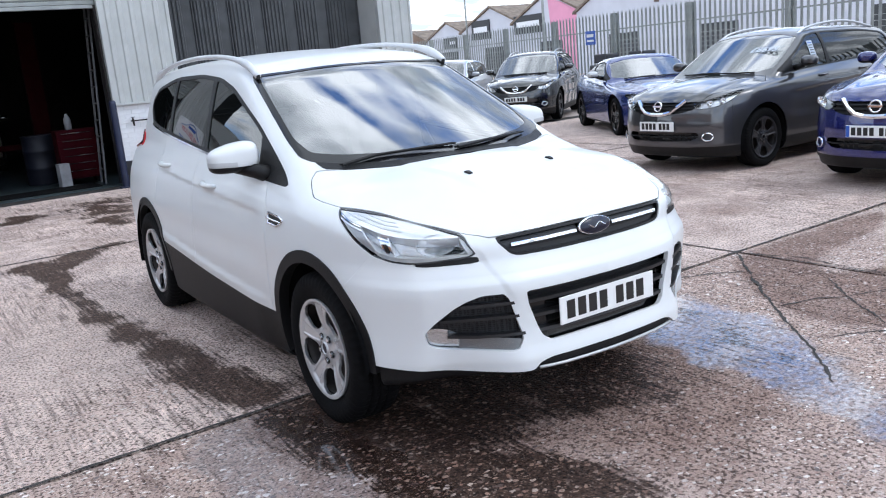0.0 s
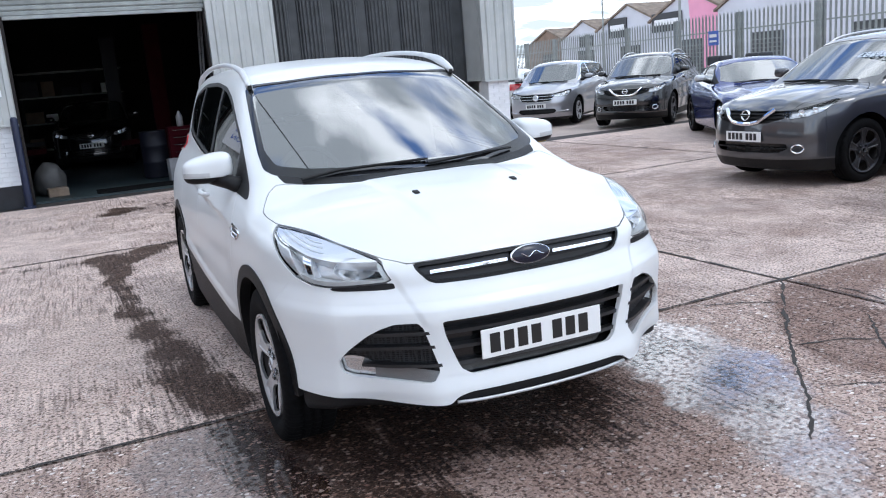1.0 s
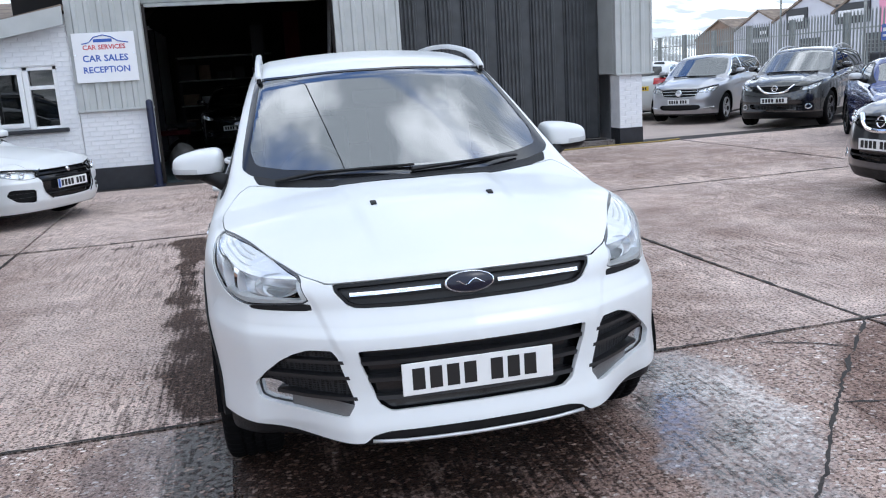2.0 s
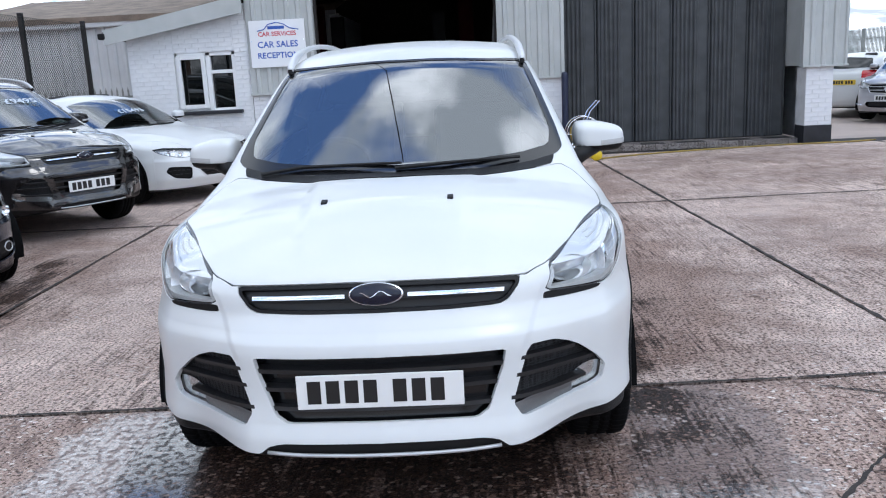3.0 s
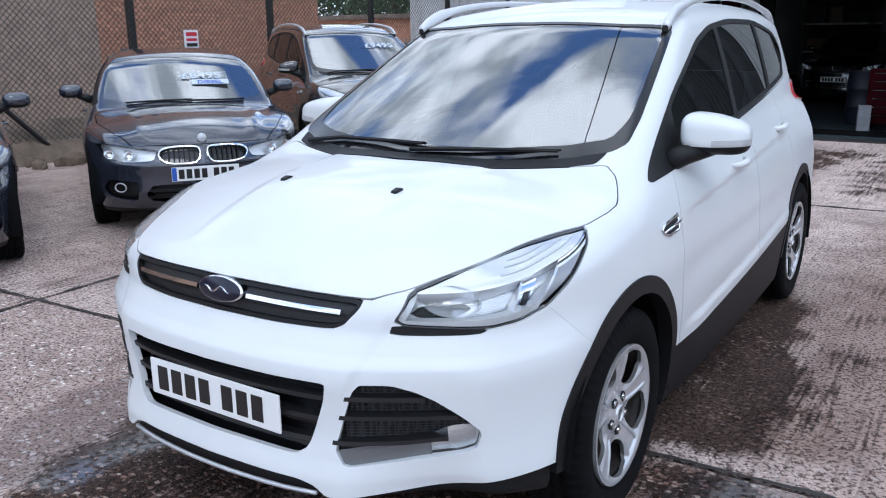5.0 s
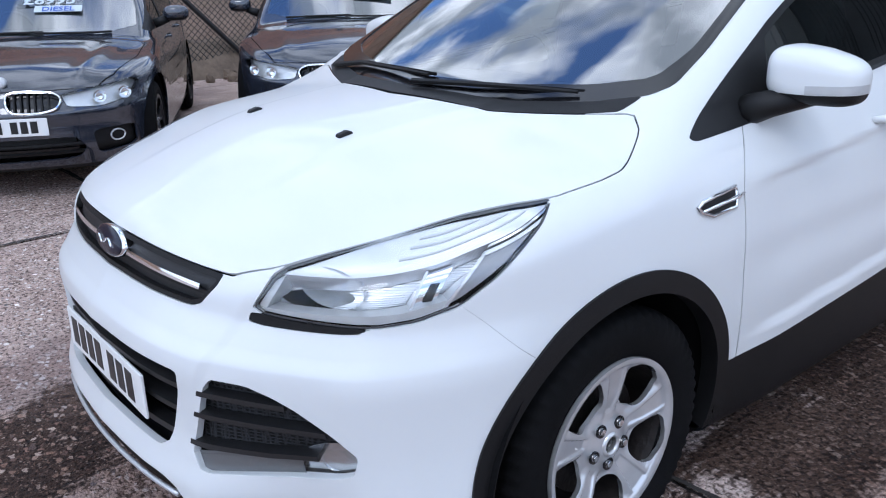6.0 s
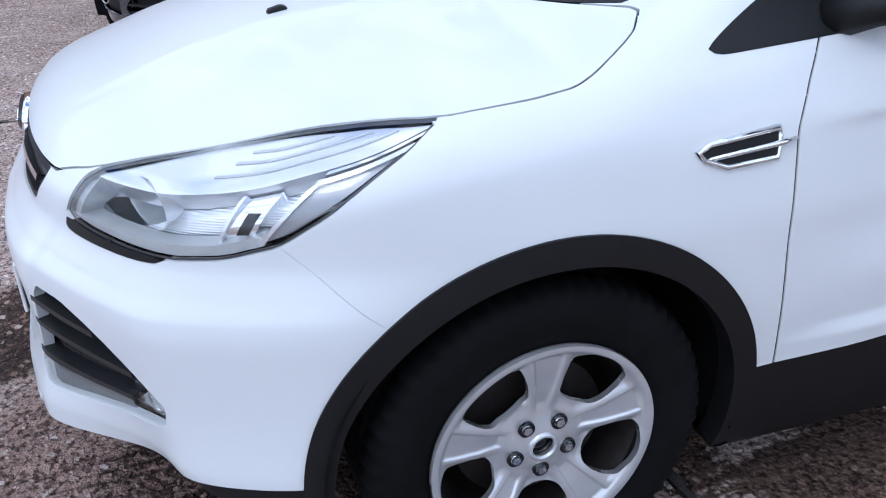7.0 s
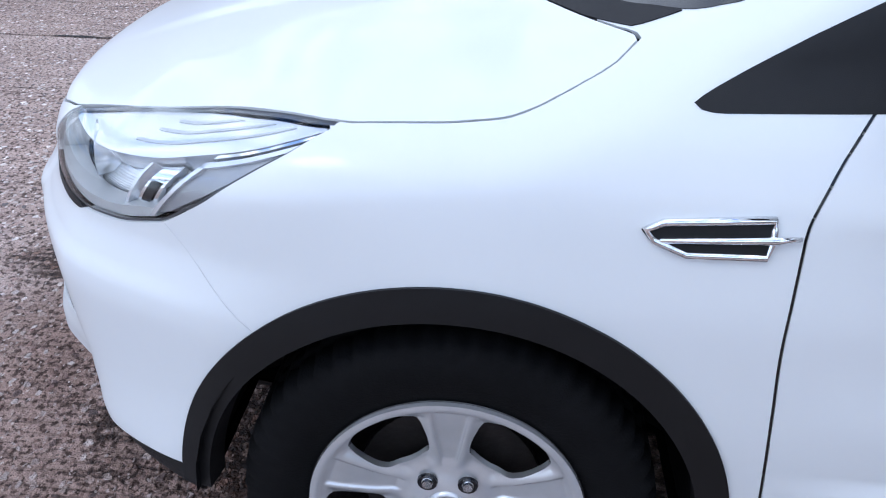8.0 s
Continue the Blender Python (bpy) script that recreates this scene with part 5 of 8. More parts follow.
def suv(paint, m, label, cell=0.016, detail=True):
    car = thing("car", label, "car", m=m)
    f = form(SUV)
    skin = clip(shell(f, (-2 * cell, -1.02, 0.14), (1.0, 3.72, 1.76), cell), lambda p: -p[:, 0])
    fine_front = clip(shell(f, (-0.02, -0.99, 0.30), (0.96, 0.02, 1.03), cell * 0.5), lambda p: -p[:, 0]) if detail else skin
    U = lambda p: p[:, 0] + p[:, 1]
    lamp, brow, hood, grille, intake, fog, screen, dlo = (inside(soft(q)) for q in (LAMP_LINE, BROW_LINE, HOOD_LINE, GRILLE_LINE, INTAKE_LINE, FOG_LINE, SCREEN_LINE, DLO_LINE))
    lampf = lambda p: np.where(p[:, 1] < 0.15, lamp(U(p), p[:, 2]), 1.0)
    browf = lambda p: np.where(p[:, 1] < 0.0, brow(U(p), p[:, 2]), 1.0)
    zf = lambda p: 0.8785 - 0.010 * (p[:, 0] / 0.45) ** 2 - p[:, 2]
    hoodf = lambda p: np.maximum(hood(p[:, 0], p[:, 1]), zf(p))
    xz = lambda g: (lambda p: np.where(p[:, 1] < -0.3, g(p[:, 0], p[:, 2]), 1.0))
    screenf = lambda p: np.where(p[:, 2] > 1.02, screen(p[:, 0], p[:, 1]), 1.0)
    dlof = lambda p: np.where(p[:, 0] > 0.4, dlo(p[:, 1], p[:, 2]), 1.0)
    arch = lambda p, r: np.where(p[:, 0] > 0.5, np.minimum(np.hypot(p[:, 1], (p[:, 2] - 0.345) * 0.99), np.hypot(p[:, 1] - 2.69, (p[:, 2] - 0.345) * 0.99)) - r, 1.0)
    seamf = lambda p: np.where(p[:, 1] < 0.2, U(p) - seam(p[:, 2]), 1.0)
    hemf = lambda p: p[:, 2] - np.where(p[:, 1] < -0.2, hem(p[:, 0]), sill_top(p[:, 1]))
    beltf = lambda p: p[:, 2] - belt(p[:, 1])
    gap = 0.0018
    def cut(*tests, base=None):
        q = skin if base is None else base
        for t in tests:
            q = clip(q, t)
        return q
    out = lambda g, w=gap: (lambda p: w - g(p))
    within = lambda g, w=gap: (lambda p: g(p) + w)
    # painted panels
    panel("bonnet", mirrored(cut(within(hoodf, 0.002))), paint, car, "smooth painted bonnet with two washer jets")
    front_ok = (within(seamf, 0.0006), out(hoodf), out(lampf, 0.0012), out(browf, 0.001), within(lambda p: p[:, 2] - 0.98))
    panel("front_bumper", mirrored(cut(*front_ok,  out(xz(grille), 0.001), out(xz(intake), 0.0), out(xz(fog), 0.0), out(hemf, 0.0), out(lambda p: arch(p, 0.448), 0.0), base=fine_front)), paint, car, "", 0.02)
    wing = cut(out(seamf, 0.0006), out(hoodf, 0.002), out(lampf, 0.0012), lambda p: p[:, 1] - door_gap(p[:, 2]) + 0.0026, out(lambda p: arch(p, 0.448), 0.0), within(beltf, 0.0), out(hemf, 0.0), lambda p: 0.55 - p[:, 0])
    low_side = (out(hemf, 0.0), within(beltf, 0.0), out(lambda p: arch(p, 0.448), 0.0), lambda p: door_gap(p[:, 2]) + 0.0026 - p[:, 1])
    door_1 = cut(*low_side, lambda p: p[:, 1] - 1.60 + gap)
    door_2 = cut(*low_side, lambda p: 1.60 + gap - p[:, 1], lambda p: p[:, 1] - 2.42 + gap)
    tail = cut(*low_side, lambda p: 2.42 + gap - p[:, 1])
    cowl_in = inside([(-0.1, 0.0), (0.30, 0.045), (0.56, 0.165), (0.655, 0.224), (0.672, 0.29), (0.64, 0.268), (0.56, 0.22), (0.30, 0.12), (-0.1, 0.08)])
    cowlf = lambda p: np.where(p[:, 2] > 1.02, cowl_in(p[:, 0], p[:, 1]), 1.0)
    upper = cut(out(beltf, 0.0), out(screenf, 0.0), out(dlof, 0.0), out(hoodf, 0.003), out(cowlf, 0.0), lambda p: 0.14 - p[:, 1])
    cowl = cut(within(cowlf, 0.0), out(screenf, 0.0))
    for side in (lambda q: q, other_side):
        panel("front_wing", side(wing), paint, car)
        panel("front_door", side(door_1), paint, car)
        panel("rear_door", side(door_2), paint, car)
    panel("rear_quarter", mirrored(tail), paint, car)
    panel("roof", mirrored(upper), paint, car)
    panel("cowl", mirrored(cowl), BLACK_PLASTIC, car, "black plastic cowl under the wipers", 0.01, 0.002)
    panel("screen_border", mirrored(cut(within(screenf, 0.0), lambda p: -(0.022 + 0.055 * (1 - ramp(0.12, 0.42, p[:, 1] - 0.22 * p[:, 0] ** 2)) + 0.012 * ramp(0.45, 0.7, p[:, 0])) - screenf(p))), GLOSS_BLACK, car, "black printed border of the windscreen", 0.004, 0.0012)
    panel("windscreen", mirrored(cut(within(screenf, 0.0))), SCREEN, car, "sloping tinted windscreen that mirrors clouds", 0.006, -0.002)
    # black strips set in the shut lines, standing for the shade in the gaps
    pieces("bonnet_gap_shade", mirrored(cut(lambda p: hoodf(p) - 0.007, lambda p: -0.007 - hoodf(p), lambda p: -0.17 - p[:, 1], lambda p: p[:, 1] - 0.22)), GLOSS_BLACK, car, "", 0.0, -0.0035)
    for side in (lambda q: q, other_side):
        panel("door_seal", side(cut(lambda p: np.abs(p[:, 1] - door_gap(p[:, 2])) - 0.009, within(beltf, 0.0), out(hemf, -0.02), lambda p: 0.55 - p[:, 0])), GLOSS_BLACK, car, "", 0.0, -0.0032)
        panel("door_seal", side(cut(lambda p: np.abs(p[:, 1] - 1.60) - 0.008, within(beltf, 0.0), out(hemf, 0.0), lambda p: 0.55 - p[:, 0])), GLOSS_BLACK, car, "", 0.0, -0.0032)
    # black trim
    panel("lower_valance", mirrored(cut(within(hemf, 0.0), lambda p: p[:, 1] + 0.2, out(lambda p: arch(p, 0.448), 0.0))), BLACK_PLASTIC, car, "", 0.01, -0.018)
    for side in (lambda q: q, other_side):
        panel("sill_trim", side(cut(within(hemf, 0.0), lambda p: -0.2 - p[:, 1], lambda p: 0.6 - p[:, 0], out(lambda p: arch(p, 0.448), 0.0), lambda p: p[:, 1] - 2.69)), BLACK_PLASTIC, car, "", 0.01)
        for wy in (0.0, 2.69):
            ring = cut(lambda p: arch(p, 0.4485), lambda p: 0.398 - np.hypot(p[:, 1] - wy, p[:, 2] - 0.345), lambda p: 0.6 - p[:, 0], lambda p: np.where(p[:, 1] < wy, 0.345, 0.24) - p[:, 2], lambda p: np.abs(p[:, 1] - wy) - 0.6)
            panel("arch_trim", side(ring), BLACK_PLASTIC, car, "", 0.05, 0.006)
    panel("rear_valance", mirrored(cut(within(hemf, 0.0), lambda p: 2.69 - p[:, 1], out(lambda p: arch(p, 0.448), 0.0))), BLACK_PLASTIC, car, "", 0.01)
    # glass and lamps
    glasses = [(0.69, 1.50, SIDE_GLASS), (1.56, 2.32, DARK_GLASS), (2.38, 3.2, DARK_GLASS)]
    trim = cut(within(dlof, 0.0))
    for side in (lambda q: q, other_side):
        frame_skin = trim
        for a, b, g in glasses:
            w = lambda p, a=a, b=b: np.maximum(dlof(p) + 0.022, np.maximum(a + (p[:, 2] - 1.1) * 0.12 - p[:, 1], p[:, 1] - b - (p[:, 2] - 1.1) * 0.12))
            frame_skin = clip(frame_skin, lambda p: -w(p))
            panel("side_window", side(cut(w)), g, car, "", 0.004, -0.004)
        panel("window_trim", side(frame_skin), BLACK_PLASTIC, car, "", 0.012, 0.001)
        panel("window_moulding", side(cut(lambda p: dlof(p) - 0.005, lambda p: -0.006 - dlof(p), lambda p: 0.72 - p[:, 1], lambda p: p[:, 2] - belt(p[:, 1]) - 0.03)), CHROME, car, "thin chrome line under the windows", 0.006, 0.004)
        panel("brow_trim", side(cut(within(browf, 0.0))), BLACK_PLASTIC, car, "", 0.01)
    # added black inner shell, stands for the darkness behind the gaps
    inner = clip(shell(lambda p: f(p) + 0.05, (-0.1, -1.0, 0.16), (1.0, 3.7, 1.2), 0.04), lambda p: p[:, 2] - np.where(p[:, 1] < 0.12, 2.0, 1.0))
    inner = clip(clip(inner, lambda p: -p[:, 0]), lambda p: -arch(p, 0.42))
    inner = clip(inner, lambda p: np.where(p[:, 1] < 0.0, 0.035 - lamp(U(p), p[:, 2]), -1.0))
    panel("inner_dark_shell", mirrored(inner), GLOSS_BLACK, car, "", 0.0)
    panel("headlining", mirrored(cut(out(beltf, 0.0), out(screenf, 0.0), out(dlof, 0.0), out(cowlf, 0.0), lambda p: 0.3 - p[:, 1])), INTERIOR, car, "", 0.0, -0.03)
    face = lambda *tests: cut(*tests, base=fine_front)
    # front openings: backing mesh, slats and lamps
    def slat(name, g, zc, half, x0, x1, mat, lift, lip, grow=0.0, side=None):
        z_at = zc if callable(zc) else (lambda x: zc + 0 * x)
        q = face(lambda p: xz(g)(p) - grow, lambda p: p[:, 2] - z_at(p[:, 0]) - half, lambda p: z_at(p[:, 0]) - p[:, 2] - half, lambda p: x0 - p[:, 0], lambda p: p[:, 0] - x1)
        pieces(name, (side or mirrored)(q), mat, car, "", lip, lift)
    panel("grille_backing", mirrored(face(lambda p: xz(grille)(p) - 0.004)), GREY_PLASTIC, car, "", 0.0, -0.022)
    panel("grille_surround", mirrored(face(lambda p: xz(grille)(p), lambda p: -0.010 - xz(grille)(p))), BLACK_PLASTIC, car, "", 0.03, -0.004)
    slat("grille_slat", grille, 0.823, 0.004, -1, 0.42, BLACK_PLASTIC, -0.012, 0.02)
    for side in (lambda q: q, other_side):
        slat("chrome_bar", grille, lambda x: 0.840 - 0.006 * (x / 0.4) ** 2, 0.0062, 0.098, 0.398, CHROME, -0.002, 0.02, 0.0, side)
    panel("intake_backing", mirrored(face(lambda p: xz(intake)(p) - 0.01)), MESH_PLASTIC, car, "", 0.0, -0.06)
    for zc in (0.612, 0.552, 0.492):
        slat("intake_slat", intake, zc, 0.0065, -1, 0.5, GREY_PLASTIC, -0.010, 0.05, 0.010)
    lens_in = inside(chaikin([(0.735, 0.522), (0.705, 0.531), (0.66, 0.521), (0.615, 0.492), (0.42, 0.474), (0.414, 0.458), (0.442, 0.430), (0.56, 0.439), (0.64, 0.447), (0.69, 0.458), (0.724, 0.474)], 1))
    for side in (lambda q: q, other_side):
        panel("fog_backing", side(face(lambda p: xz(fog)(p) - 0.012)), MESH_PLASTIC, car, "", 0.0, -0.03)
        for zc, x1 in (((0.622), 0.62), ((0.568), 0.685)):
            slat("fog_slat", fog, zc, 0.006, 0.3, x1, GREY_PLASTIC, 0.001, 0.03, 0.012, side)
        slat("fog_slat", fog, lambda x: 0.496 + 0.10 * np.clip(x - 0.57, 0, 1), 0.006, 0.3, 0.66, GREY_PLASTIC, 0.001, 0.03, 0.012, side)
        bowl = panel("fog_lamp", side(face(lambda p: xz(lens_in)(p) - 0.004, lambda p: 0.618 - p[:, 0])), FOG_SILVER, car, "clear fog lamp over a bright reflector", 0.0, -0.026)
        panel("fog_lamp_lens", side(face(lambda p: xz(lens_in)(p))), LAMP_GLASS, bowl, "", 0.006, -0.004)
        panel("fog_lamp_strip", side(face(lambda p: xz(lens_in)(p) - 0.003, lambda p: p[:, 0] - 0.622)), FOG_TRIM, bowl, "", 0.0, -0.016)
        sg = 1 if side(skin)[0][:, 0].max() > 0.5 else -1
        cup = part("fog_lamp_bulb", lathe([(0.027, 0.0), (0.025, 0.012), (0.015, 0.022), (0.006, 0.012), (0.0, 0.010)], 24, "y"), FOG_SILVER, bowl, "", True)
        cup.matrix_basis = pose(sg * 0.664, -0.656, 0.489, 0, 0, sg * 38)
        # headlamps
        bowl_mouth = lambda p: 1.0 - np.hypot((p[:, 0] - 0.622) / 0.074, (p[:, 2] - 0.850) / 0.041)
        house = panel("headlamp", side(face(lambda p: lampf(p) - 0.004, bowl_mouth)), RIBBED, car, "clear swept-back headlamp with chrome reflectors", 0.0, -0.055)
        panel("headlamp_rim", side(face(lampf, lambda p: -0.004 - lampf(p))), POCKET_GREY, house, "", 0.0, -0.004)
        panel("headlamp_lens", side(face(lambda p: lampf(p) + 0.003)), LAMP_GLASS, house, "", 0.0, -0.001)
        parting = curve([-0.25, 0.06, 0.20, 0.30, 0.40, 0.52, 0.63], [0.884, 0.887, 0.895, 0.905, 0.924, 0.951, 0.988])
        upper_lamp = lambda p: parting(U(p)) - p[:, 2]
        panel("headlamp_fin", side(face(lambda p: lampf(p) + 0.005, lambda p: upper_lamp(p) * 1.0)), REFLECTOR, house, "", 0.045, -0.008)
        for k in (0.018, 0.030, 0.040):
            pieces("headlamp_line", side(face(lambda p: lampf(p) + 0.008, lambda p: 0.16 + 2.2 * k - U(p), lambda p: upper_lamp(p) + k - 0.0013, lambda p: -upper_lamp(p) - k - 0.0013)), LAMP_GREY, house, "", 0.004, -0.0065)
        low = face(lambda p: lampf(p) + 0.005, lambda p: p[:, 2] - 0.816 - 0.018 * ramp(0.2, 0.36, U(p)), lambda p: U(p) - 0.345)
        panel("headlamp_bezel", side(low), LAMP_GREY, house, "", 0.04, -0.010)
        inner_end = face(lambda p: lampf(p) + 0.005, lambda p: U(p) + 0.150 + (0.85 - p[:, 2]) * 0.8, lambda p: -upper_lamp(p))
        panel("headlamp_end", side(inner_end), LAMP_GREY, house, "", 0.04, -0.012)
        edge_u = lambda p: U(p) - 0.345 - (p[:, 2] - 0.83) * 1.05
        panel("headlamp_side_strip", side(face(lambda p: lampf(p) + 0.010, lambda p: -edge_u(p), lambda p: 0.016 - upper_lamp(p))), SIDE_GREY, house, "", 0.04, -0.014)
        panel("headlamp_guide", side(face(lambda p: lampf(p) + 0.006, lambda p: edge_u(p) - 0.006, lambda p: -0.006 - edge_u(p), lambda p: 0.010 - upper_lamp(p))), REFLECTOR, house, "", 0.04, -0.008)
        panel("headlamp_guide", side(face(lambda p: lampf(p) + 0.006, lambda p: -0.006 - edge_u(p), lambda p: upper_lamp(p) - 0.0175, lambda p: 0.0105 - upper_lamp(p))), REFLECTOR, house, "", 0.03, -0.008)
        panel("headlamp_guide", side(face(lambda p: lampf(p) + 0.006, lambda p: -0.002 - edge_u(p), lambda p: upper_lamp(p) - 0.0055, lambda p: 0.0015 - upper_lamp(p))), CHROME, house, "", 0.012, -0.009)
        post_u = lambda p: U(p) - 0.285 - (p[:, 2] - 0.83) * 0.45
        panel("headlamp_post", side(face(lambda p: lampf(p) + 0.006, lambda p: np.abs(post_u(p)) - 0.034, lambda p: 0.003 - upper_lamp(p))), CHROME, house, "", 0.03, -0.030)
        panel("headlamp_pocket", side(face(lambda p: lampf(p) + 0.006, lambda p: np.abs(post_u(p) - 0.008) - 0.013, lambda p: np.abs(p[:, 2] - 0.852) - 0.022)), SMOKED, house, "", 0.0, -0.027)
        panel("headlamp_post", side(face(lambda p: lampf(p) + 0.006, lambda p: post_u(p) + 0.030, lambda p: -0.038 - post_u(p), lambda p: 0.002 - upper_lamp(p))), REFLECTOR, house, "", 0.03, -0.020)
        s_ = 1 if side(skin)[0][:, 0].max() > 0.5 else -1
        rr = 0.044
        b = lathe([(rr * 1.04, -0.004), (rr, 0.0), (rr * 0.96, 0.014), (rr * 0.82, 0.034), (rr * 0.58, 0.050), (rr * 0.24, 0.058), (rr * 0.2, 0.03), (rr * 0.12, 0.022), (0.0, 0.020)], 36, "y")
        ob = part("reflector", b, BOWL, house, "", True)
        ob.matrix_basis = pose(s_ * 0.622, -0.612, 0.850, 0, 0, s_ * 20) @ Matrix.Diagonal((1.75, 1, 0.95, 1))
        # wing vent
        vent_in = inside([(0.236, 0.902), (0.262, 0.915), (0.406, 0.929), (0.408, 0.912), (0.410, 0.897), (0.403, 0.870), (0.296, 0.867), (0.25, 0.886)])
        vf = lambda p: np.where((p[:, 0] > 0.6) & (p[:, 1] < 0.45), vent_in(p[:, 1], p[:, 2]), 1.0)
        fine = clip(shell(f, (0.80, 0.20, 0.84), (0.94, 0.47, 0.96), 0.005), lambda p: vf(p) - 0.05)
        vent = panel("wing_vent", side(clip(fine, vf)), BLACK_PLASTIC, car, "black mesh side vent in a chrome surround", 0.0, 0.0025)
        rim_pts = [(0.242, 0.902), (0.264, 0.912), (0.403, 0.925), (0.404, 0.912), (0.405, 0.897), (0.400, 0.874), (0.298, 0.871), (0.255, 0.888)]
        on_side = lambda y, z, d: (s_ * (float(SUV["side"](z) * SUV["taper"](y)) + d), y, z)
        part("vent_surround", tube([on_side(y, z, 0.003) for y, z in rim_pts], 0.0055, 8, None, True), CHROME, vent, "", True)
        part("vent_bar", tube([on_side(0.262, 0.889, 0.004), on_side(0.35, 0.8955, 0.006), on_side(0.41, 0.9005, 0.007), on_side(0.440, 0.903, 0.004)], [0.004, 0.005, 0.006, 0.003], 8), CHROME, vent, "", True)
        # mirror
        e = (0.921, 0.69, 1.168)
        mir = lambda p: ((np.abs((p[:, 0] - e[0]) / 0.119) ** 4.6 + np.abs((p[:, 1] - e[1]) / (0.085 - 0.02 * (p[:, 0] - e[0]) / 0.11)) ** 2.8 + np.abs((p[:, 2] - e[2] + 0.10 * (p[:, 0] - e[0])) / (0.072 - 0.12 * np.clip(p[:, 0] - e[0], 0, 1))) ** 3.6) - 1) * 0.03
        round_mirror = mir
        mir = lambda p: np.maximum(round_mirror(p), 1.098 - p[:, 2])
        ms = shell(mir, (0.77, 0.56, 1.06), (1.10, 0.82, 1.28), 0.008)
        split = lambda p: p[:, 2] - 1.130 - 0.06 * np.clip(p[:, 0] - 0.93, 0, 1)
        arm = panel("mirror", side(clip(clip(ms, lambda p: -split(p)), lambda p: p[:, 1] - 0.76)), paint, car, "door mirror with a painted cap", 0.01)
        panel("mirror_base", side(clip(ms, lambda p: split(p) + 0.002)), BLACK_PLASTIC, arm, "black plastic lower half", 0.01, -0.002)
        panel("mirror_glass", side(clip(ms, lambda p: 0.757 - p[:, 1])), CHROME, arm, "", 0.0, -0.004)
        turn = clip(clip(clip(ms, lambda p: np.abs(p[:, 2] - 1.143 - 0.06 * np.clip(p[:, 0] - 0.93, 0, 1)) - 0.011), lambda p: 0.925 - p[:, 0]), lambda p: p[:, 1] - 0.70)
        panel("indicator", side(turn), LAMP_GREY, arm, "clear indicator strip", 0.004, 0.002)
        foot = bmesh.new()
        tube([(s_ * 0.78, 0.56, 1.075), (s_ * 0.84, 0.61, 1.10), (s_ * 0.92, 0.67, 1.12)], [0.045, 0.036, 0.024], 10, foot)
        part("mirror_arm", foot, BLACK_PLASTIC, arm, "", True)
        # door handles, rails, washer jets
        for hy, hz in ((1.28, 0.985), (2.24, 1.045)):
            w0 = float(SUV["side"](hz) * SUV["taper"](hy))
            part("door_handle", tube([(s_ * (w0 - 0.005), hy - 0.09, hz - 0.003), (s_ * (w0 + 0.026), hy - 0.06, hz), (s_ * (w0 + 0.032), hy + 0.02, hz + 0.002), (s_ * (w0 + 0.024), hy + 0.09, hz + 0.004), (s_ * (w0 - 0.005), hy + 0.11, hz + 0.005)], [0.010, 0.014, 0.016, 0.014, 0.010], 8), paint, car, "", True)
        rail_path = [(0.596, 1.03, 1.545), (0.594, 1.10, 1.585), (0.588, 1.22, 1.624), (0.580, 1.42, 1.659), (0.572, 1.75, 1.685), (0.566, 2.2, 1.692), (0.556, 2.6, 1.676), (0.545, 2.95, 1.640), (0.54, 3.1, 1.61), (0.538, 3.16, 1.575)]
        rail_path = chaikin(rail_path, 1, False)
        rail = strap([(s_ * a, b, c) for a, b, c in rail_path], 0.017, [0.0145 + 0.012 * math.exp(-((b - 1.16) / 0.12) ** 2) + 0.010 * math.exp(-((b - 3.05) / 0.12) ** 2) for a, b, c in rail_path])
        rail_ob = part("roof_rail", rail, RAIL_SILVER, car, "satin silver roof rail", True)
        part("rail_foot", box(s_ * 0.594 - 0.012, 1.025, 1.525, s_ * 0.594 + 0.012, 1.085, 1.556, 0.006), BLACK_PLASTIC, rail_ob)
        part("washer_jet", prism([(-0.335, 1.045), (-0.290, 1.05), (-0.292, 1.064), (-0.305, 1.067), (-0.33, 1.060)], 0, s_ * 0.231 - 0.011, s_ * 0.231 + 0.011, None, 0.003), BLACK_PLASTIC, car)
        # well behind the wheel
        for wy in (0.0, 2.69):
            b = lathe([(0.418, 0.885), (0.418, 0.56), (0.36, 0.52), (0.05, 0.52)], 40, "x")
            bmesh.ops.delete(b, geom=[v for v in b.verts if v.co.z < (0.0 if v.co.y < 0 else -0.10)], context="VERTS")
            for v in b.verts:
                v.co = Vector((s_ * v.co.x, v.co.y + wy, v.co.z + 0.345))
            part("wheel_well", b, WELL_BLACK, car, "", True)
    # badge, plate, wipers
    badge = part("badge", lathe([(0.0, -0.012), (0.070, -0.010), (0.080, -0.004), (0.088, -0.006), (0.092, 0.0), (0.09, 0.02)], 48, "y"), CHROME, car, "oval badge with a chrome rim", True)
    badge.matrix_basis = pose(0, -0.832, 0.843, -12) @ Matrix.Diagonal((0.95, 1, 0.40, 1))
    disc = part("badge_field", lathe([(0.0, -0.0150), (0.072, -0.0138), (0.0845, -0.0075)], 48, "y"), NAVY_BADGE, badge, "dark navy field", True)
    stroke = bmesh.new()
    tube([(x, -0.0155, 0.020 * math.sin(x * 95) + 0.12 * x) for x in np.linspace(-0.052, 0.052, 25)], 0.0034, 6, stroke)
    part("badge_stroke", stroke, CHROME, badge)
    plate = number_plate(car, pose(0, -0.8925, 0.551))
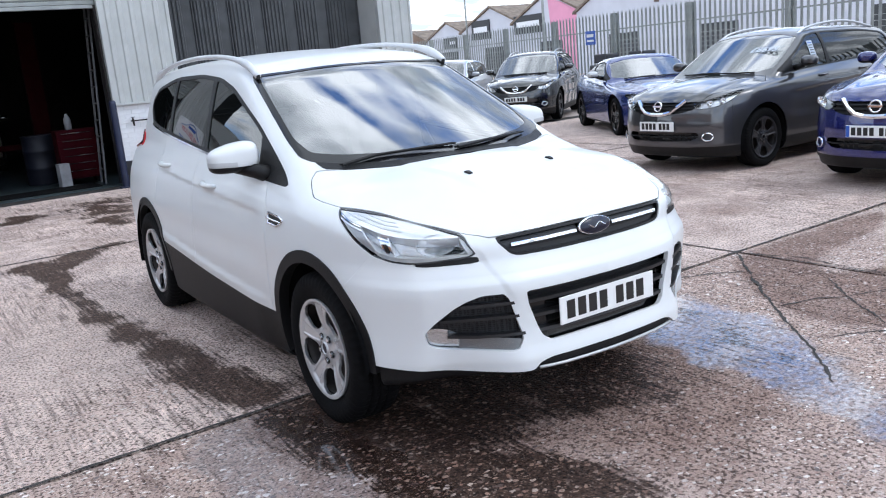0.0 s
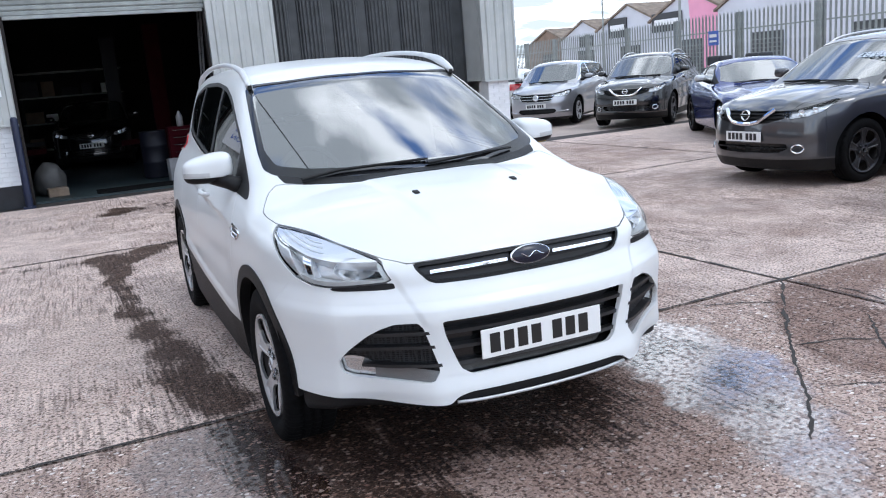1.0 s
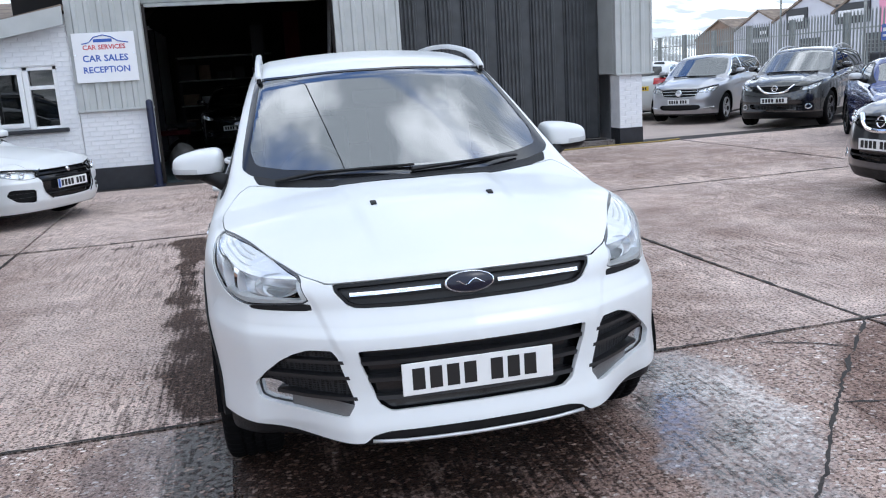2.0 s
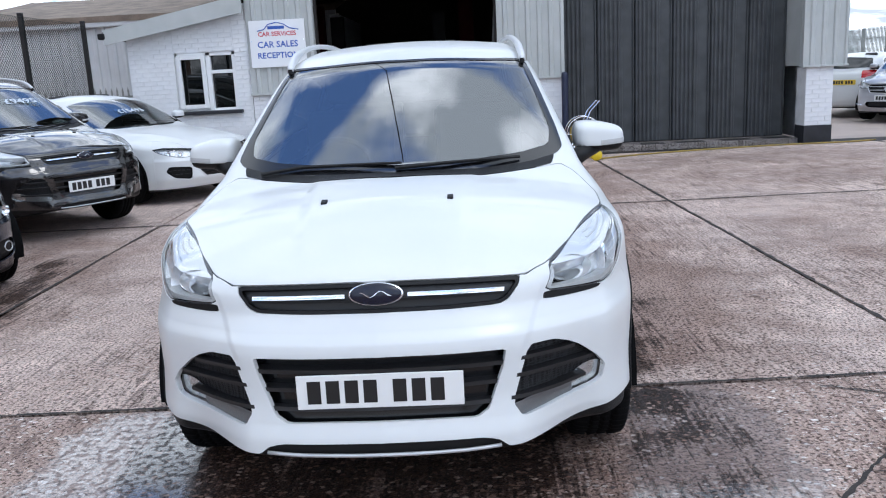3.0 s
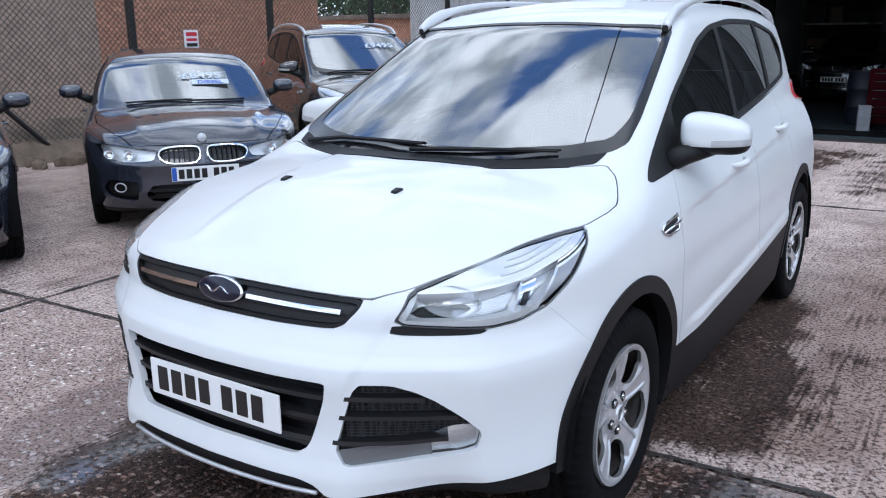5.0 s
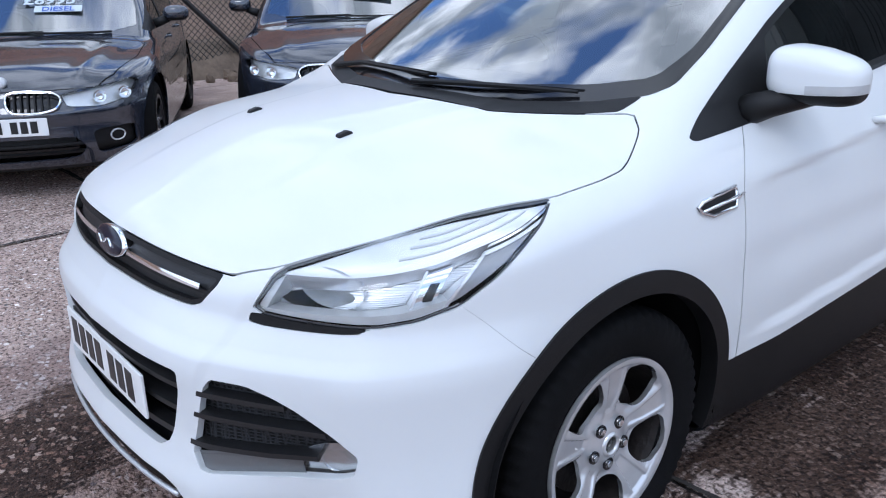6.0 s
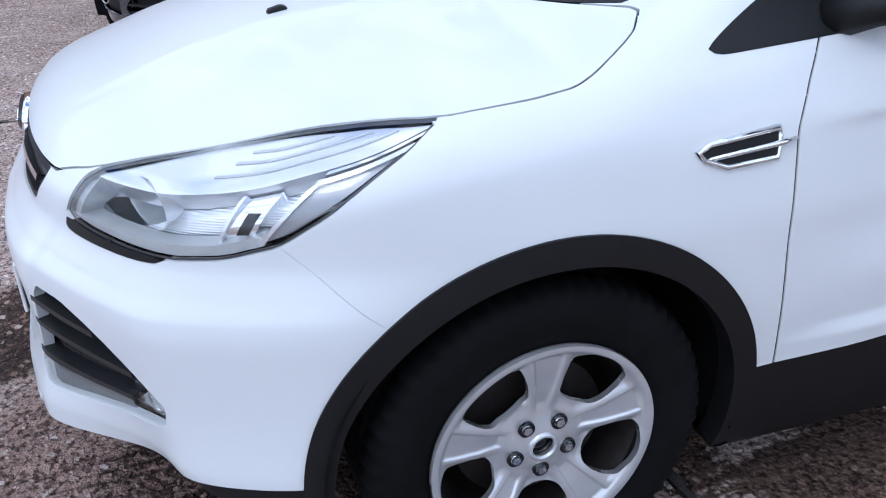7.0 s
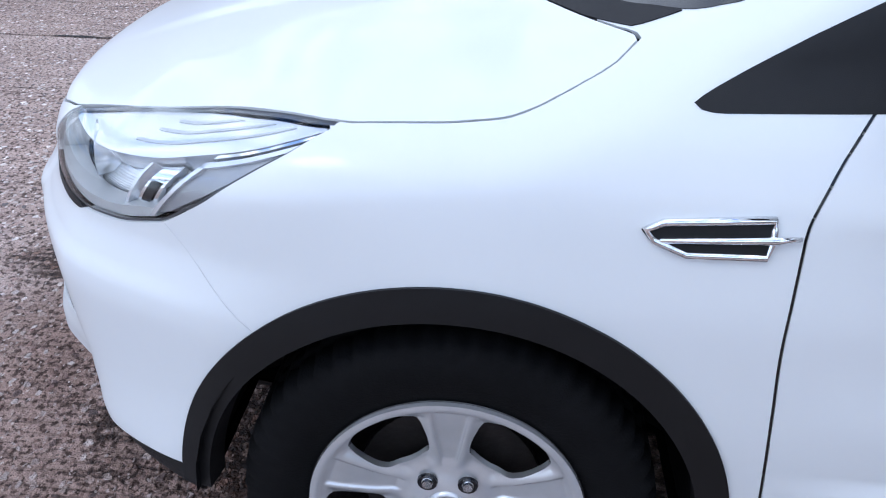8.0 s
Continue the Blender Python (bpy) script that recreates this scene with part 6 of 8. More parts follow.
    for pts in ([(-0.58, 0.205, 1.105), (-0.40, 0.20, 1.128), (-0.1, 0.155, 1.134), (0.02, 0.145, 1.134)], [(0.0, 0.10, 1.118), (0.2, 0.135, 1.127), (0.36, 0.175, 1.130), (0.52, 0.235, 1.128)]):
        b = bmesh.new()
        tube([Vector(q) + Vector((0, -0.015, 0.008)) for q in pts], [0.009, 0.008, 0.007, 0.005], 6, b)
        arm_ob = part("wiper", b, BLACK_PLASTIC, car, "black wiper resting at the foot of the glass")
        b = bmesh.new()
        tube([Vector(q) + Vector((0.0, 0.012, 0.006)) for q in pts], 0.006, 6, b)
        part("wiper_blade", b, RUBBER, arm_ob)
    for zc, w in ((0.345, 0.008),):
        strip = bmesh.new()
        tube([(x, -0.921 + 0.26 * x * x, 0.348 + 0.05 * max(0, abs(x) - 0.28)) for x in np.linspace(-0.37, 0.37, 15)], 0.0065, 8, strip)
        part("splitter", strip, SILVER, car, "satin silver splitter strip", True)
    # tail lamps
    red_in = inside([(3.14, 1.13), (3.2, 1.22), (3.4, 1.24), (3.7, 1.2), (3.7, 1.09), (3.3, 1.11)])
    for side in (lambda q: q, other_side):
        panel("tail_lamp", side(cut(lambda p: np.where(p[:, 0] > 0.45, red_in(p[:, 1], p[:, 2]), 1.0))), RED_LENS, car, "", 0.01, 0.012)
    cabin(car)
    for sx in (1, -1):
        for wy in (0.0, 2.69):
            alloy_wheel(car, pose(sx * 0.772, wy, 0.345, 0, 0, 0 if sx > 0 else 180), 0.345, 0.115, 0.222, ALLOY, 5, NAVY_BADGE if sx < 0 else GLOSS_BLACK)
    return car


# ---- the other parked cars ----
def body_spec(fo=0.88, wb=2.65, ro=0.85, half=0.89, nose=0.86, cowl=(0.15, 1.06), slope=1.75, roof=1.58, roof_y=1.5, belt=1.08, tail=1.2, back=0.45, fast=0.0, lean=0.0):
    end = wb + ro
    k = half / 0.905
    deck = belt + 0.02
    return dict(
        hood=curve([-fo - 0.1, -fo + 0.02, -fo + 0.10, -fo + 0.30, cowl[0], cowl[0] + 0.5, end - 0.7, end], [nose - 0.14, nose - 0.05, nose, nose + (cowl[1] - nose) * 0.5, cowl[1], belt, deck + 0.04, deck]),
        drop=curve([-fo, -fo + 0.4, 0.0, 0.5], [0.20, 0.17, 0.13, 0.10]),
        crease=lambda x, y: 0.012 * np.exp(-((x - 0.42 - 0.12 * (y + fo)) / 0.06) ** 2) * ramp(-fo, -fo + 0.3, y) * (1 - ramp(0.0, 0.4, y)),
        side=curve([0.15, 0.25, 0.43, 0.6, 0.70, belt - 0.20, belt - 0.12, belt, belt + 0.1], [0.85 * k, 0.875 * k, 0.893 * k, 0.905 * k, 0.905 * k, 0.895 * k, 0.875 * k, 0.815 * k, 0.76 * k]),
        taper=curve([-fo, -0.3, 0.2, 1.5, 2.4, end], [0.95, 0.985, 0.998, 1.0, 0.985, 0.90]),
        flare=lambda y, z: -0.012 * ramp(0.4, 0.7, y) * (1 - ramp(wb - 0.6, wb - 0.3, y)) * ramp(0.5, 0.62, z) * (1 - ramp(-0.02, 0.02, z - 0.80 - 0.05 * y)),
        plan=curve([0.0, 0.2 * k, 0.4 * k, 0.52 * k, 0.63 * k, 0.73 * k, 0.815 * k, 0.87 * k, 0.91 * k, 0.95 * k], [0.0, 0.012, 0.050, 0.10, 0.165, 0.26, 0.42, 0.57, 0.77, 1.2]),
        front=curve([0.15, 0.25, 0.34, 0.47, 0.55, nose - 0.12, nose - 0.02, nose + 0.1], [-fo + 0.10, -fo + 0.04, -fo, -fo + 0.005, -fo, -fo + 0.03 + lean * 0.4, -fo + 0.07 + lean, -fo + 0.16 + lean]),
        tuck=lambda x, z: 0.0 * x,
        rear=curve([0.2, 0.4, 0.7, 0.95, 1.15, 1.4], [end - 0.12, end - 0.02, end, end - 0.03, end - 0.06, end - 0.15]),
        floor=curve([-fo, -0.5, 0.0, wb, end], [0.20, 0.17, 0.16, 0.17, 0.26]),
        half=half, shoulder=0.06, sill=belt - 0.12,
        screen=(cowl[0] + 0.02, cowl[1] - 0.01, slope, 0.26),
        roof=curve([roof_y - 0.9, roof_y - 0.4, roof_y, min(roof_y + 0.6, end - back - 0.5), end - back - 0.3, end - back + 0.2, end], [roof - 0.14, roof - 0.03, roof, roof - 0.01 - fast * 0.2, roof - 0.06 - fast * 0.6, roof - 0.13 - fast, roof - 0.3 - fast]),
        crown=0.12,
        tumble=curve([belt - 0.1, belt, belt + (roof - belt) * 0.5, roof - 0.08, roof + 0.1], [0.90 * half, 0.885 * half, 0.80 * half, 0.69 * half, 0.55 * half]),
        cabin=curve([0.0, 0.5, 1.5, 2.5, end], [0.99, 1.0, 1.0, 0.97, 0.88]),
        rear_screen=curve([belt - 0.1, belt + 0.1, roof - 0.1, roof + 0.1], [end - 0.02, end - back * 0.35, end - back, end - back - 0.2]),
        fo=fo, wb=wb, end=end, nose=nose, belt=belt, top=roof, cowl=cowl, slope=slope)


def parked_car(paint, m, label, spec, look_, cell=0.03, wheel=(0.335, 0.105, 0.225), wheel_mat=None, rails=False, group="parked cars", plate_mat=None, rear_view=False, thin=False):
    """A car in panels: bonnet, bumper, body, glass, lamps, grille, plate, mirrors and wheels. look_ holds the outlines of its face."""
    car = thing("car", label, "car", group, m)
    f, fo, wb, end, nose, belt_, top, (cy, cz) = form(spec), spec["fo"], spec["wb"], spec["end"], spec["nose"], spec["belt"], spec["top"], spec["cowl"]
    half, slope = spec["half"], spec["slope"]
    skin = clip(shell(f, (-2 * cell, -fo - 0.12, 0.10), (half + 0.1, end + 0.12, top + 0.1), cell), lambda p: -p[:, 0])
    front = clip(shell(f, (-0.04, -fo - 0.06, 0.14), (half + 0.06, 0.1, nose + 0.16), max(0.014, cell * 0.6)), lambda p: -p[:, 0])
    S = lambda p: p[:, 0] + p[:, 1] + fo
    R = wheel[0]
    arch = lambda p, r: np.where(p[:, 0] > 0.45, np.minimum(np.hypot(p[:, 1], p[:, 2] - R), np.hypot(p[:, 1] - wb, p[:, 2] - R)) - r, 1.0)
    lamp_in = inside(soft(look_["lamp"]))
    lamp = lambda p: np.where(p[:, 1] < 0.2, lamp_in(S(p), p[:, 2]), 1.0)
    fo_y = -fo + 0.5
    faces = [(n, inside(soft(q)), mt_, d) for n, q, mt_, d in look_["openings"]]
    opening = lambda g: (lambda p: np.where(p[:, 1] < fo_y, g(p[:, 0], p[:, 2]), 1.0))
    hood_in = inside([(-0.1, -fo - 0.3), (0.45, -fo - 0.3), (0.50, -fo + 0.12), (0.64, -0.45), (half - 0.13, -0.05), (half - 0.12, cy - 0.02), (half - 0.22, cy + 0.12), (0.4, cy + 0.02), (-0.1, cy - 0.06)])
    hoodf = lambda p: np.maximum(hood_in(p[:, 0], p[:, 1]), nose - 0.035 - p[:, 2])
    zt = lambda y: cz + (y - cy) / slope
    sx = lambda z: float(spec["tumble"](z))
    yt = cy + 0.03 + (top - 0.055 - cz) * slope
    screen_in = inside([(-0.1, cy + 0.02), (0.45, cy + 0.10), (half - 0.20, cy + 0.26), (sx(zt(cy + 0.45)) - 0.045, cy + 0.45), (sx(top - 0.12) - 0.03, yt - 0.02), (0.4, yt - 0.0), (-0.1, yt - 0.03)])
    screenf = lambda p: np.where(p[:, 2] > cz - 0.03, screen_in(p[:, 0], p[:, 1]), 1.0)
    y_end = look_.get("glass_end", end - 0.62)
    dlo_in = inside(soft([(cy + 0.16, belt_ - 0.035), (1.5, belt_ + 0.01), (y_end, belt_ + 0.06), (y_end + 0.12, belt_ + 0.15), (y_end - 0.05, top - 0.16 - look_.get("fall", 0.0)), (y_end - 0.6, top - 0.10 - look_.get("fall", 0.0) * 0.5), (yt + 0.35, top - 0.085), (yt + 0.08, top - 0.12), (cy + 0.62, cz + 0.40 / slope)]))
    dlof = lambda p: np.where(p[:, 0] > 0.4, dlo_in(p[:, 1], p[:, 2]), 1.0)
    hem = lambda p: look_.get("hem", 0.27) - p[:, 2]
    def cut(base, *tests):
        for t in tests:
            base = clip(base, t)
        return base
    both = (lambda q: q, other_side)
    def outs(p):
        d = np.minimum(lamp(p), 1.0)
        for _, g, _, _ in faces:
            d = np.minimum(d, opening(g)(p))
        return -d
    at_front = lambda p: p[:, 0] + p[:, 1] - (-0.30 + half - 0.30) 
    panel("bonnet", mirrored(cut(skin, lambda p: hoodf(p) + 0.003, lambda p: 0.002 - lamp(p))), paint, car)
    panel("front_bumper", mirrored(cut(front, lambda p: at_front(p), lambda p: 0.003 - hoodf(p), outs, hem, lambda p: 0.001 - arch(p, R + 0.06), lambda p: p[:, 2] - nose - 0.12)), paint, car)
    panel("body", mirrored(cut(skin, lambda p: np.where(p[:, 1] < 0.3, 0.003 - at_front(p), -1.0), lambda p: 0.003 - hoodf(p), lambda p: -lamp(p), hem, lambda p: 0.001 - arch(p, R + 0.06), lambda p: -screenf(p), lambda p: -dlof(p))), paint, car)
    panel("lower_trim", mirrored(cut(skin, lambda p: -hem(p), lambda p: 0.001 - arch(p, R + 0.06))), BLACK_PLASTIC, car)
    panel("windscreen", mirrored(cut(skin, screenf)), SCREEN, car, "", 0.006, -0.003)
    glass_mat = look_.get("glass", DARK_GLASS)
    for side in both:
        trim = cut(skin, dlof)
        mid = look_.get("pillar", 1.38)
        for k, (a, b) in enumerate(((cy + 0.5, mid - 0.03), (mid + 0.03, y_end + 0.2))):
            w = lambda p, a=a, b=b: np.maximum(dlof(p) + 0.018, np.maximum(a - p[:, 1], p[:, 1] - b))
            trim = clip(trim, lambda p: -w(p))
            panel("side_window", side(cut(skin, w)), glass_mat if k else SIDE_GLASS, car, "", 0.004, -0.004)
        panel("window_trim", side(trim), look_.get("trim", BLACK_PLASTIC), car, "", 0.01, 0.002)
        house = panel("headlamp", side(cut(front, lambda p: lamp(p) - 0.006)), look_.get("house", RIBBED), car, "", 0.0, -0.045)
        panel("lamp_lens", side(cut(front, lamp)), LAMP_GLASS, house, "", 0.008, -0.002)
        panel("lamp_rim", side(cut(front, lamp, lambda p: -0.007 - lamp(p))), GLOSS_BLACK, house, "", 0.02, -0.003)
        s_ = 1 if side(skin)[0][:, 0].max() > 0.5 else -1
        for rx, rz in look_["bulbs"]:
            hit_y = min((float(q[1]) for q in front[0] if abs(q[0] - rx) < 0.03 and abs(q[2] - rz) < 0.03), default=-fo + 0.2)
            ob = part("reflector", lathe([(look_.get("bulb", 0.036), 0.0), (0.032, 0.018), (0.02, 0.03), (0.0, 0.032)], 20, "y"), CHROME, house, "", True)
            ob.matrix_basis = pose(s_ * rx, hit_y + 0.018, rz, 0, 0, s_ * 20)
        mz = belt_ + 0.03
        e = (half + 0.075, cy + 0.55, mz + 0.06)
        mirf = lambda p: ((np.abs((p[:, 0] - e[0]) / 0.10) ** 3 + np.abs((p[:, 1] - e[1]) / 0.075) ** 2.3 + np.abs((p[:, 2] - e[2]) / 0.062) ** 2.6) - 1) * 0.04
        ms = shell(mirf, (e[0] - 0.13, e[1] - 0.1, e[2] - 0.09), (e[0] + 0.13, e[1] + 0.1, e[2] + 0.09), 0.018)
        cap = panel("mirror", side(clip(ms, lambda p: e[2] - 0.035 - p[:, 2])), look_.get("mirror", paint), car, "", 0.006)
        panel("mirror_base", side(clip(ms, lambda p: p[:, 2] - e[2] + 0.035)), BLACK_PLASTIC, cap, "", 0.006)
        part("mirror_arm", tube([(s_ * (half - 0.10), e[1] - 0.02, mz - 0.02), (s_ * (half + 0.02), e[1], mz + 0.02)], [0.04, 0.028], 8), BLACK_PLASTIC, cap, "", True)
        for hy in look_.get("handles", (1.15, 2.05)):
            hz = belt_ - 0.13 + 0.02 * hy
            w0 = float(spec["side"](hz) * spec["taper"](hy))
            part("door_handle", tube([(s_ * (w0 - 0.01), hy - 0.09, hz), (s_ * (w0 + 0.024), hy - 0.06, hz), (s_ * (w0 + 0.024), hy + 0.07, hz), (s_ * (w0 - 0.01), hy + 0.1, hz)], 0.012, 6), look_.get("handle", paint), car, "", True)
        if rails:
            w1 = sx(top - 0.06) - 0.04
            part("roof_rail", tube(chaikin([(s_ * w1, yt + 0.05, top - 0.11), (s_ * w1, yt + 0.25, top - 0.015), (s_ * w1, yt + 0.9, top + 0.03), (s_ * w1 * 0.98, end - 1.2, top + 0.0), (s_ * w1 * 0.97, end - 0.75, top - 0.09)], 2, False), 0.016, 8), SILVER, car, "", True)
    for n, g, mt_, d in faces:
        ways = (mirrored,) if n in ("grille", "lower_intake") and not look_.get("twin") or n == "lower_intake" else both
        for way in ways:
            panel(n, way(cut(front, lambda p: opening(g)(p) - 0.006)), mt_, car, "", 0.0, -d)
            for zc in look_.get("slats", {}).get(n, ()):
                pieces("slat", way(cut(front, lambda p: opening(g)(p), lambda p: p[:, 2] - zc - 0.007, lambda p: zc - p[:, 2] - 0.007)), look_.get("slat_mat", BLACK_PLASTIC), car, "", 0.02, -0.004)
            for xc in look_.get("ribs", ()) if n == "grille" else ():
                pieces("rib", way(cut(front, lambda p: opening(g)(p), lambda p: p[:, 0] - xc - 0.005, lambda p: xc - p[:, 0] - 0.005)), BLACK_PLASTIC, car, "", 0.02, -0.006)
    face_y = lambda x, z: min((float(q[1]) for q in front[0] if abs(abs(q[0]) - abs(x)) < 0.03 and abs(q[2] - z) < 0.025), default=-fo)
    for pts, r, mt_, *ring in look_["strips"]:
        pts = chaikin(pts, 2) if ring else pts
        for sx_ in ((1, -1) if min(q[0] for q in pts) >= 0 else (1,)):
            part("chrome_strip", tube([(sx_ * x, face_y(x, z) - 0.004, z) for x, z in pts], r, 6, None, bool(ring)), mt_, car)
    bx, bz, br = look_["badge"]
    profile = [(br * 0.74, -0.002), (br * 0.78, -0.012), (br * 0.96, -0.012), (br, -0.004), (br, 0.01)] if look_.get("ring") else [(0.0, -0.012), (br * 0.7, -0.011), (br, -0.006), (br, 0.01)]
    disc = part("badge", lathe(profile, 28, "y"), look_.get("badge_mat", CHROME), car, "", True)
    disc.matrix_basis = pose(bx, face_y(bx, bz) - 0.004, bz, -8)
    if look_.get("ring"):
        part("badge_bar", box(-br * 1.12, -0.014, -0.011, br * 1.12, -0.002, 0.011, 0.002), CHROME, disc)
    if look_["plate"]:
        number_plate(car, pose(0, min(face_y(0.0, look_["plate"]), face_y(0.25, look_["plate"])) - 0.006, look_["plate"]), plate_mat, (4, 3), look_.get("field", False))
    if rear_view:
        number_plate(car, pose(0, end + 0.012, 0.80, 0, 0, 180), PLATE_YELLOW)
        red = inside([(end - 0.35, belt_ - 0.08), (end - 0.3, belt_ + 0.06), (end + 0.1, belt_ + 0.04), (end + 0.1, belt_ - 0.12)])
        for side in both:
            panel("tail_lamp", side(cut(skin, lambda p: np.where(p[:, 0] > 0.35, red(p[:, 1], p[:, 2]), 1.0))), RED_LENS, car, "", 0.01, 0.01)
        panel("rear_screen", mirrored(cut(skin, lambda p: np.where(p[:, 1] > wb, inside([(-0.1, belt_ + 0.10), (0.55, belt_ + 0.12), (0.50, top - 0.14), (-0.1, top - 0.10)])(p[:, 0], p[:, 2]), 1.0))), DARK_GLASS, car, "", 0.0, 0.008)
    for pts in (((-0.52, 0.09), (-0.2, 0.07), (0.05, 0.05)), ((0.0, 0.02), (0.3, 0.05), (0.52, 0.10))):
        part("wiper", tube([(x, cy + d + 0.02, cz + 0.022 - 0.05 * abs(x) + d * 0.25) for x, d in pts], 0.009, 6), BLACK_PLASTIC, car)
    # added black shell inside the skin, stands for the dark behind openings
    inner = clip(clip(shell(lambda p: f(p) + 0.06, (-0.1, -fo, 0.12), (half + 0.1, end, belt_ + 0.1), 0.06), lambda p: -p[:, 0]), lambda p: p[:, 2] - np.where(p[:, 1] < cy, 2.0, belt_ - 0.12))
    panel("inner_dark_shell", mirrored(clip(inner, lambda p: -arch(p, R + 0.05))), GLOSS_BLACK, car, "", 0.0)
    panel("headlining", mirrored(cut(skin, lambda p: belt_ - p[:, 2], lambda p: -screenf(p), lambda p: -dlof(p), lambda p: cy + 0.2 - p[:, 1])), INTERIOR, car, "", 0.0, -0.03)
    cabin(car, cy - 0.05, 0.36, belt_ - 0.03, belt_ + 0.24)
    for sx_ in (1, -1):
        for wy in (0.0, wb):
            alloy_wheel(car, pose(sx_ * (half - wheel[1] - 0.03), wy, R, 0, 0, 0 if sx_ > 0 else 180), *wheel, wheel_mat or SILVER, 5, GLOSS_BLACK, thin)
            b = lathe([(R + 0.055, half - 0.03), (R + 0.055, half - 0.30), (0.05, half - 0.32)], 24, "x")
            bmesh.ops.delete(b, geom=[v for v in b.verts if v.co.z < -0.18], context="VERTS")
            for v in b.verts:
                v.co = Vector((sx_ * v.co.x, v.co.y + wy, v.co.z + R))
            part("wheel_well", b, WELL_BLACK, car, "", True)
    return car


def price_card(car_m, spec, x, y, text, sub):
    """Price figures stuck to a windscreen."""
    y0, z0, slope, bow = spec["screen"]
    z = z0 + (y - y0 - bow * x * x) / slope
    lean = math.degrees(math.atan(slope))
    card = part("price_card", box(-0.24, -0.002, -0.06, 0.24, 0.0, 0.07), LAMP_GLASS, None)
    card.matrix_basis = car_m @ pose(x, y, z, -lean) @ pose(0, -0.008, 0)
    tagged(card, "clear price sticker with pale figures on a windscreen", "price sticker", "price stickers")
    lettering(text, 0.15, CARD, card, pose(0, -0.004, -0.05, 90))
    if sub:
        strip = part("card_strip", box(-0.10, -0.002, -0.155, 0.24, 0.0, -0.07), CARD, card)
        lettering(sub, 0.08, BLUE_INK, strip, pose(0.07, -0.004, -0.145, 90))
    return card


CARD = material("white_card", (0.50, 0.56, 0.62), 0.5)
METAL_GREY = material("grey_metallic_paint", (0.055, 0.055, 0.060), 0.3, 0.55, vary=0.05, size=3, coat=1)
METAL_BLUE = material("deep_blue_metallic_paint", (0.010, 0.014, 0.12), 0.22, 0.3, vary=0.05, size=3, coat=1)
TT_BLUE = material("blue_metallic_paint", (0.012, 0.030, 0.16), 0.22, 0.3, vary=0.05, size=3, coat=1)
METAL_BLACK = material("black_metallic_paint", (0.006, 0.0065, 0.008), 0.2, 0.1, vary=0.05, size=3, coat=1)
METAL_DARK = material("dark_slate_metallic_paint", (0.028, 0.034, 0.050), 0.2, 0.4, vary=0.05, size=3, coat=1)
BROWN_GREY = material("dark_brown_grey_metallic_paint", (0.018, 0.016, 0.016), 0.2, 0.3, vary=0.05, size=3, coat=1)
METAL_SILVER = material("silver_metallic_paint", (0.42, 0.42, 0.44), 0.28, 0.7, vary=0.05, size=3, coat=1)
for _m in (METAL_GREY, METAL_BLUE, TT_BLUE, METAL_BLACK, METAL_DARK, BROWN_GREY, METAL_SILVER):
    _m.node_tree.nodes["Principled BSDF"].inputs["Coat IOR"].default_value = 1.65
DARK_ALLOY = material("dark_alloy", (0.08, 0.08, 0.085), 0.3, 0.8, vary=0.1)

CROSSOVER = dict(lamp=[(0.55, 0.79), (0.66, 0.735), (0.90, 0.755), (1.12, 0.80), (1.40, 0.925), (1.30, 0.925), (0.95, 0.865), (0.60, 0.815)],
                 openings=[("grille", [(-0.1, 0.845), (0.46, 0.835), (0.52, 0.80), (0.47, 0.745), (0.30, 0.70), (-0.1, 0.69)], BLACK_PLASTIC, 0.03), ("lower_intake", [(-0.1, 0.485), (0.50, 0.485), (0.53, 0.43), (0.44, 0.385), (-0.1, 0.375)], BLACK_PLASTIC, 0.06)],
                 slats={"grille": (0.80, 0.76, 0.72), "lower_intake": (0.43,)},
                 strips=[([(0.36, 0.845), (0.27, 0.77), (0.19, 0.715), (0.10, 0.695), (0.0, 0.69)], 0.023, CHROME), ([(0.62 + 0.052 * math.cos(a), 0.425 + 0.045 * math.sin(a)) for a in np.linspace(0, 6.283, 15)], 0.008, CHROME)],
                 badge=(0, 0.785, 0.062), ring=True, bulbs=[(0.62, 0.80), (0.72, 0.825)], plate=0.555, hem=0.31)
KIDNEY = [(0.024, 0.655), (0.045, 0.697), (0.27, 0.694), (0.335, 0.665), (0.345, 0.625), (0.30, 0.572), (0.09, 0.562), (0.035, 0.595)]
SALOON = dict(lamp=[(0.425, 0.672), (0.44, 0.588), (0.70, 0.575), (1.05, 0.61), (1.25, 0.70), (1.1, 0.728), (0.75, 0.70)],
              openings=[("grille", KIDNEY, GLOSS_BLACK, 0.035), ("lower_intake", [(-0.1, 0.405), (0.40, 0.405), (0.46, 0.33), (0.40, 0.26), (-0.1, 0.25)], BLACK_PLASTIC, 0.06), ("side_intake", [(0.50, 0.43), (0.72, 0.44), (0.77, 0.37), (0.72, 0.30), (0.52, 0.27)], BLACK_PLASTIC, 0.03)],
              slats={"lower_intake": (0.36, 0.30)},
              strips=[(KIDNEY, 0.009, CHROME, True), ([(0.64 + 0.04 * math.cos(a), 0.385 + 0.035 * math.sin(a)) for a in np.linspace(0, 6.283, 13)], 0.005, SILVER)],
              badge=(0, 0.752, 0.036), badge_mat=SILVER, bulbs=[(0.56, 0.637), (0.70, 0.643)], bulb=0.040, twin=True, ribs=(0.07, 0.11, 0.15, 0.19, 0.23, 0.27), plate=0.485, field=True, hem=0.21)


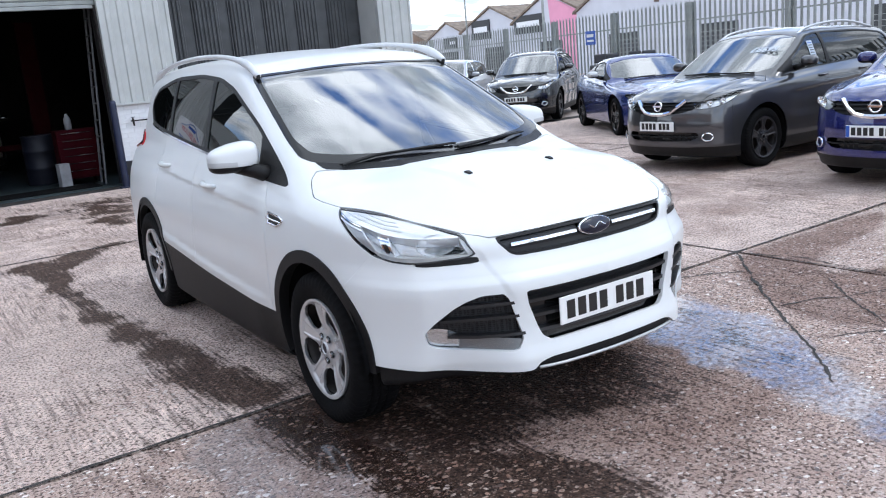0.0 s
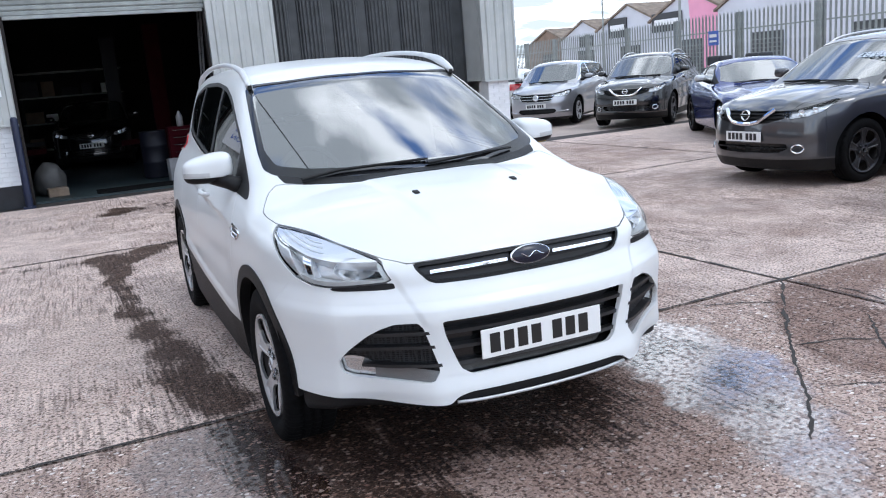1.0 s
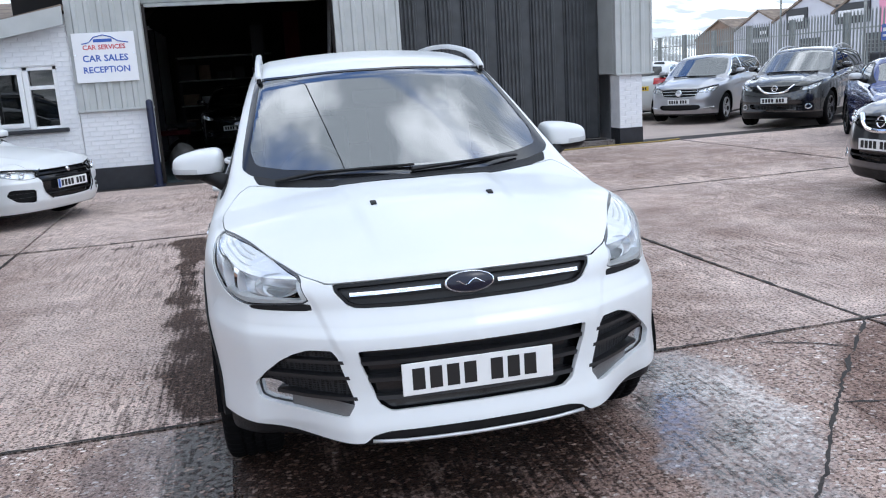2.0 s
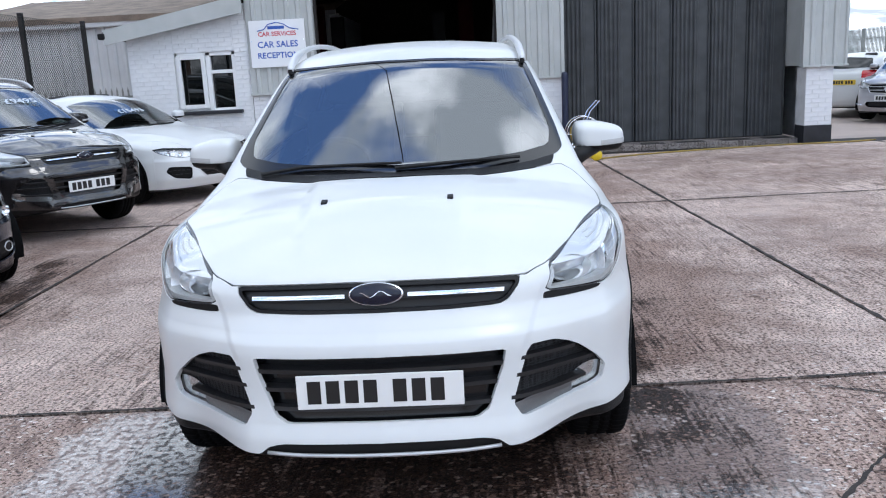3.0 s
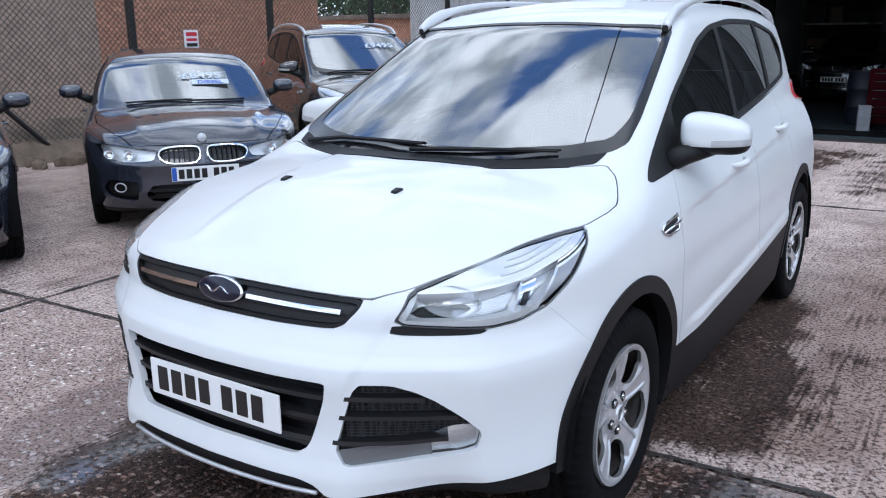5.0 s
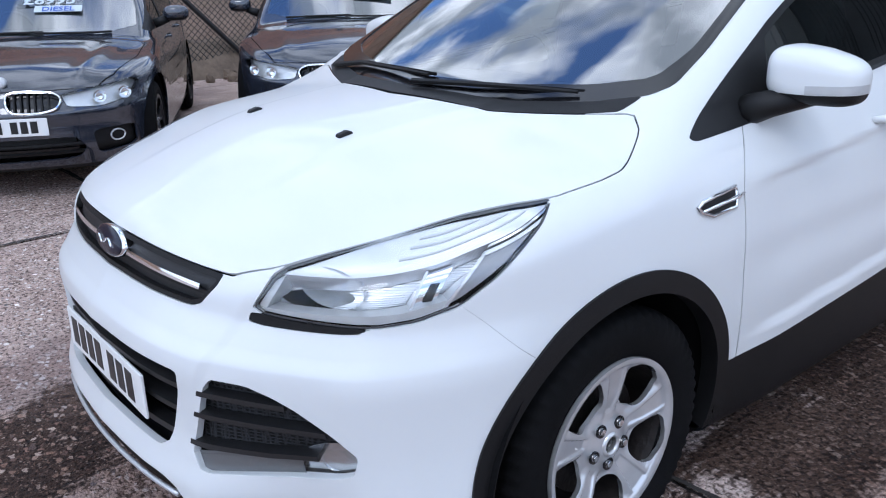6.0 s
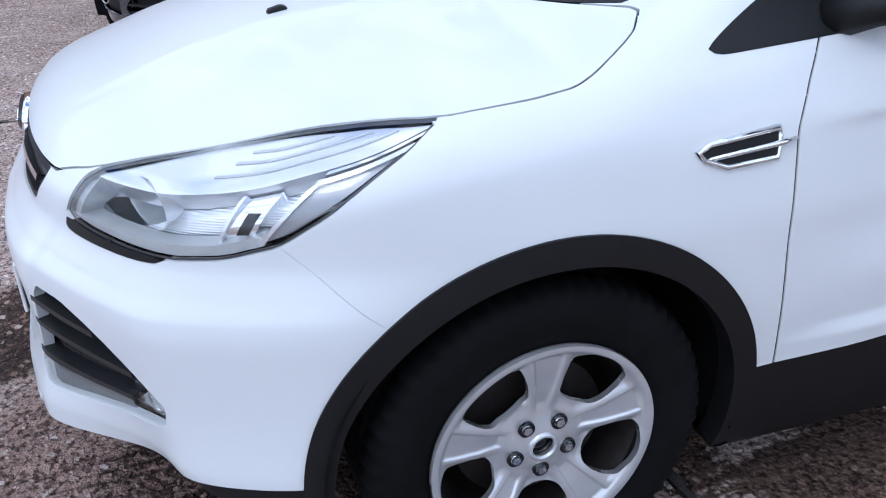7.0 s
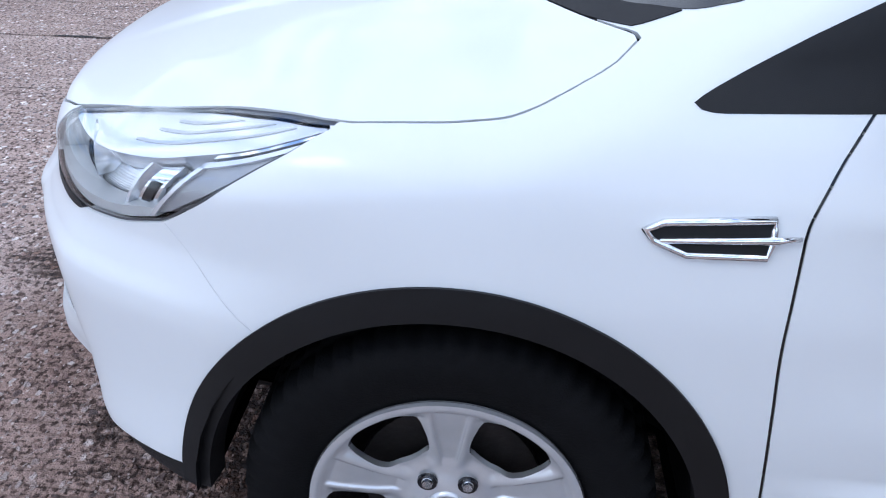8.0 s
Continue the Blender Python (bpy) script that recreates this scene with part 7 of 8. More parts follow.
# ---- the cars in their places: plate, and the way the nose points in degrees from -y ----
def place(px, py, heading, fo):
    a = radians(heading)
    return pose(px - math.sin(a) * fo, py + math.cos(a) * fo, 0, 0, 0, heading)


suv(WHITE, None, "white compact SUV with black arch trim parked on wet concrete")
suv(BROWN_GREY, place(-3.60, 5.10, 57, 0.89), "dark brown-grey SUV with roof rails parked by a mesh fence", 0.03, False)
QASH = body_spec()
parked_car(METAL_GREY, place(5.34, 3.63, -90, 0.88), "grey metallic crossover with chrome V grille parked in the yard", QASH, CROSSOVER, 0.022, (0.345, 0.11, 0.235), DARK_ALLOY, True)
parked_car(METAL_BLUE, place(5.25, 0.95, -90, 0.88), "deep blue crossover with chrome V grille parked in the yard", QASH, {**CROSSOVER, "field": True}, 0.03, (0.345, 0.11, 0.235), DARK_ALLOY, True)
parked_car(METAL_BLACK, place(9.58, 11.55, -52, 0.88), "black crossover with chrome V grille parked before the palisade fence", QASH, CROSSOVER, 0.035, (0.345, 0.11, 0.235), DARK_ALLOY, True)
B3 = body_spec(fo=0.79, wb=2.81, ro=1.03, half=0.90, nose=0.74, cowl=(0.33, 0.95), slope=1.85, roof=1.43, roof_y=1.75, belt=0.97, back=0.75)
parked_car(METAL_DARK, place(-3.42, 2.08, 55, 0.79), "dark slate estate car with twin oval grilles and chrome edges", B3, SALOON, 0.025, (0.325, 0.105, 0.225), SILVER)
B1 = body_spec(fo=0.76, wb=2.69, ro=0.85, half=0.88, nose=0.73, cowl=(0.33, 0.94), slope=1.8, roof=1.43, roof_y=1.75, belt=0.97, back=0.55)
parked_car(METAL_DARK, place(-3.73, -0.25, 62, 0.76), "dark slate hatchback with twin oval grilles and a price card", B1, {**SALOON, "field": False}, 0.025, (0.32, 0.105, 0.22), DARK_ALLOY)
COUPE_LOOK = dict(lamp=[(0.52, 0.69), (0.55, 0.60), (0.80, 0.59), (1.15, 0.65), (1.30, 0.71), (1.1, 0.73), (0.8, 0.715)],
                  openings=[("grille", [(-0.1, 0.70), (0.40, 0.70), (0.47, 0.66), (0.42, 0.42), (0.34, 0.34), (-0.1, 0.33)], GLOSS_BLACK, 0.04), ("side_intake", [(0.52, 0.47), (0.76, 0.49), (0.79, 0.42), (0.72, 0.34), (0.54, 0.31)], BLACK_PLASTIC, 0.04)],
                  slats={"grille": (0.64, 0.58, 0.40), "side_intake": (0.43, 0.38)}, strips=[([(0.40, 0.70), (0.47, 0.66), (0.42, 0.42), (0.34, 0.34)], 0.007, GLOSS_BLACK)],
                  badge=(0, 0.655, 0.03), bulbs=[(0.62, 0.645), (0.74, 0.655)], plate=0.50, field=True, hem=0.20, fall=0.10)
FASTBACK = body_spec(fo=0.92, wb=2.91, ro=1.13, half=0.95, nose=0.72, cowl=(0.45, 0.95), slope=2.1, roof=1.42, roof_y=1.9, belt=0.98, back=1.1, fast=0.10)
parked_car(WHITE, place(-2.92, 7.62, 62, 0.92), "white fastback saloon with a black grille and price card", FASTBACK, COUPE_LOOK, 0.03, (0.34, 0.115, 0.245), DARK_ALLOY)
TT = body_spec(fo=0.86, wb=2.50, ro=0.82, half=0.91, nose=0.70, cowl=(0.45, 0.93), slope=1.75, roof=1.35, roof_y=1.45, belt=0.96, back=0.95, fast=0.10)
parked_car(TT_BLUE, place(8.67, 6.10, -30, 0.86), "blue two-door coupe with black multi-spoke wheels", TT, {**COUPE_LOOK, "handles": (1.2,), "glass": SIDE_GLASS, "mirror": SILVER, "pillar": 1.75}, 0.03, (0.33, 0.115, 0.24), GLOSS_BLACK, thin=True)
B_LOOK = dict(lamp=[(0.50, 0.78), (0.55, 0.70), (0.85, 0.69), (1.15, 0.76), (1.32, 0.86), (1.1, 0.86), (0.75, 0.815)],
              openings=[("grille", [(-0.1, 0.79), (0.40, 0.785), (0.45, 0.75), (0.38, 0.62), (-0.1, 0.60)], BLACK_PLASTIC, 0.03), ("lower_intake", [(-0.1, 0.43), (0.45, 0.43), (0.50, 0.37), (0.42, 0.31), (-0.1, 0.30)], BLACK_PLASTIC, 0.05)],
              slats={"grille": (0.74, 0.67)}, slat_mat=CHROME, strips=[([(0.40, 0.785), (0.45, 0.75), (0.38, 0.62), (0.0, 0.60)], 0.008, CHROME), ([(0.55, 0.35), (0.75, 0.37)], 0.008, CHROME)],
              badge=(0, 0.70, 0.075), bulbs=[(0.62, 0.745), (0.72, 0.755)], plate=0.505, hem=0.22, trim=CHROME)
MPV = body_spec(fo=0.82, wb=2.70, ro=0.85, half=0.89, nose=0.83, cowl=(0.10, 1.03), slope=1.6, roof=1.56, roof_y=1.4, belt=1.05, back=0.4)
parked_car(METAL_SILVER, place(9.05, 14.45, -50, 0.82), "silver compact people carrier with chrome slatted grille", MPV, B_LOOK, 0.035, (0.325, 0.105, 0.22), SILVER)
HATCH = body_spec(fo=0.80, wb=2.54, ro=0.70, half=0.86, nose=0.80, cowl=(0.15, 1.0), slope=1.6, roof=1.46, roof_y=1.4, belt=1.0, back=0.35)
parked_car(WHITE, place(11.6, 19.5, 140, 0.80), "white small hatchback with red tail lamps, parked tail outwards", HATCH, B_LOOK, 0.035, (0.315, 0.10, 0.21), SILVER, rear_view=True)
parked_car(METAL_BLACK, place(-1.1, 17.0, -6, 0.88), "black crossover standing inside the dark workshop", QASH, CROSSOVER, 0.035, (0.345, 0.11, 0.235), DARK_ALLOY, group="")


# ---- price cards behind the windscreens ----
for m_, spec, x, y, text, sub in ((place(-3.60, 5.10, 57, 0.89), SUV, 0.24, 0.70, "\u00a39495", ""), (place(-3.42, 2.08, 55, 0.79), B3, 0.18, 0.78, "\u00a38495", "DIESEL"), (place(-3.73, -0.25, 62, 0.76), B1, 0.05, 0.78, "\u00a38995", "DIESEL"),
                                  (place(-2.92, 7.62, 62, 0.92), FASTBACK, 0.1, 0.95, "\u00a315495", ""), (place(5.34, 3.63, -90, 0.88), QASH, 0.38, 0.68, "\u00a38695", "")):
    price_card(m_, spec, x, y, text, sub)
notice = part("paper_notice", box(-0.001, -0.055, -0.12, 0.001, 0.055, 0.12), CARD, None)
notice.matrix_basis = place(5.34, 3.63, -90, 0.88) @ pose(0.735, 1.10, 1.28, 0, -22, 0)
tagged(notice, "pale green paper price notice inside a side window", "notice")
for k in range(6):
    part("print_bar", box(0.001, -0.04, 0.085 - 0.032 * k, 0.002, 0.04, 0.097 - 0.032 * k), INK if k else BLUE_INK, notice)


# ---- palisade fence and the units behind it ----
fence_at = lambda s: (11.9 + 0.1415 * s, s)     # runs away along +y
pale_pts = [(-0.034, 0.012), (-0.026, 0.0), (-0.012, -0.010), (0.012, -0.010), (0.026, 0.0), (0.034, 0.012)]
pv, pf = [], []
for z, w in ((0.04, 1.0), (2.28, 1.0)):
    pv += [(a * w, b, z) for a, b in pale_pts]
pv += [(-0.030, 0.006, 2.40), (-0.016, -0.004, 2.33), (0.0, -0.010, 2.42), (0.016, -0.004, 2.33), (0.030, 0.006, 2.40)]
pf = [(i, i + 1, i + 7, i + 6) for i in range(5)] + [(6, 7, 12), (7, 8, 13, 12), (8, 9, 14, 13), (9, 10, 15, 14), (10, 11, 16, 15), (11, 16, 10)]
pale_me = mesh_of("pale", pv, pf, GALV)
post_me = bpy.data.meshes.new("post")
b = prism([(-0.05, -0.03), (0.05, -0.03), (0.05, -0.02), (0.006, -0.02), (0.006, 0.10), (0.05, 0.10), (0.05, 0.11), (-0.05, 0.11), (-0.05, 0.10), (-0.006, 0.10), (-0.006, -0.02), (-0.05, -0.02)], 2, -0.03, 2.36)
b.to_mesh(post_me)
b.free()
post_me.materials.append(GALV)
fence = thing("palisade_fence", "galvanised steel palisade fence with split pointed pales", "fence")
turn = math.degrees(math.atan2(1, 0.1415))
n_pale = 255
for i in range(n_pale):
    s = -4.0 + i * 0.152
    x, y = fence_at(s)
    hang("pale", pale_me, fence, "", pose(x, y, random.uniform(-0.012, 0.012), 0, 0, turn - 180))
for s in np.arange(-4.0, 35.0, 2.75):
    x, y = fence_at(s)
    hang("post", post_me, fence, "", pose(x + 0.05, y, 0, 0, 0, turn - 180))
for z in (0.45, 1.95):
    (ax, ay), (bx, by) = fence_at(-4.1), fence_at(34.9)
    part("rail", tube([(ax + 0.035, ay, z), (bx + 0.035, by, z)], 0.022, 4), GALV, fence)
notice = part("notice_board", box(-0.02, -0.21, 0, 0.0, 0.21, 0.36, 0.004), BLUE_INK)
notice.matrix_basis = pose(fence_at(13.4)[0] - 0.04, 13.4, 1.62, 0, 0, -8)
tagged(notice, "small blue and white notice fixed to the palisade fence", "notice")
part("notice_bar", box(-0.025, -0.15, 0.08, -0.019, 0.15, 0.13), SIGN_WHITE, notice)
part("notice_bar", box(-0.025, -0.15, 0.20, -0.019, 0.15, 0.28), SIGN_WHITE, notice)


def unit(y0, y1, eave, ridge, wall_mat, label, sign_z=None, sign_bars=(), pink=False, depth=22.0):
    """A gabled industrial unit whose end faces the yard (-x)."""
    u = thing("industrial_unit", label, "building", "gabled units beyond the fence")
    fx = lambda y: 32.0 + 0.143 * y
    ym = (y0 + y1) / 2
    x = fx(ym)
    part("wall", prism([(y0, -0.05), (y1, -0.05), (y1, eave), (ym, ridge), (y0, eave)], 0, x, x + depth), wall_mat, u)
    part("roof", prism([(y0 - 0.25, eave - 0.1), (ym, ridge + 0.02), (ym, ridge + 0.17), (y0 - 0.25, eave + 0.05)], 0, x - 0.15, x + depth), ROOF_BROWN, u, "weathered brown sheet roof")
    part("roof", prism([(ym, ridge + 0.02), (y1 + 0.25, eave - 0.1), (y1 + 0.25, eave + 0.05), (ym, ridge + 0.17)], 0, x - 0.15, x + depth), ROOF_BROWN, u)
    if sign_z:
        s0, s1, z0, z1 = sign_z
        board = part("sign_board", box(x - 0.12, s0, z0, x - 0.02, s1, z1, 0.01), material("unit_sign", (0.03, 0.032, 0.036), 0.5), u, "dark sign board with pale bars")
        for a, c in sign_bars:
            part("sign_bar", box(x - 0.135, s0 + (s1 - s0) * a, z0 + (z1 - z0) * 0.36, x - 0.12, s0 + (s1 - s0) * c, z0 + (z1 - z0) * 0.66), SIGN_WHITE, board)
    door = part("loading_door", box(x - 0.06, ym - 1.4, 0, x, ym + 1.0, 2.3, 0.01), DOOR_GREY, u, "closed dark roller door")
    for k in range(8):
        part("slat", box(x - 0.075, ym - 1.38, 0.25 * k + 0.1, x - 0.058, ym + 0.98, 0.25 * k + 0.13), GALV, door)
    if pink:
        part("pink_wall", prism([(y0 + 0.03, 0), (y0 + 3.4, 0), (y0 + 3.9, eave + (ridge - eave) * 0.82), (y0 + 2.6, eave + (ridge - eave) * 0.6), (y0 + 0.03, eave)], 0, x - 0.03, x - 0.006), PINK, u, "bright pink painted wall")
    return u


unit(62.8, 70.8, 3.0, 4.5, GABLE_BROWN, "small brown gabled unit far beyond the fence")
unit(55.4, 62.6, 3.3, 4.75, GABLE_GREY, "grey rendered gabled unit with a sign board", (57.6, 59.6, 2.6, 3.5), ((0.1, 0.5),))
unit(47.0, 55.2, 3.7, 5.35, GABLE_GREY, "grey gabled unit with a dark sign board", (51.2, 53.6, 3.0, 4.5), ((0.12, 0.88),))
unit(38.9, 46.8, 3.8, 5.6, GABLE_GREY, "pale grey gabled unit with a pink wall and dark sign", (43.4, 46.6, 3.0, 4.3), ((0.1, 0.9),), True)
unit(30.8, 38.7, 3.9, 5.9, GABLE_GREY, "pale lilac-grey gabled unit beyond the fence", None)
unit(22.7, 30.6, 3.9, 5.9, GABLE_GREY, "pale grey gabled unit behind the palisade fence", None)
unit(10.0, 22.5, 3.9, 6.4, GABLE_GREY, "wide grey gabled unit behind the palisade fence", None)
unit(-6.0, 9.8, 3.9, 6.8, GABLE_GREY, "wide grey gabled unit behind the palisade fence", None)
for x, y, h in ((39.0, 54.0, 9.0), (30.0, 34.0, 9.5)):
    pole = thing("lamp_post", "slim grey steel lamp post beyond the fence", "lamp post", "lamp posts", pose(x, y, 0))
    part("shaft", tube([(0, 0, -0.03), (0, 0, h * 0.5), (0, 0, h)], [0.10, 0.07, 0.05], 10), GALV, pole)
    part("arm", tube([(0, 0, h - 0.02), (-0.5, 0, h + 0.15), (-1.2, 0, h + 0.2)], 0.035, 8), GALV, pole)
    part("lamp_head", box(-1.7, -0.12, h + 0.14, -1.15, 0.12, h + 0.24, 0.03), GREY_PLASTIC, pole)


# ---- mesh fence on the other side, and what stands behind it ----
mesh_fence = thing("mesh_fence", "tall black-posted chain-link fence along the parked cars", "fence")
fx, f0, f1, fh = -8.5, -6.0, 16.2, 3.05
for y in np.arange(-5.6, 16.3, 2.73):
    part("post", box(fx - 0.045, y - 0.045, -0.03, fx + 0.045, y + 0.045, fh, 0.006), FENCE_BLACK, mesh_fence)
for z in (0.12, fh - 0.08):
    part("line_wire", tube([(fx + 0.05, f0, z), (fx + 0.05, f1, z)], 0.006, 4), WIRE, mesh_fence)
wv, wf = [], []
pitch = 0.085
h = fh - 0.2
for d in (1, -1):
    y = f0 - h
    while y < f1 + h:
        a0, a1 = (y, 0.12), (y + d * h, 0.12 + h)
        lo, hi = (a0, a1)
        t0, t1 = 0.0, 1.0
        dy = a1[0] - a0[0]
        for lim, sgn in ((f0, 1), (f1, -1)):
            g0, g1 = sgn * (a0[0] - lim), sgn * (a1[0] - lim)
            if g0 < 0 and g1 < 0:
                t0, t1 = 1.0, 0.0
            elif g0 < 0:
                t0 = max(t0, g0 / (g0 - g1))
            elif g1 < 0:
                t1 = min(t1, g0 / (g0 - g1))
        if t1 > t0 + 0.01:
            p, q = (a0[0] + dy * t0, 0.12 + h * t0), (a0[0] + dy * t1, 0.12 + h * t1)
            k = len(wv)
            r = 0.0035
            for (yy, zz) in (p, q):
                wv += [(fx + 0.052 + d * 0.003, yy - r, zz + r * d), (fx + 0.052 + d * 0.003, yy + r, zz - r * d), (fx + 0.058 + d * 0.003, yy, zz)]
            wf += [(k, k + 1, k + 4, k + 3), (k + 1, k + 2, k + 5, k + 4), (k + 2, k, k + 3, k + 5)]
        y += pitch
wires = hang("chain_link", mesh_of("chain_link", wv, wf, WIRE), mesh_fence, "dark woven wire mesh")
tagged(wires, kind="stuff")
panel_sign = part("warning_notice", box(-0.01, -0.13, -0.14, 0.01, 0.13, 0.14, 0.003), SIGN_WHITE)
panel_sign.matrix_basis = pose(fx + 0.075, 6.30, 1.50)
tagged(panel_sign, "small white and red notice wired to the mesh fence", "notice")
for z0, z1, mt_ in ((0.05, 0.11, RED_INK), (-0.02, 0.02, RED_INK), (-0.10, -0.05, INK)):
    part("notice_bar", box(0.009, -0.10, z0, 0.014, 0.10, z1), mt_, panel_sign)
brace = part("brace", tube([(fx + 0.1, 4.0, 0.0), (fx + 0.1, 2.4, 1.6)], 0.035, 6), FENCE_BLACK, mesh_fence)

brick_house = thing("brick_building", "long red brick industrial building behind the mesh fence", "building")
part("wall", box(-21.0, -12.0, -0.05, -12.012, 13.2, 6.2), MORTAR, brick_house, "pale mortar joints")
bv, bf = [], []
z, row = 0.0, 0
while z < 5.2:
    y = -2.0 - (0.1125 if row % 2 else 0)
    while y < 13.2:
        y0, y1, zz = y + 0.005, min(y + 0.22, 13.2), z + 0.065
        if y1 - y0 > 0.03:
            k, e = len(bv), random.uniform(-0.002, 0.002)
            bv += [(-12.012, y0, z), (-12.012, y1, z), (-12.012, y1, zz), (-12.012, y0, zz), (-12.0 + e, y0 + 0.003, z + 0.003), (-12.0 + e, y1 - 0.003, z + 0.003), (-12.0 + e, y1 - 0.003, zz - 0.003), (-12.0 + e, y0 + 0.003, zz - 0.003)]
            bf += [(k + 4, k + 5, k + 6, k + 7), (k, k + 1, k + 5, k + 4), (k + 2, k + 3, k + 7, k + 6), (k + 1, k + 2, k + 6, k + 5), (k + 3, k, k + 4, k + 7)]
        y += 0.225
    z, row = z + 0.075, row + 1
tagged(hang("brickwork", mesh_of("brickwork", bv, bf, BRICK_RED), brick_house, "red stretcher-bond bricks"), kind="stuff")
part("end_wall", box(-21.0, 13.2, -0.05, -12.02, 13.24, 6.2), BRICK_RED, brick_house)
part("coping", box(-21.1, -12.1, 6.2, -11.9, 13.3, 6.32, 0.02), CLADDING, brick_house)
part("roller_door", box(-12.03, 3.9, 0, -11.96, 7.2, 2.9, 0.01), material("weathered_pale_brick", (0.36, 0.27, 0.21), 0.85, vary=0.25, size=5, bump=0.4, bump_size=60, fine=0.3), brick_house, "pale bricked-up opening")

low = thing("outbuilding", "low brown brick outbuilding behind the fence", "building")
part("wall", box(-19.0, 21.0, -0.05, -13.6, 25.0, 2.1), BRICK_RED, low)
part("roof", box(-19.2, 20.8, 2.1, -13.4, 25.2, 2.25, 0.02), ROOF_BROWN, low)

shed = thing("grey_shed", "long grey clad shed with a brown sheet roof", "building")
pts, x = [], -13.4
while x < -3.0:
    pts += [(x, 19.0), (x + 0.12, 19.0), (x + 0.15, 18.965), (x + 0.22, 18.965)]
    x += 0.25
pts += [(-3.0, 19.0), (-3.0, 30.0), (-13.4, 30.0)]
part("wall", prism(pts, 2, -0.05, 3.12), SHED_GREY, shed)
part("gutter", box(-13.5, 18.82, 3.08, -3.0, 18.96, 3.22, 0.02), SHED_GREY, shed)
part("roof", prism([(18.8, 3.2), (24.0, 4.15), (24.0, 4.3), (18.8, 3.35)], 0, -13.6, -3.0), ROOF_BROWN, shed, "lichen-brown corrugated roof")
for x in (-12.2, -10.0, -7.6):
    part("rooflight", prism([(19.6, 3.36), (21.4, 3.69), (21.4, 3.73), (19.6, 3.40)], 0, x, x + 0.8), SIGN_WHITE, shed, "pale rooflight")
# low railing before the shed
rail = thing("low_railing", "low grey palisade railing before the shed", "fence")
rl_me = mesh_of("pale", [(-0.025, 0, 0), (0.025, 0, 0), (0.025, 0, 1.45), (0, 0, 1.55), (-0.025, 0, 1.45), (-0.02, 0.02, 0), (0.02, 0.02, 0), (0.02, 0.02, 1.45), (-0.02, 0.02, 1.45)], [(0, 1, 2, 3, 4), (1, 6, 7, 2), (5, 0, 4, 8), (6, 5, 8, 7)], GALV)
for x in np.arange(-13.0, -5.6, 0.14):
    hang("pale", rl_me, rail, "", pose(x, 17.4, -0.03))
for z in (0.35, 1.25):
    part("rail", box(-13.1, 17.42, z, -5.6, 17.46, z + 0.05), GALV, rail)


def tree(x, y, h, r, seed, label):
    rng = random.Random(seed)
    t = thing("tree", label, "tree", "trees beyond the fence", pose(x, y, 0))
    trunk = bmesh.new()
    tube([(0, 0, -0.1), (0.1, 0.05, h * 0.3), (0.05, 0.1, h * 0.6), (0.1, 0, h * 0.85)], [h * 0.035, h * 0.028, h * 0.018, h * 0.006], 8, trunk)
    ends = []
    for k in range(11):
        a, z0 = rng.uniform(0, 6.28), h * rng.uniform(0.3, 0.7)
        tip = Vector((math.cos(a) * r * rng.uniform(0.5, 0.9), math.sin(a) * r * rng.uniform(0.5, 0.9), z0 + h * rng.uniform(0.1, 0.3)))
        tube([(0.06, 0.05, z0), tip * 0.5 + Vector((0, 0, z0 * 0.45)), tip], [h * 0.012, h * 0.008, h * 0.003], 6, trunk)
        ends.append(tip)
    part("trunk", trunk, BARK, t)
    lv, lf = [], []
    for k in range(5200):
        c = rng.choice(ends) * rng.uniform(0.65, 1.05) + Vector((rng.gauss(0, r * 0.22), rng.gauss(0, r * 0.22), rng.gauss(0, h * 0.07)))
        s = rng.uniform(0.06, 0.15)
        e1 = Vector((rng.gauss(0, 1), rng.gauss(0, 1), rng.gauss(0, 0.6))).normalized()
        e2 = e1.orthogonal().normalized()
        i = len(lv)
        lv += [c - e1 * s, c + e2 * s * 0.5, c + e1 * s, c - e2 * s * 0.5 + e1 * 0.02]
        lf += [(i, i + 1, i + 2, i + 3)]
    tagged(hang("crown", mesh_of("crown", lv, lf, LEAF), t, "dense green leaves"), kind="stuff")
    return t


tree(-24.5, 33.0, 5.4, 2.6, 3, "bushy green tree behind the brick building")
tree(-28.5, 35.0, 6.0, 2.8, 8, "bushy green tree behind the brick building")
tree(-21.5, 36.0, 4.6, 2.2, 5, "smaller green tree behind the brick building")

# earth bank and rubble at the foot of the fence
bank_v, bank_f, ny, nx = [], [], 90, 14
for i in range(ny):
    for j in range(nx):
        y, q = -6 + 18 * i / (ny - 1), j / (nx - 1)
        bank_v.append((-8.2 - 1.6 * q + 0.12 * math.sin(y * 2.1), y, -0.05 + 0.5 * math.sin(math.pi * q) + 0.09 * noise.noise(Vector((q * 6, y * 2.5, 1)))))
for i in range(ny - 1):
    for j in range(nx - 1):
        k = i * nx + j
        bank_f.append((k, k + 1, k + nx + 1, k + nx))
structure(hang("earth_bank", mesh_of("earth_bank", bank_v, bank_f, EARTH, True)), "low bank of earth and rubble under the mesh fence", "ground")
rub = bmesh.new()
rng = random.Random(4)
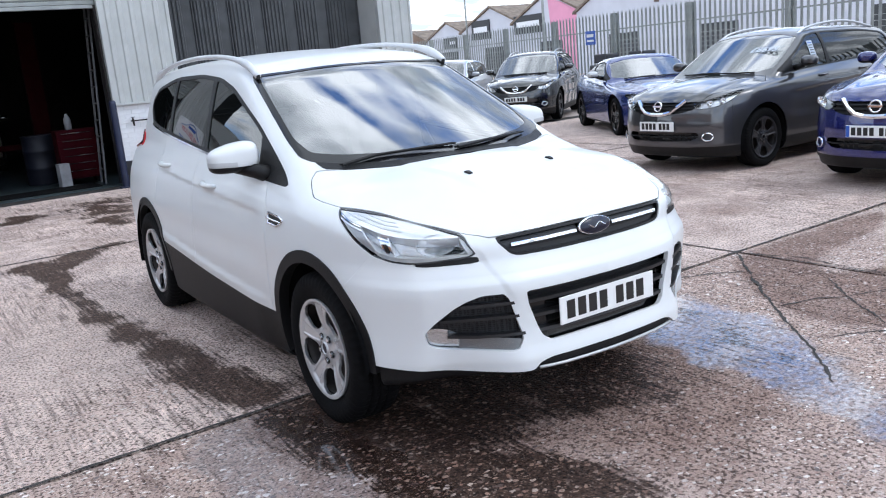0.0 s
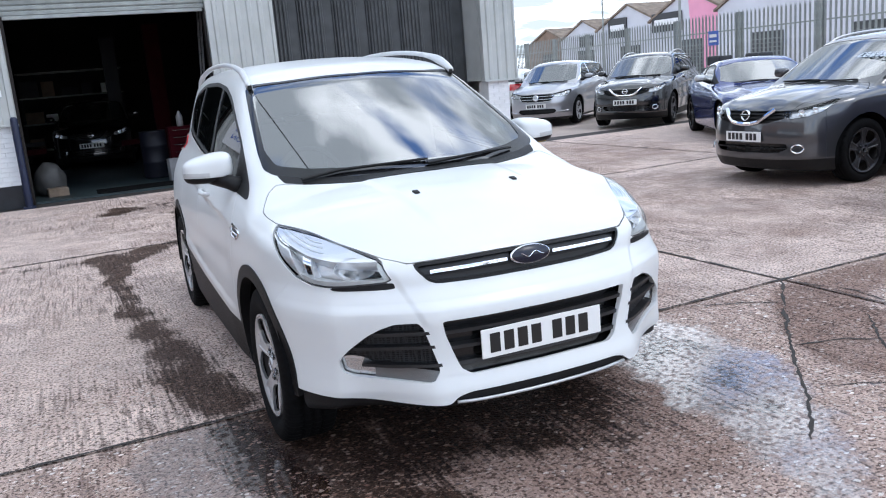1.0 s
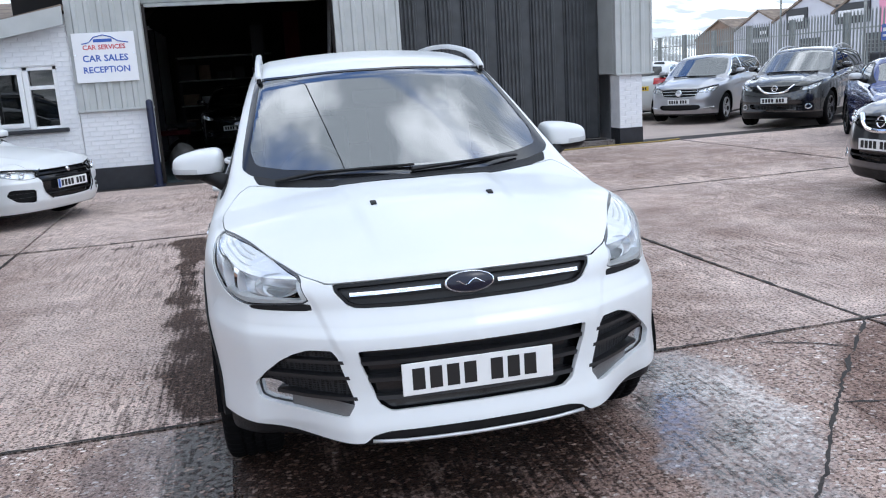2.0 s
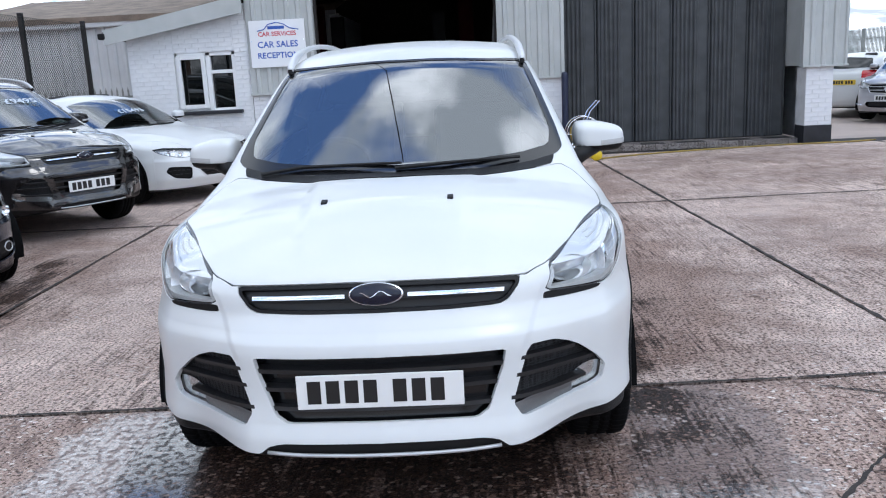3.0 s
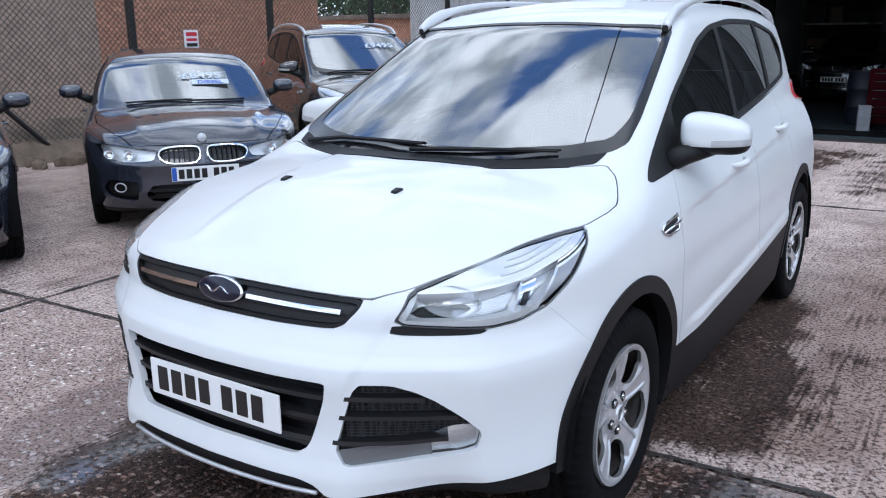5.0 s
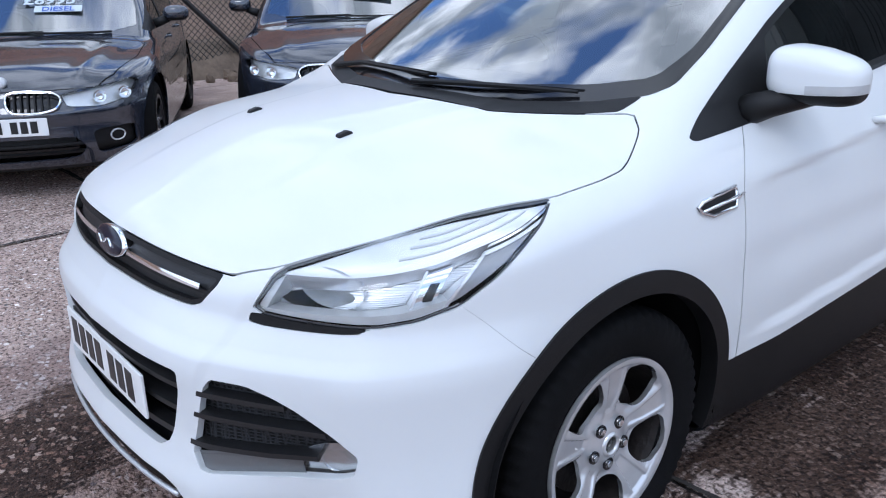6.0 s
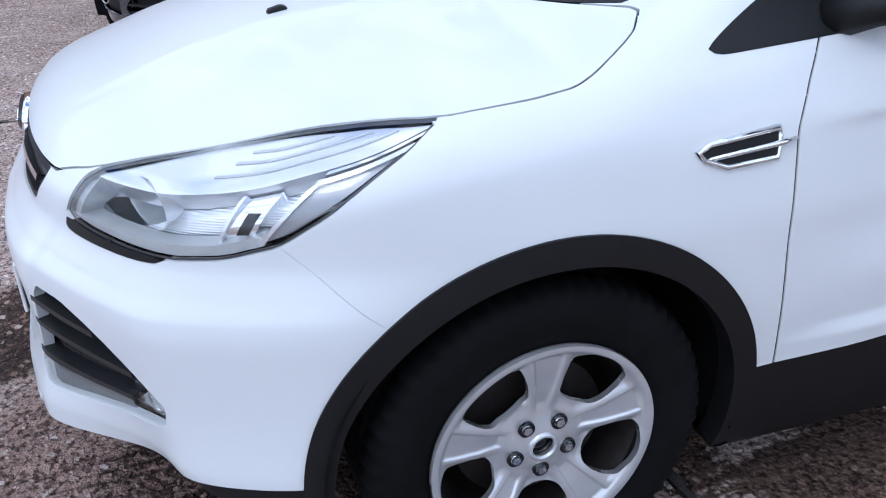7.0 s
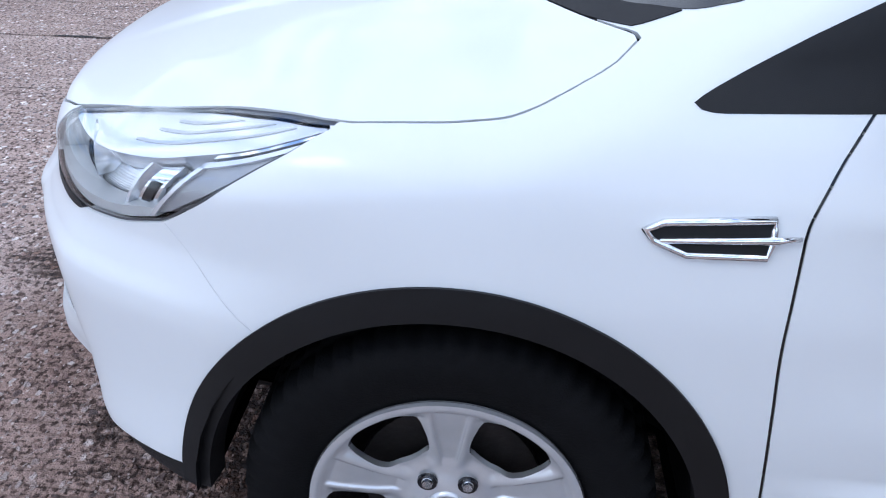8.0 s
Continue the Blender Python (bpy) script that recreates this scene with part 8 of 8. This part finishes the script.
for k in range(170):
    c = Vector((rng.uniform(-8.35, -7.75), rng.uniform(-3, 9), 0))
    s = rng.uniform(0.04, 0.13)
    m = Matrix.Translation(c + Vector((0, 0, s * 0.3))) @ Euler((rng.uniform(0, 6), rng.uniform(0, 6), rng.uniform(0, 6))).to_matrix().to_4x4() @ Matrix.Diagonal((s, s * rng.uniform(0.5, 1), s * rng.uniform(0.4, 0.8), 1))
    bmesh.ops.create_icosphere(rub, subdivisions=1, radius=1.0, matrix=m)
tagged(part("rubble", rub, EARTH), "loose stones and broken brick along the fence foot", "rubble", kind="stuff")

# ---- hose reel, hoses and tap ----
reel = thing("hose_reel", "garden hose reel on a wheeled frame with yellow hose", "hose reel", m=pose(2.13, 10.05, 0))
for s in (-0.13, 0.13):
    hoop = bmesh.new()
    tube([(0.27 * math.cos(a), s, 0.43 + 0.27 * math.sin(a)) for a in np.linspace(0, 6.283, 30, endpoint=False)], 0.008, 6, hoop, True)
    hoop_ob = part("hoop", hoop, CHROME, reel, "", True)
    for a in np.linspace(0, math.pi, 3, endpoint=False):
        part("spoke", tube([(0.27 * math.cos(a), s, 0.43 + 0.27 * math.sin(a)), (-0.27 * math.cos(a), s, 0.43 - 0.27 * math.sin(a))], 0.006, 6), CHROME, hoop_ob)
coil = bmesh.new()
path = []
for k in range(150):
    a = k * 2 * math.pi / 14
    rr = 0.13 + 0.075 * ((k // 45) / 3) + 0.006 * math.sin(k * 1.3)
    path.append((rr * math.cos(a), -0.10 + 0.2 * abs(((k / 45) % 2) - 1), 0.43 + rr * math.sin(a)))
tube(path, 0.012, 6, coil)
part("hose_coil", coil, YELLOW_HOSE, reel, "coiled yellow hose", True)
part("hub", tube([(0, -0.15, 0.43), (0, 0.15, 0.43)], 0.045, 14), YELLOW, reel, "yellow hub")
for s in (-0.16, 0.16):
    part("side_frame", tube([(-0.26, s, 0.03), (-0.05, s, 0.43), (0.10, s, 0.78), (0.24, s, 0.93)], 0.010, 8), CHROME, reel)
    part("side_frame", tube([(0.18, s, 0.08), (0.0, s, 0.43)], 0.010, 8), CHROME, reel)
    wheel_ob = part("wheel", lathe([(0.0, -0.02), (0.085, -0.02), (0.09, -0.012), (0.09, 0.012), (0.085, 0.02), (0.0, 0.02)], 26, "y"), YELLOW, reel, "yellow plastic wheel", True)
    wheel_ob.matrix_basis = pose(0.19, s, 0.088)
part("handle", tube([(0.24, -0.16, 0.93), (0.24, 0.16, 0.93)], 0.012, 8), CHROME, reel)
part("foot_bar", tube([(-0.26, -0.16, 0.03), (-0.26, 0.16, 0.03)], 0.012, 8), CHROME, reel)


def hose(name, pts, r, mat, label):
    ob = part(name, tube(chaikin(pts, 3, False), r, 8), mat, None, "", True)
    return tagged(ob, label, "hose", "hoses by the pier")


hose("hose", [(2.35, 10.0, 0.015), (2.8, 10.25, 0.013), (3.6, 10.55, 0.013), (4.6, 10.75, 0.013), (5.6, 10.9, 0.013), (6.6, 10.86, 0.013), (7.2, 11.0, 0.013)], 0.013, YELLOW_HOSE, "long yellow hose trailing along the concrete")
hose("hose", [(1.40, 10.98, 1.02), (1.30, 10.95, 0.75), (1.12, 10.93, 0.32), (1.05, 10.90, 0.06), (1.2, 10.80, 0.013), (1.34, 10.83, 0.02), (1.37, 10.93, 0.30), (1.44, 10.96, 0.75), (1.41, 10.98, 1.02)], 0.012, TAN_HOSE, "tan hose hung from a wall tap")
hose("hose", [(1.40, 10.975, 1.00), (1.33, 10.95, 0.60), (1.28, 10.92, 0.15), (1.36, 10.84, 0.013), (1.55, 10.80, 0.013), (1.42, 10.90, 0.15), (1.46, 10.95, 0.6), (1.43, 10.975, 1.00)], 0.012, YELLOW_HOSE, "yellow hose hung from a wall tap")
hose("hose", [(1.42, 10.97, 0.98), (1.52, 10.94, 0.62), (1.75, 10.90, 0.25), (1.92, 10.72, 0.05), (2.0, 10.4, 0.013), (2.0, 10.1, 0.04)], 0.011, YELLOW_HOSE, "yellow hose running from the wall tap to the reel")
tap = thing("wall_tap", "pair of outdoor taps on a short pipe", "tap", m=pose(1.10, 10.99, 1.02))
part("pipe", tube([(-0.02, 0.02, 0.02), (0.0, -0.03, 0.02), (0.32, -0.03, 0.02), (0.34, 0.02, 0.02)], 0.012, 8), DARK_STEEL, tap)
for x in (0.0, 0.30):
    part("valve", tube([(x, -0.03, 0.07), (x, -0.04, 0.02), (x, -0.06, -0.06)], [0.012, 0.02, 0.014], 8), DARK_STEEL, tap)
    part("lever", tube([(x - 0.03, -0.035, 0.08), (x + 0.03, -0.035, 0.08)], 0.007, 6), NAVY, tap)

# ---- inside the workshop: contents coloured dark for the shade there ----
lad = thing("ladder", "long metal ladder leaning inside the door jamb", "ladder", m=pose(0.66, 11.75, 0, 0, 4, 0))
for s in (0.0, 0.34):
    part("stile", box(0.0, s, 0.012, 0.03, s + 0.05, 3.4, 0.004), SHADED_ALLOY, lad)
for k in range(11):
    part("rung", tube([(0.015, 0.02, 0.25 + 0.28 * k), (0.015, 0.37, 0.25 + 0.28 * k)], 0.014, 6), SHADED_ALLOY, lad)
for x, y, mt_, lab in ((0.35, 15.4, RED_PAINT, "red"), (-2.9, 15.4, RED_PAINT, "red"), (-0.35, 19.0, BLUE_PAINT, "blue"), (-3.0, 19.0, BLUE_PAINT, "blue")):
    lift = thing("vehicle_lift_post", "tall %s steel vehicle lift post with arms" % lab, "lift post", "vehicle lift posts", pose(x, y, 0.012))
    part("column", prism([(-0.16, -0.12), (0.16, -0.12), (0.16, 0.12), (0.10, 0.12), (0.10, -0.06), (-0.10, -0.06), (-0.10, 0.12), (-0.16, 0.12)], 2, 0, 3.0), mt_, lift)
    part("base_plate", box(-0.3, -0.3, 0, 0.3, 0.3, 0.02, 0.004), mt_, lift)
    part("arm", box(-0.9 if x > -1 else 0.1, -0.06, 0.55, -0.1 if x > -1 else 0.9, 0.06, 0.66, 0.01), mt_, lift)
chest = thing("tool_chest", "red steel tool chest on castors with drawers", "tool chest", m=pose(0.42, 12.5, 0.012))
part("body", box(-0.32, -0.22, 0.10, 0.32, 0.22, 0.95, 0.015), RED_PAINT, chest)
for k in range(6):
    d = part("drawer", box(-0.30, -0.235, 0.14 + 0.13 * k, 0.30, -0.218, 0.255 + 0.13 * k, 0.004), RED_PAINT, chest)
    part("handle", tube([(-0.24, -0.25, 0.24 + 0.13 * k), (0.24, -0.25, 0.24 + 0.13 * k)], 0.007, 6), CHROME, d)
for x in (-0.26, 0.26):
    for y in (-0.16, 0.16):
        part("castor", lathe([(0.0, -0.015), (0.05, -0.015), (0.05, 0.015), (0.0, 0.015)], 14, "x"), RUBBER, chest).matrix_basis = pose(x, y, 0.05)
bottle = part("bottle", lathe([(0.0, 0.0), (0.06, 0.0), (0.06, 0.18), (0.03, 0.23), (0.02, 0.27), (0.0, 0.27)], 16, "z"), SHADED_WHITE, None, "", True)
bottle.matrix_basis = pose(0.35, 12.45, 0.962)
tagged(bottle, "white plastic bottle on top of the tool chest", "bottle")
drum = part("drum", lathe([(0.0, 0.0), (0.28, 0.0), (0.29, 0.02), (0.28, 0.28), (0.295, 0.30), (0.28, 0.32), (0.28, 0.58), (0.295, 0.60), (0.28, 0.62), (0.28, 0.86), (0.29, 0.88), (0.26, 0.87), (0.0, 0.865)], 28, "z"), BLUE_PAINT, None, "", True)
drum.matrix_basis = pose(-0.05, 13.3, 0.012)
tagged(drum, "dark blue steel oil drum in the workshop", "drum")
carton = part("carton", box(-0.09, -0.08, 0, 0.09, 0.08, 0.40, 0.006), SHADED_WHITE)
carton.matrix_basis = pose(0.10, 12.15, 0.012, 0, 0, 12)
tagged(carton, "white cardboard carton on the workshop floor", "carton")
sack = bmesh.new()
bmesh.ops.create_icosphere(sack, subdivisions=3, radius=1.0)
for v in sack.verts:
    k = 1 + 0.12 * noise.noise(v.co * 2.2)
    v.co = Vector((v.co.x * 0.26 * k, v.co.y * 0.22 * k, max(v.co.z, -0.7) * 0.33 * k + 0.23))
# sack colour is darkened in place of the indoor shade
sack_ob = part("sack", sack, material("shaded_sack", (0.055, 0.055, 0.054), 0.6, vary=0.3, size=6, bump=0.3, bump_size=20), None, "", True)
sack_ob.matrix_basis = pose(-1.95, 12.3, 0.012)
tagged(sack_ob, "pale sack slumped inside the opening, coloured dark for shade", "sack")
crate = part("crate", box(-0.16, -0.12, 0, 0.16, 0.12, 0.14, 0.01), EARTH)
crate.matrix_basis = pose(-1.85, 11.95, 0.012, 0, 0, 8)
tagged(crate, "small brown parts crate on the workshop floor", "crate")
mat_ob = part("floor_mat", box(-0.9, -0.35, 0, 0.9, 0.35, 0.012, 0.004), RUBBER)
mat_ob.matrix_basis = pose(-0.35, 11.75, 0.014)
tagged(mat_ob, "dark rubber mat inside the workshop threshold", "mat")
shelf = thing("storage_rack", "steel storage rack of boxes along the workshop wall", "rack", m=pose(-2.6, 21.5, 0.012))
for x in (0.0, 2.6):
    for y in (0.0, 0.5):
        part("upright", box(x, y, 0, x + 0.05, y + 0.05, 2.4), BLUE_PAINT, shelf)
for z in (0.3, 1.0, 1.7, 2.35):
    part("deck", box(0, 0, z, 2.65, 0.55, z + 0.04), GALV, shelf)
rng = random.Random(9)
for z in (0.34, 1.04, 1.74):
    for k in range(5):
        w, hh = rng.uniform(0.25, 0.45), rng.uniform(0.2, 0.45)
        bx = part("box", box(0, 0, 0, w, 0.4, hh, 0.006), rng.choice([SIGN_WHITE, EARTH, SHADE_WALL, BLUE_PAINT]))
        bx.matrix_basis = pose(-2.52 + k * 0.5, 21.58, z + 0.012)
        tagged(bx, "storage box on a steel workshop rack", "box", "boxes on the rack")

# ---- overhead service cable ----
cable = thing("overhead_cable", "thin black service cable strung from the workshop to a timber pole", "cable", m=pose(2.70, -10.0, 0))
part("pole", tube([(0, 0, -0.03), (0, 0, 1.8), (0.02, 0, 3.9)], [0.13, 0.115, 0.095], 14), BARK, cable, "weathered timber pole", True)
run = [(-5.2 * k / 24, 0.10 + 20.85 * k / 24, 3.55 + 1.30 * k / 24 - 1.3 * (k / 24) * (1 - k / 24)) for k in range(25)]
part("wire", tube(run, 0.0065, 6), RUBBER, cable, "black insulated wire", True)
part("bracket", box(-0.06, -0.02, 3.45, 0.06, 0.16, 3.55, 0.005), DARK_STEEL, cable)
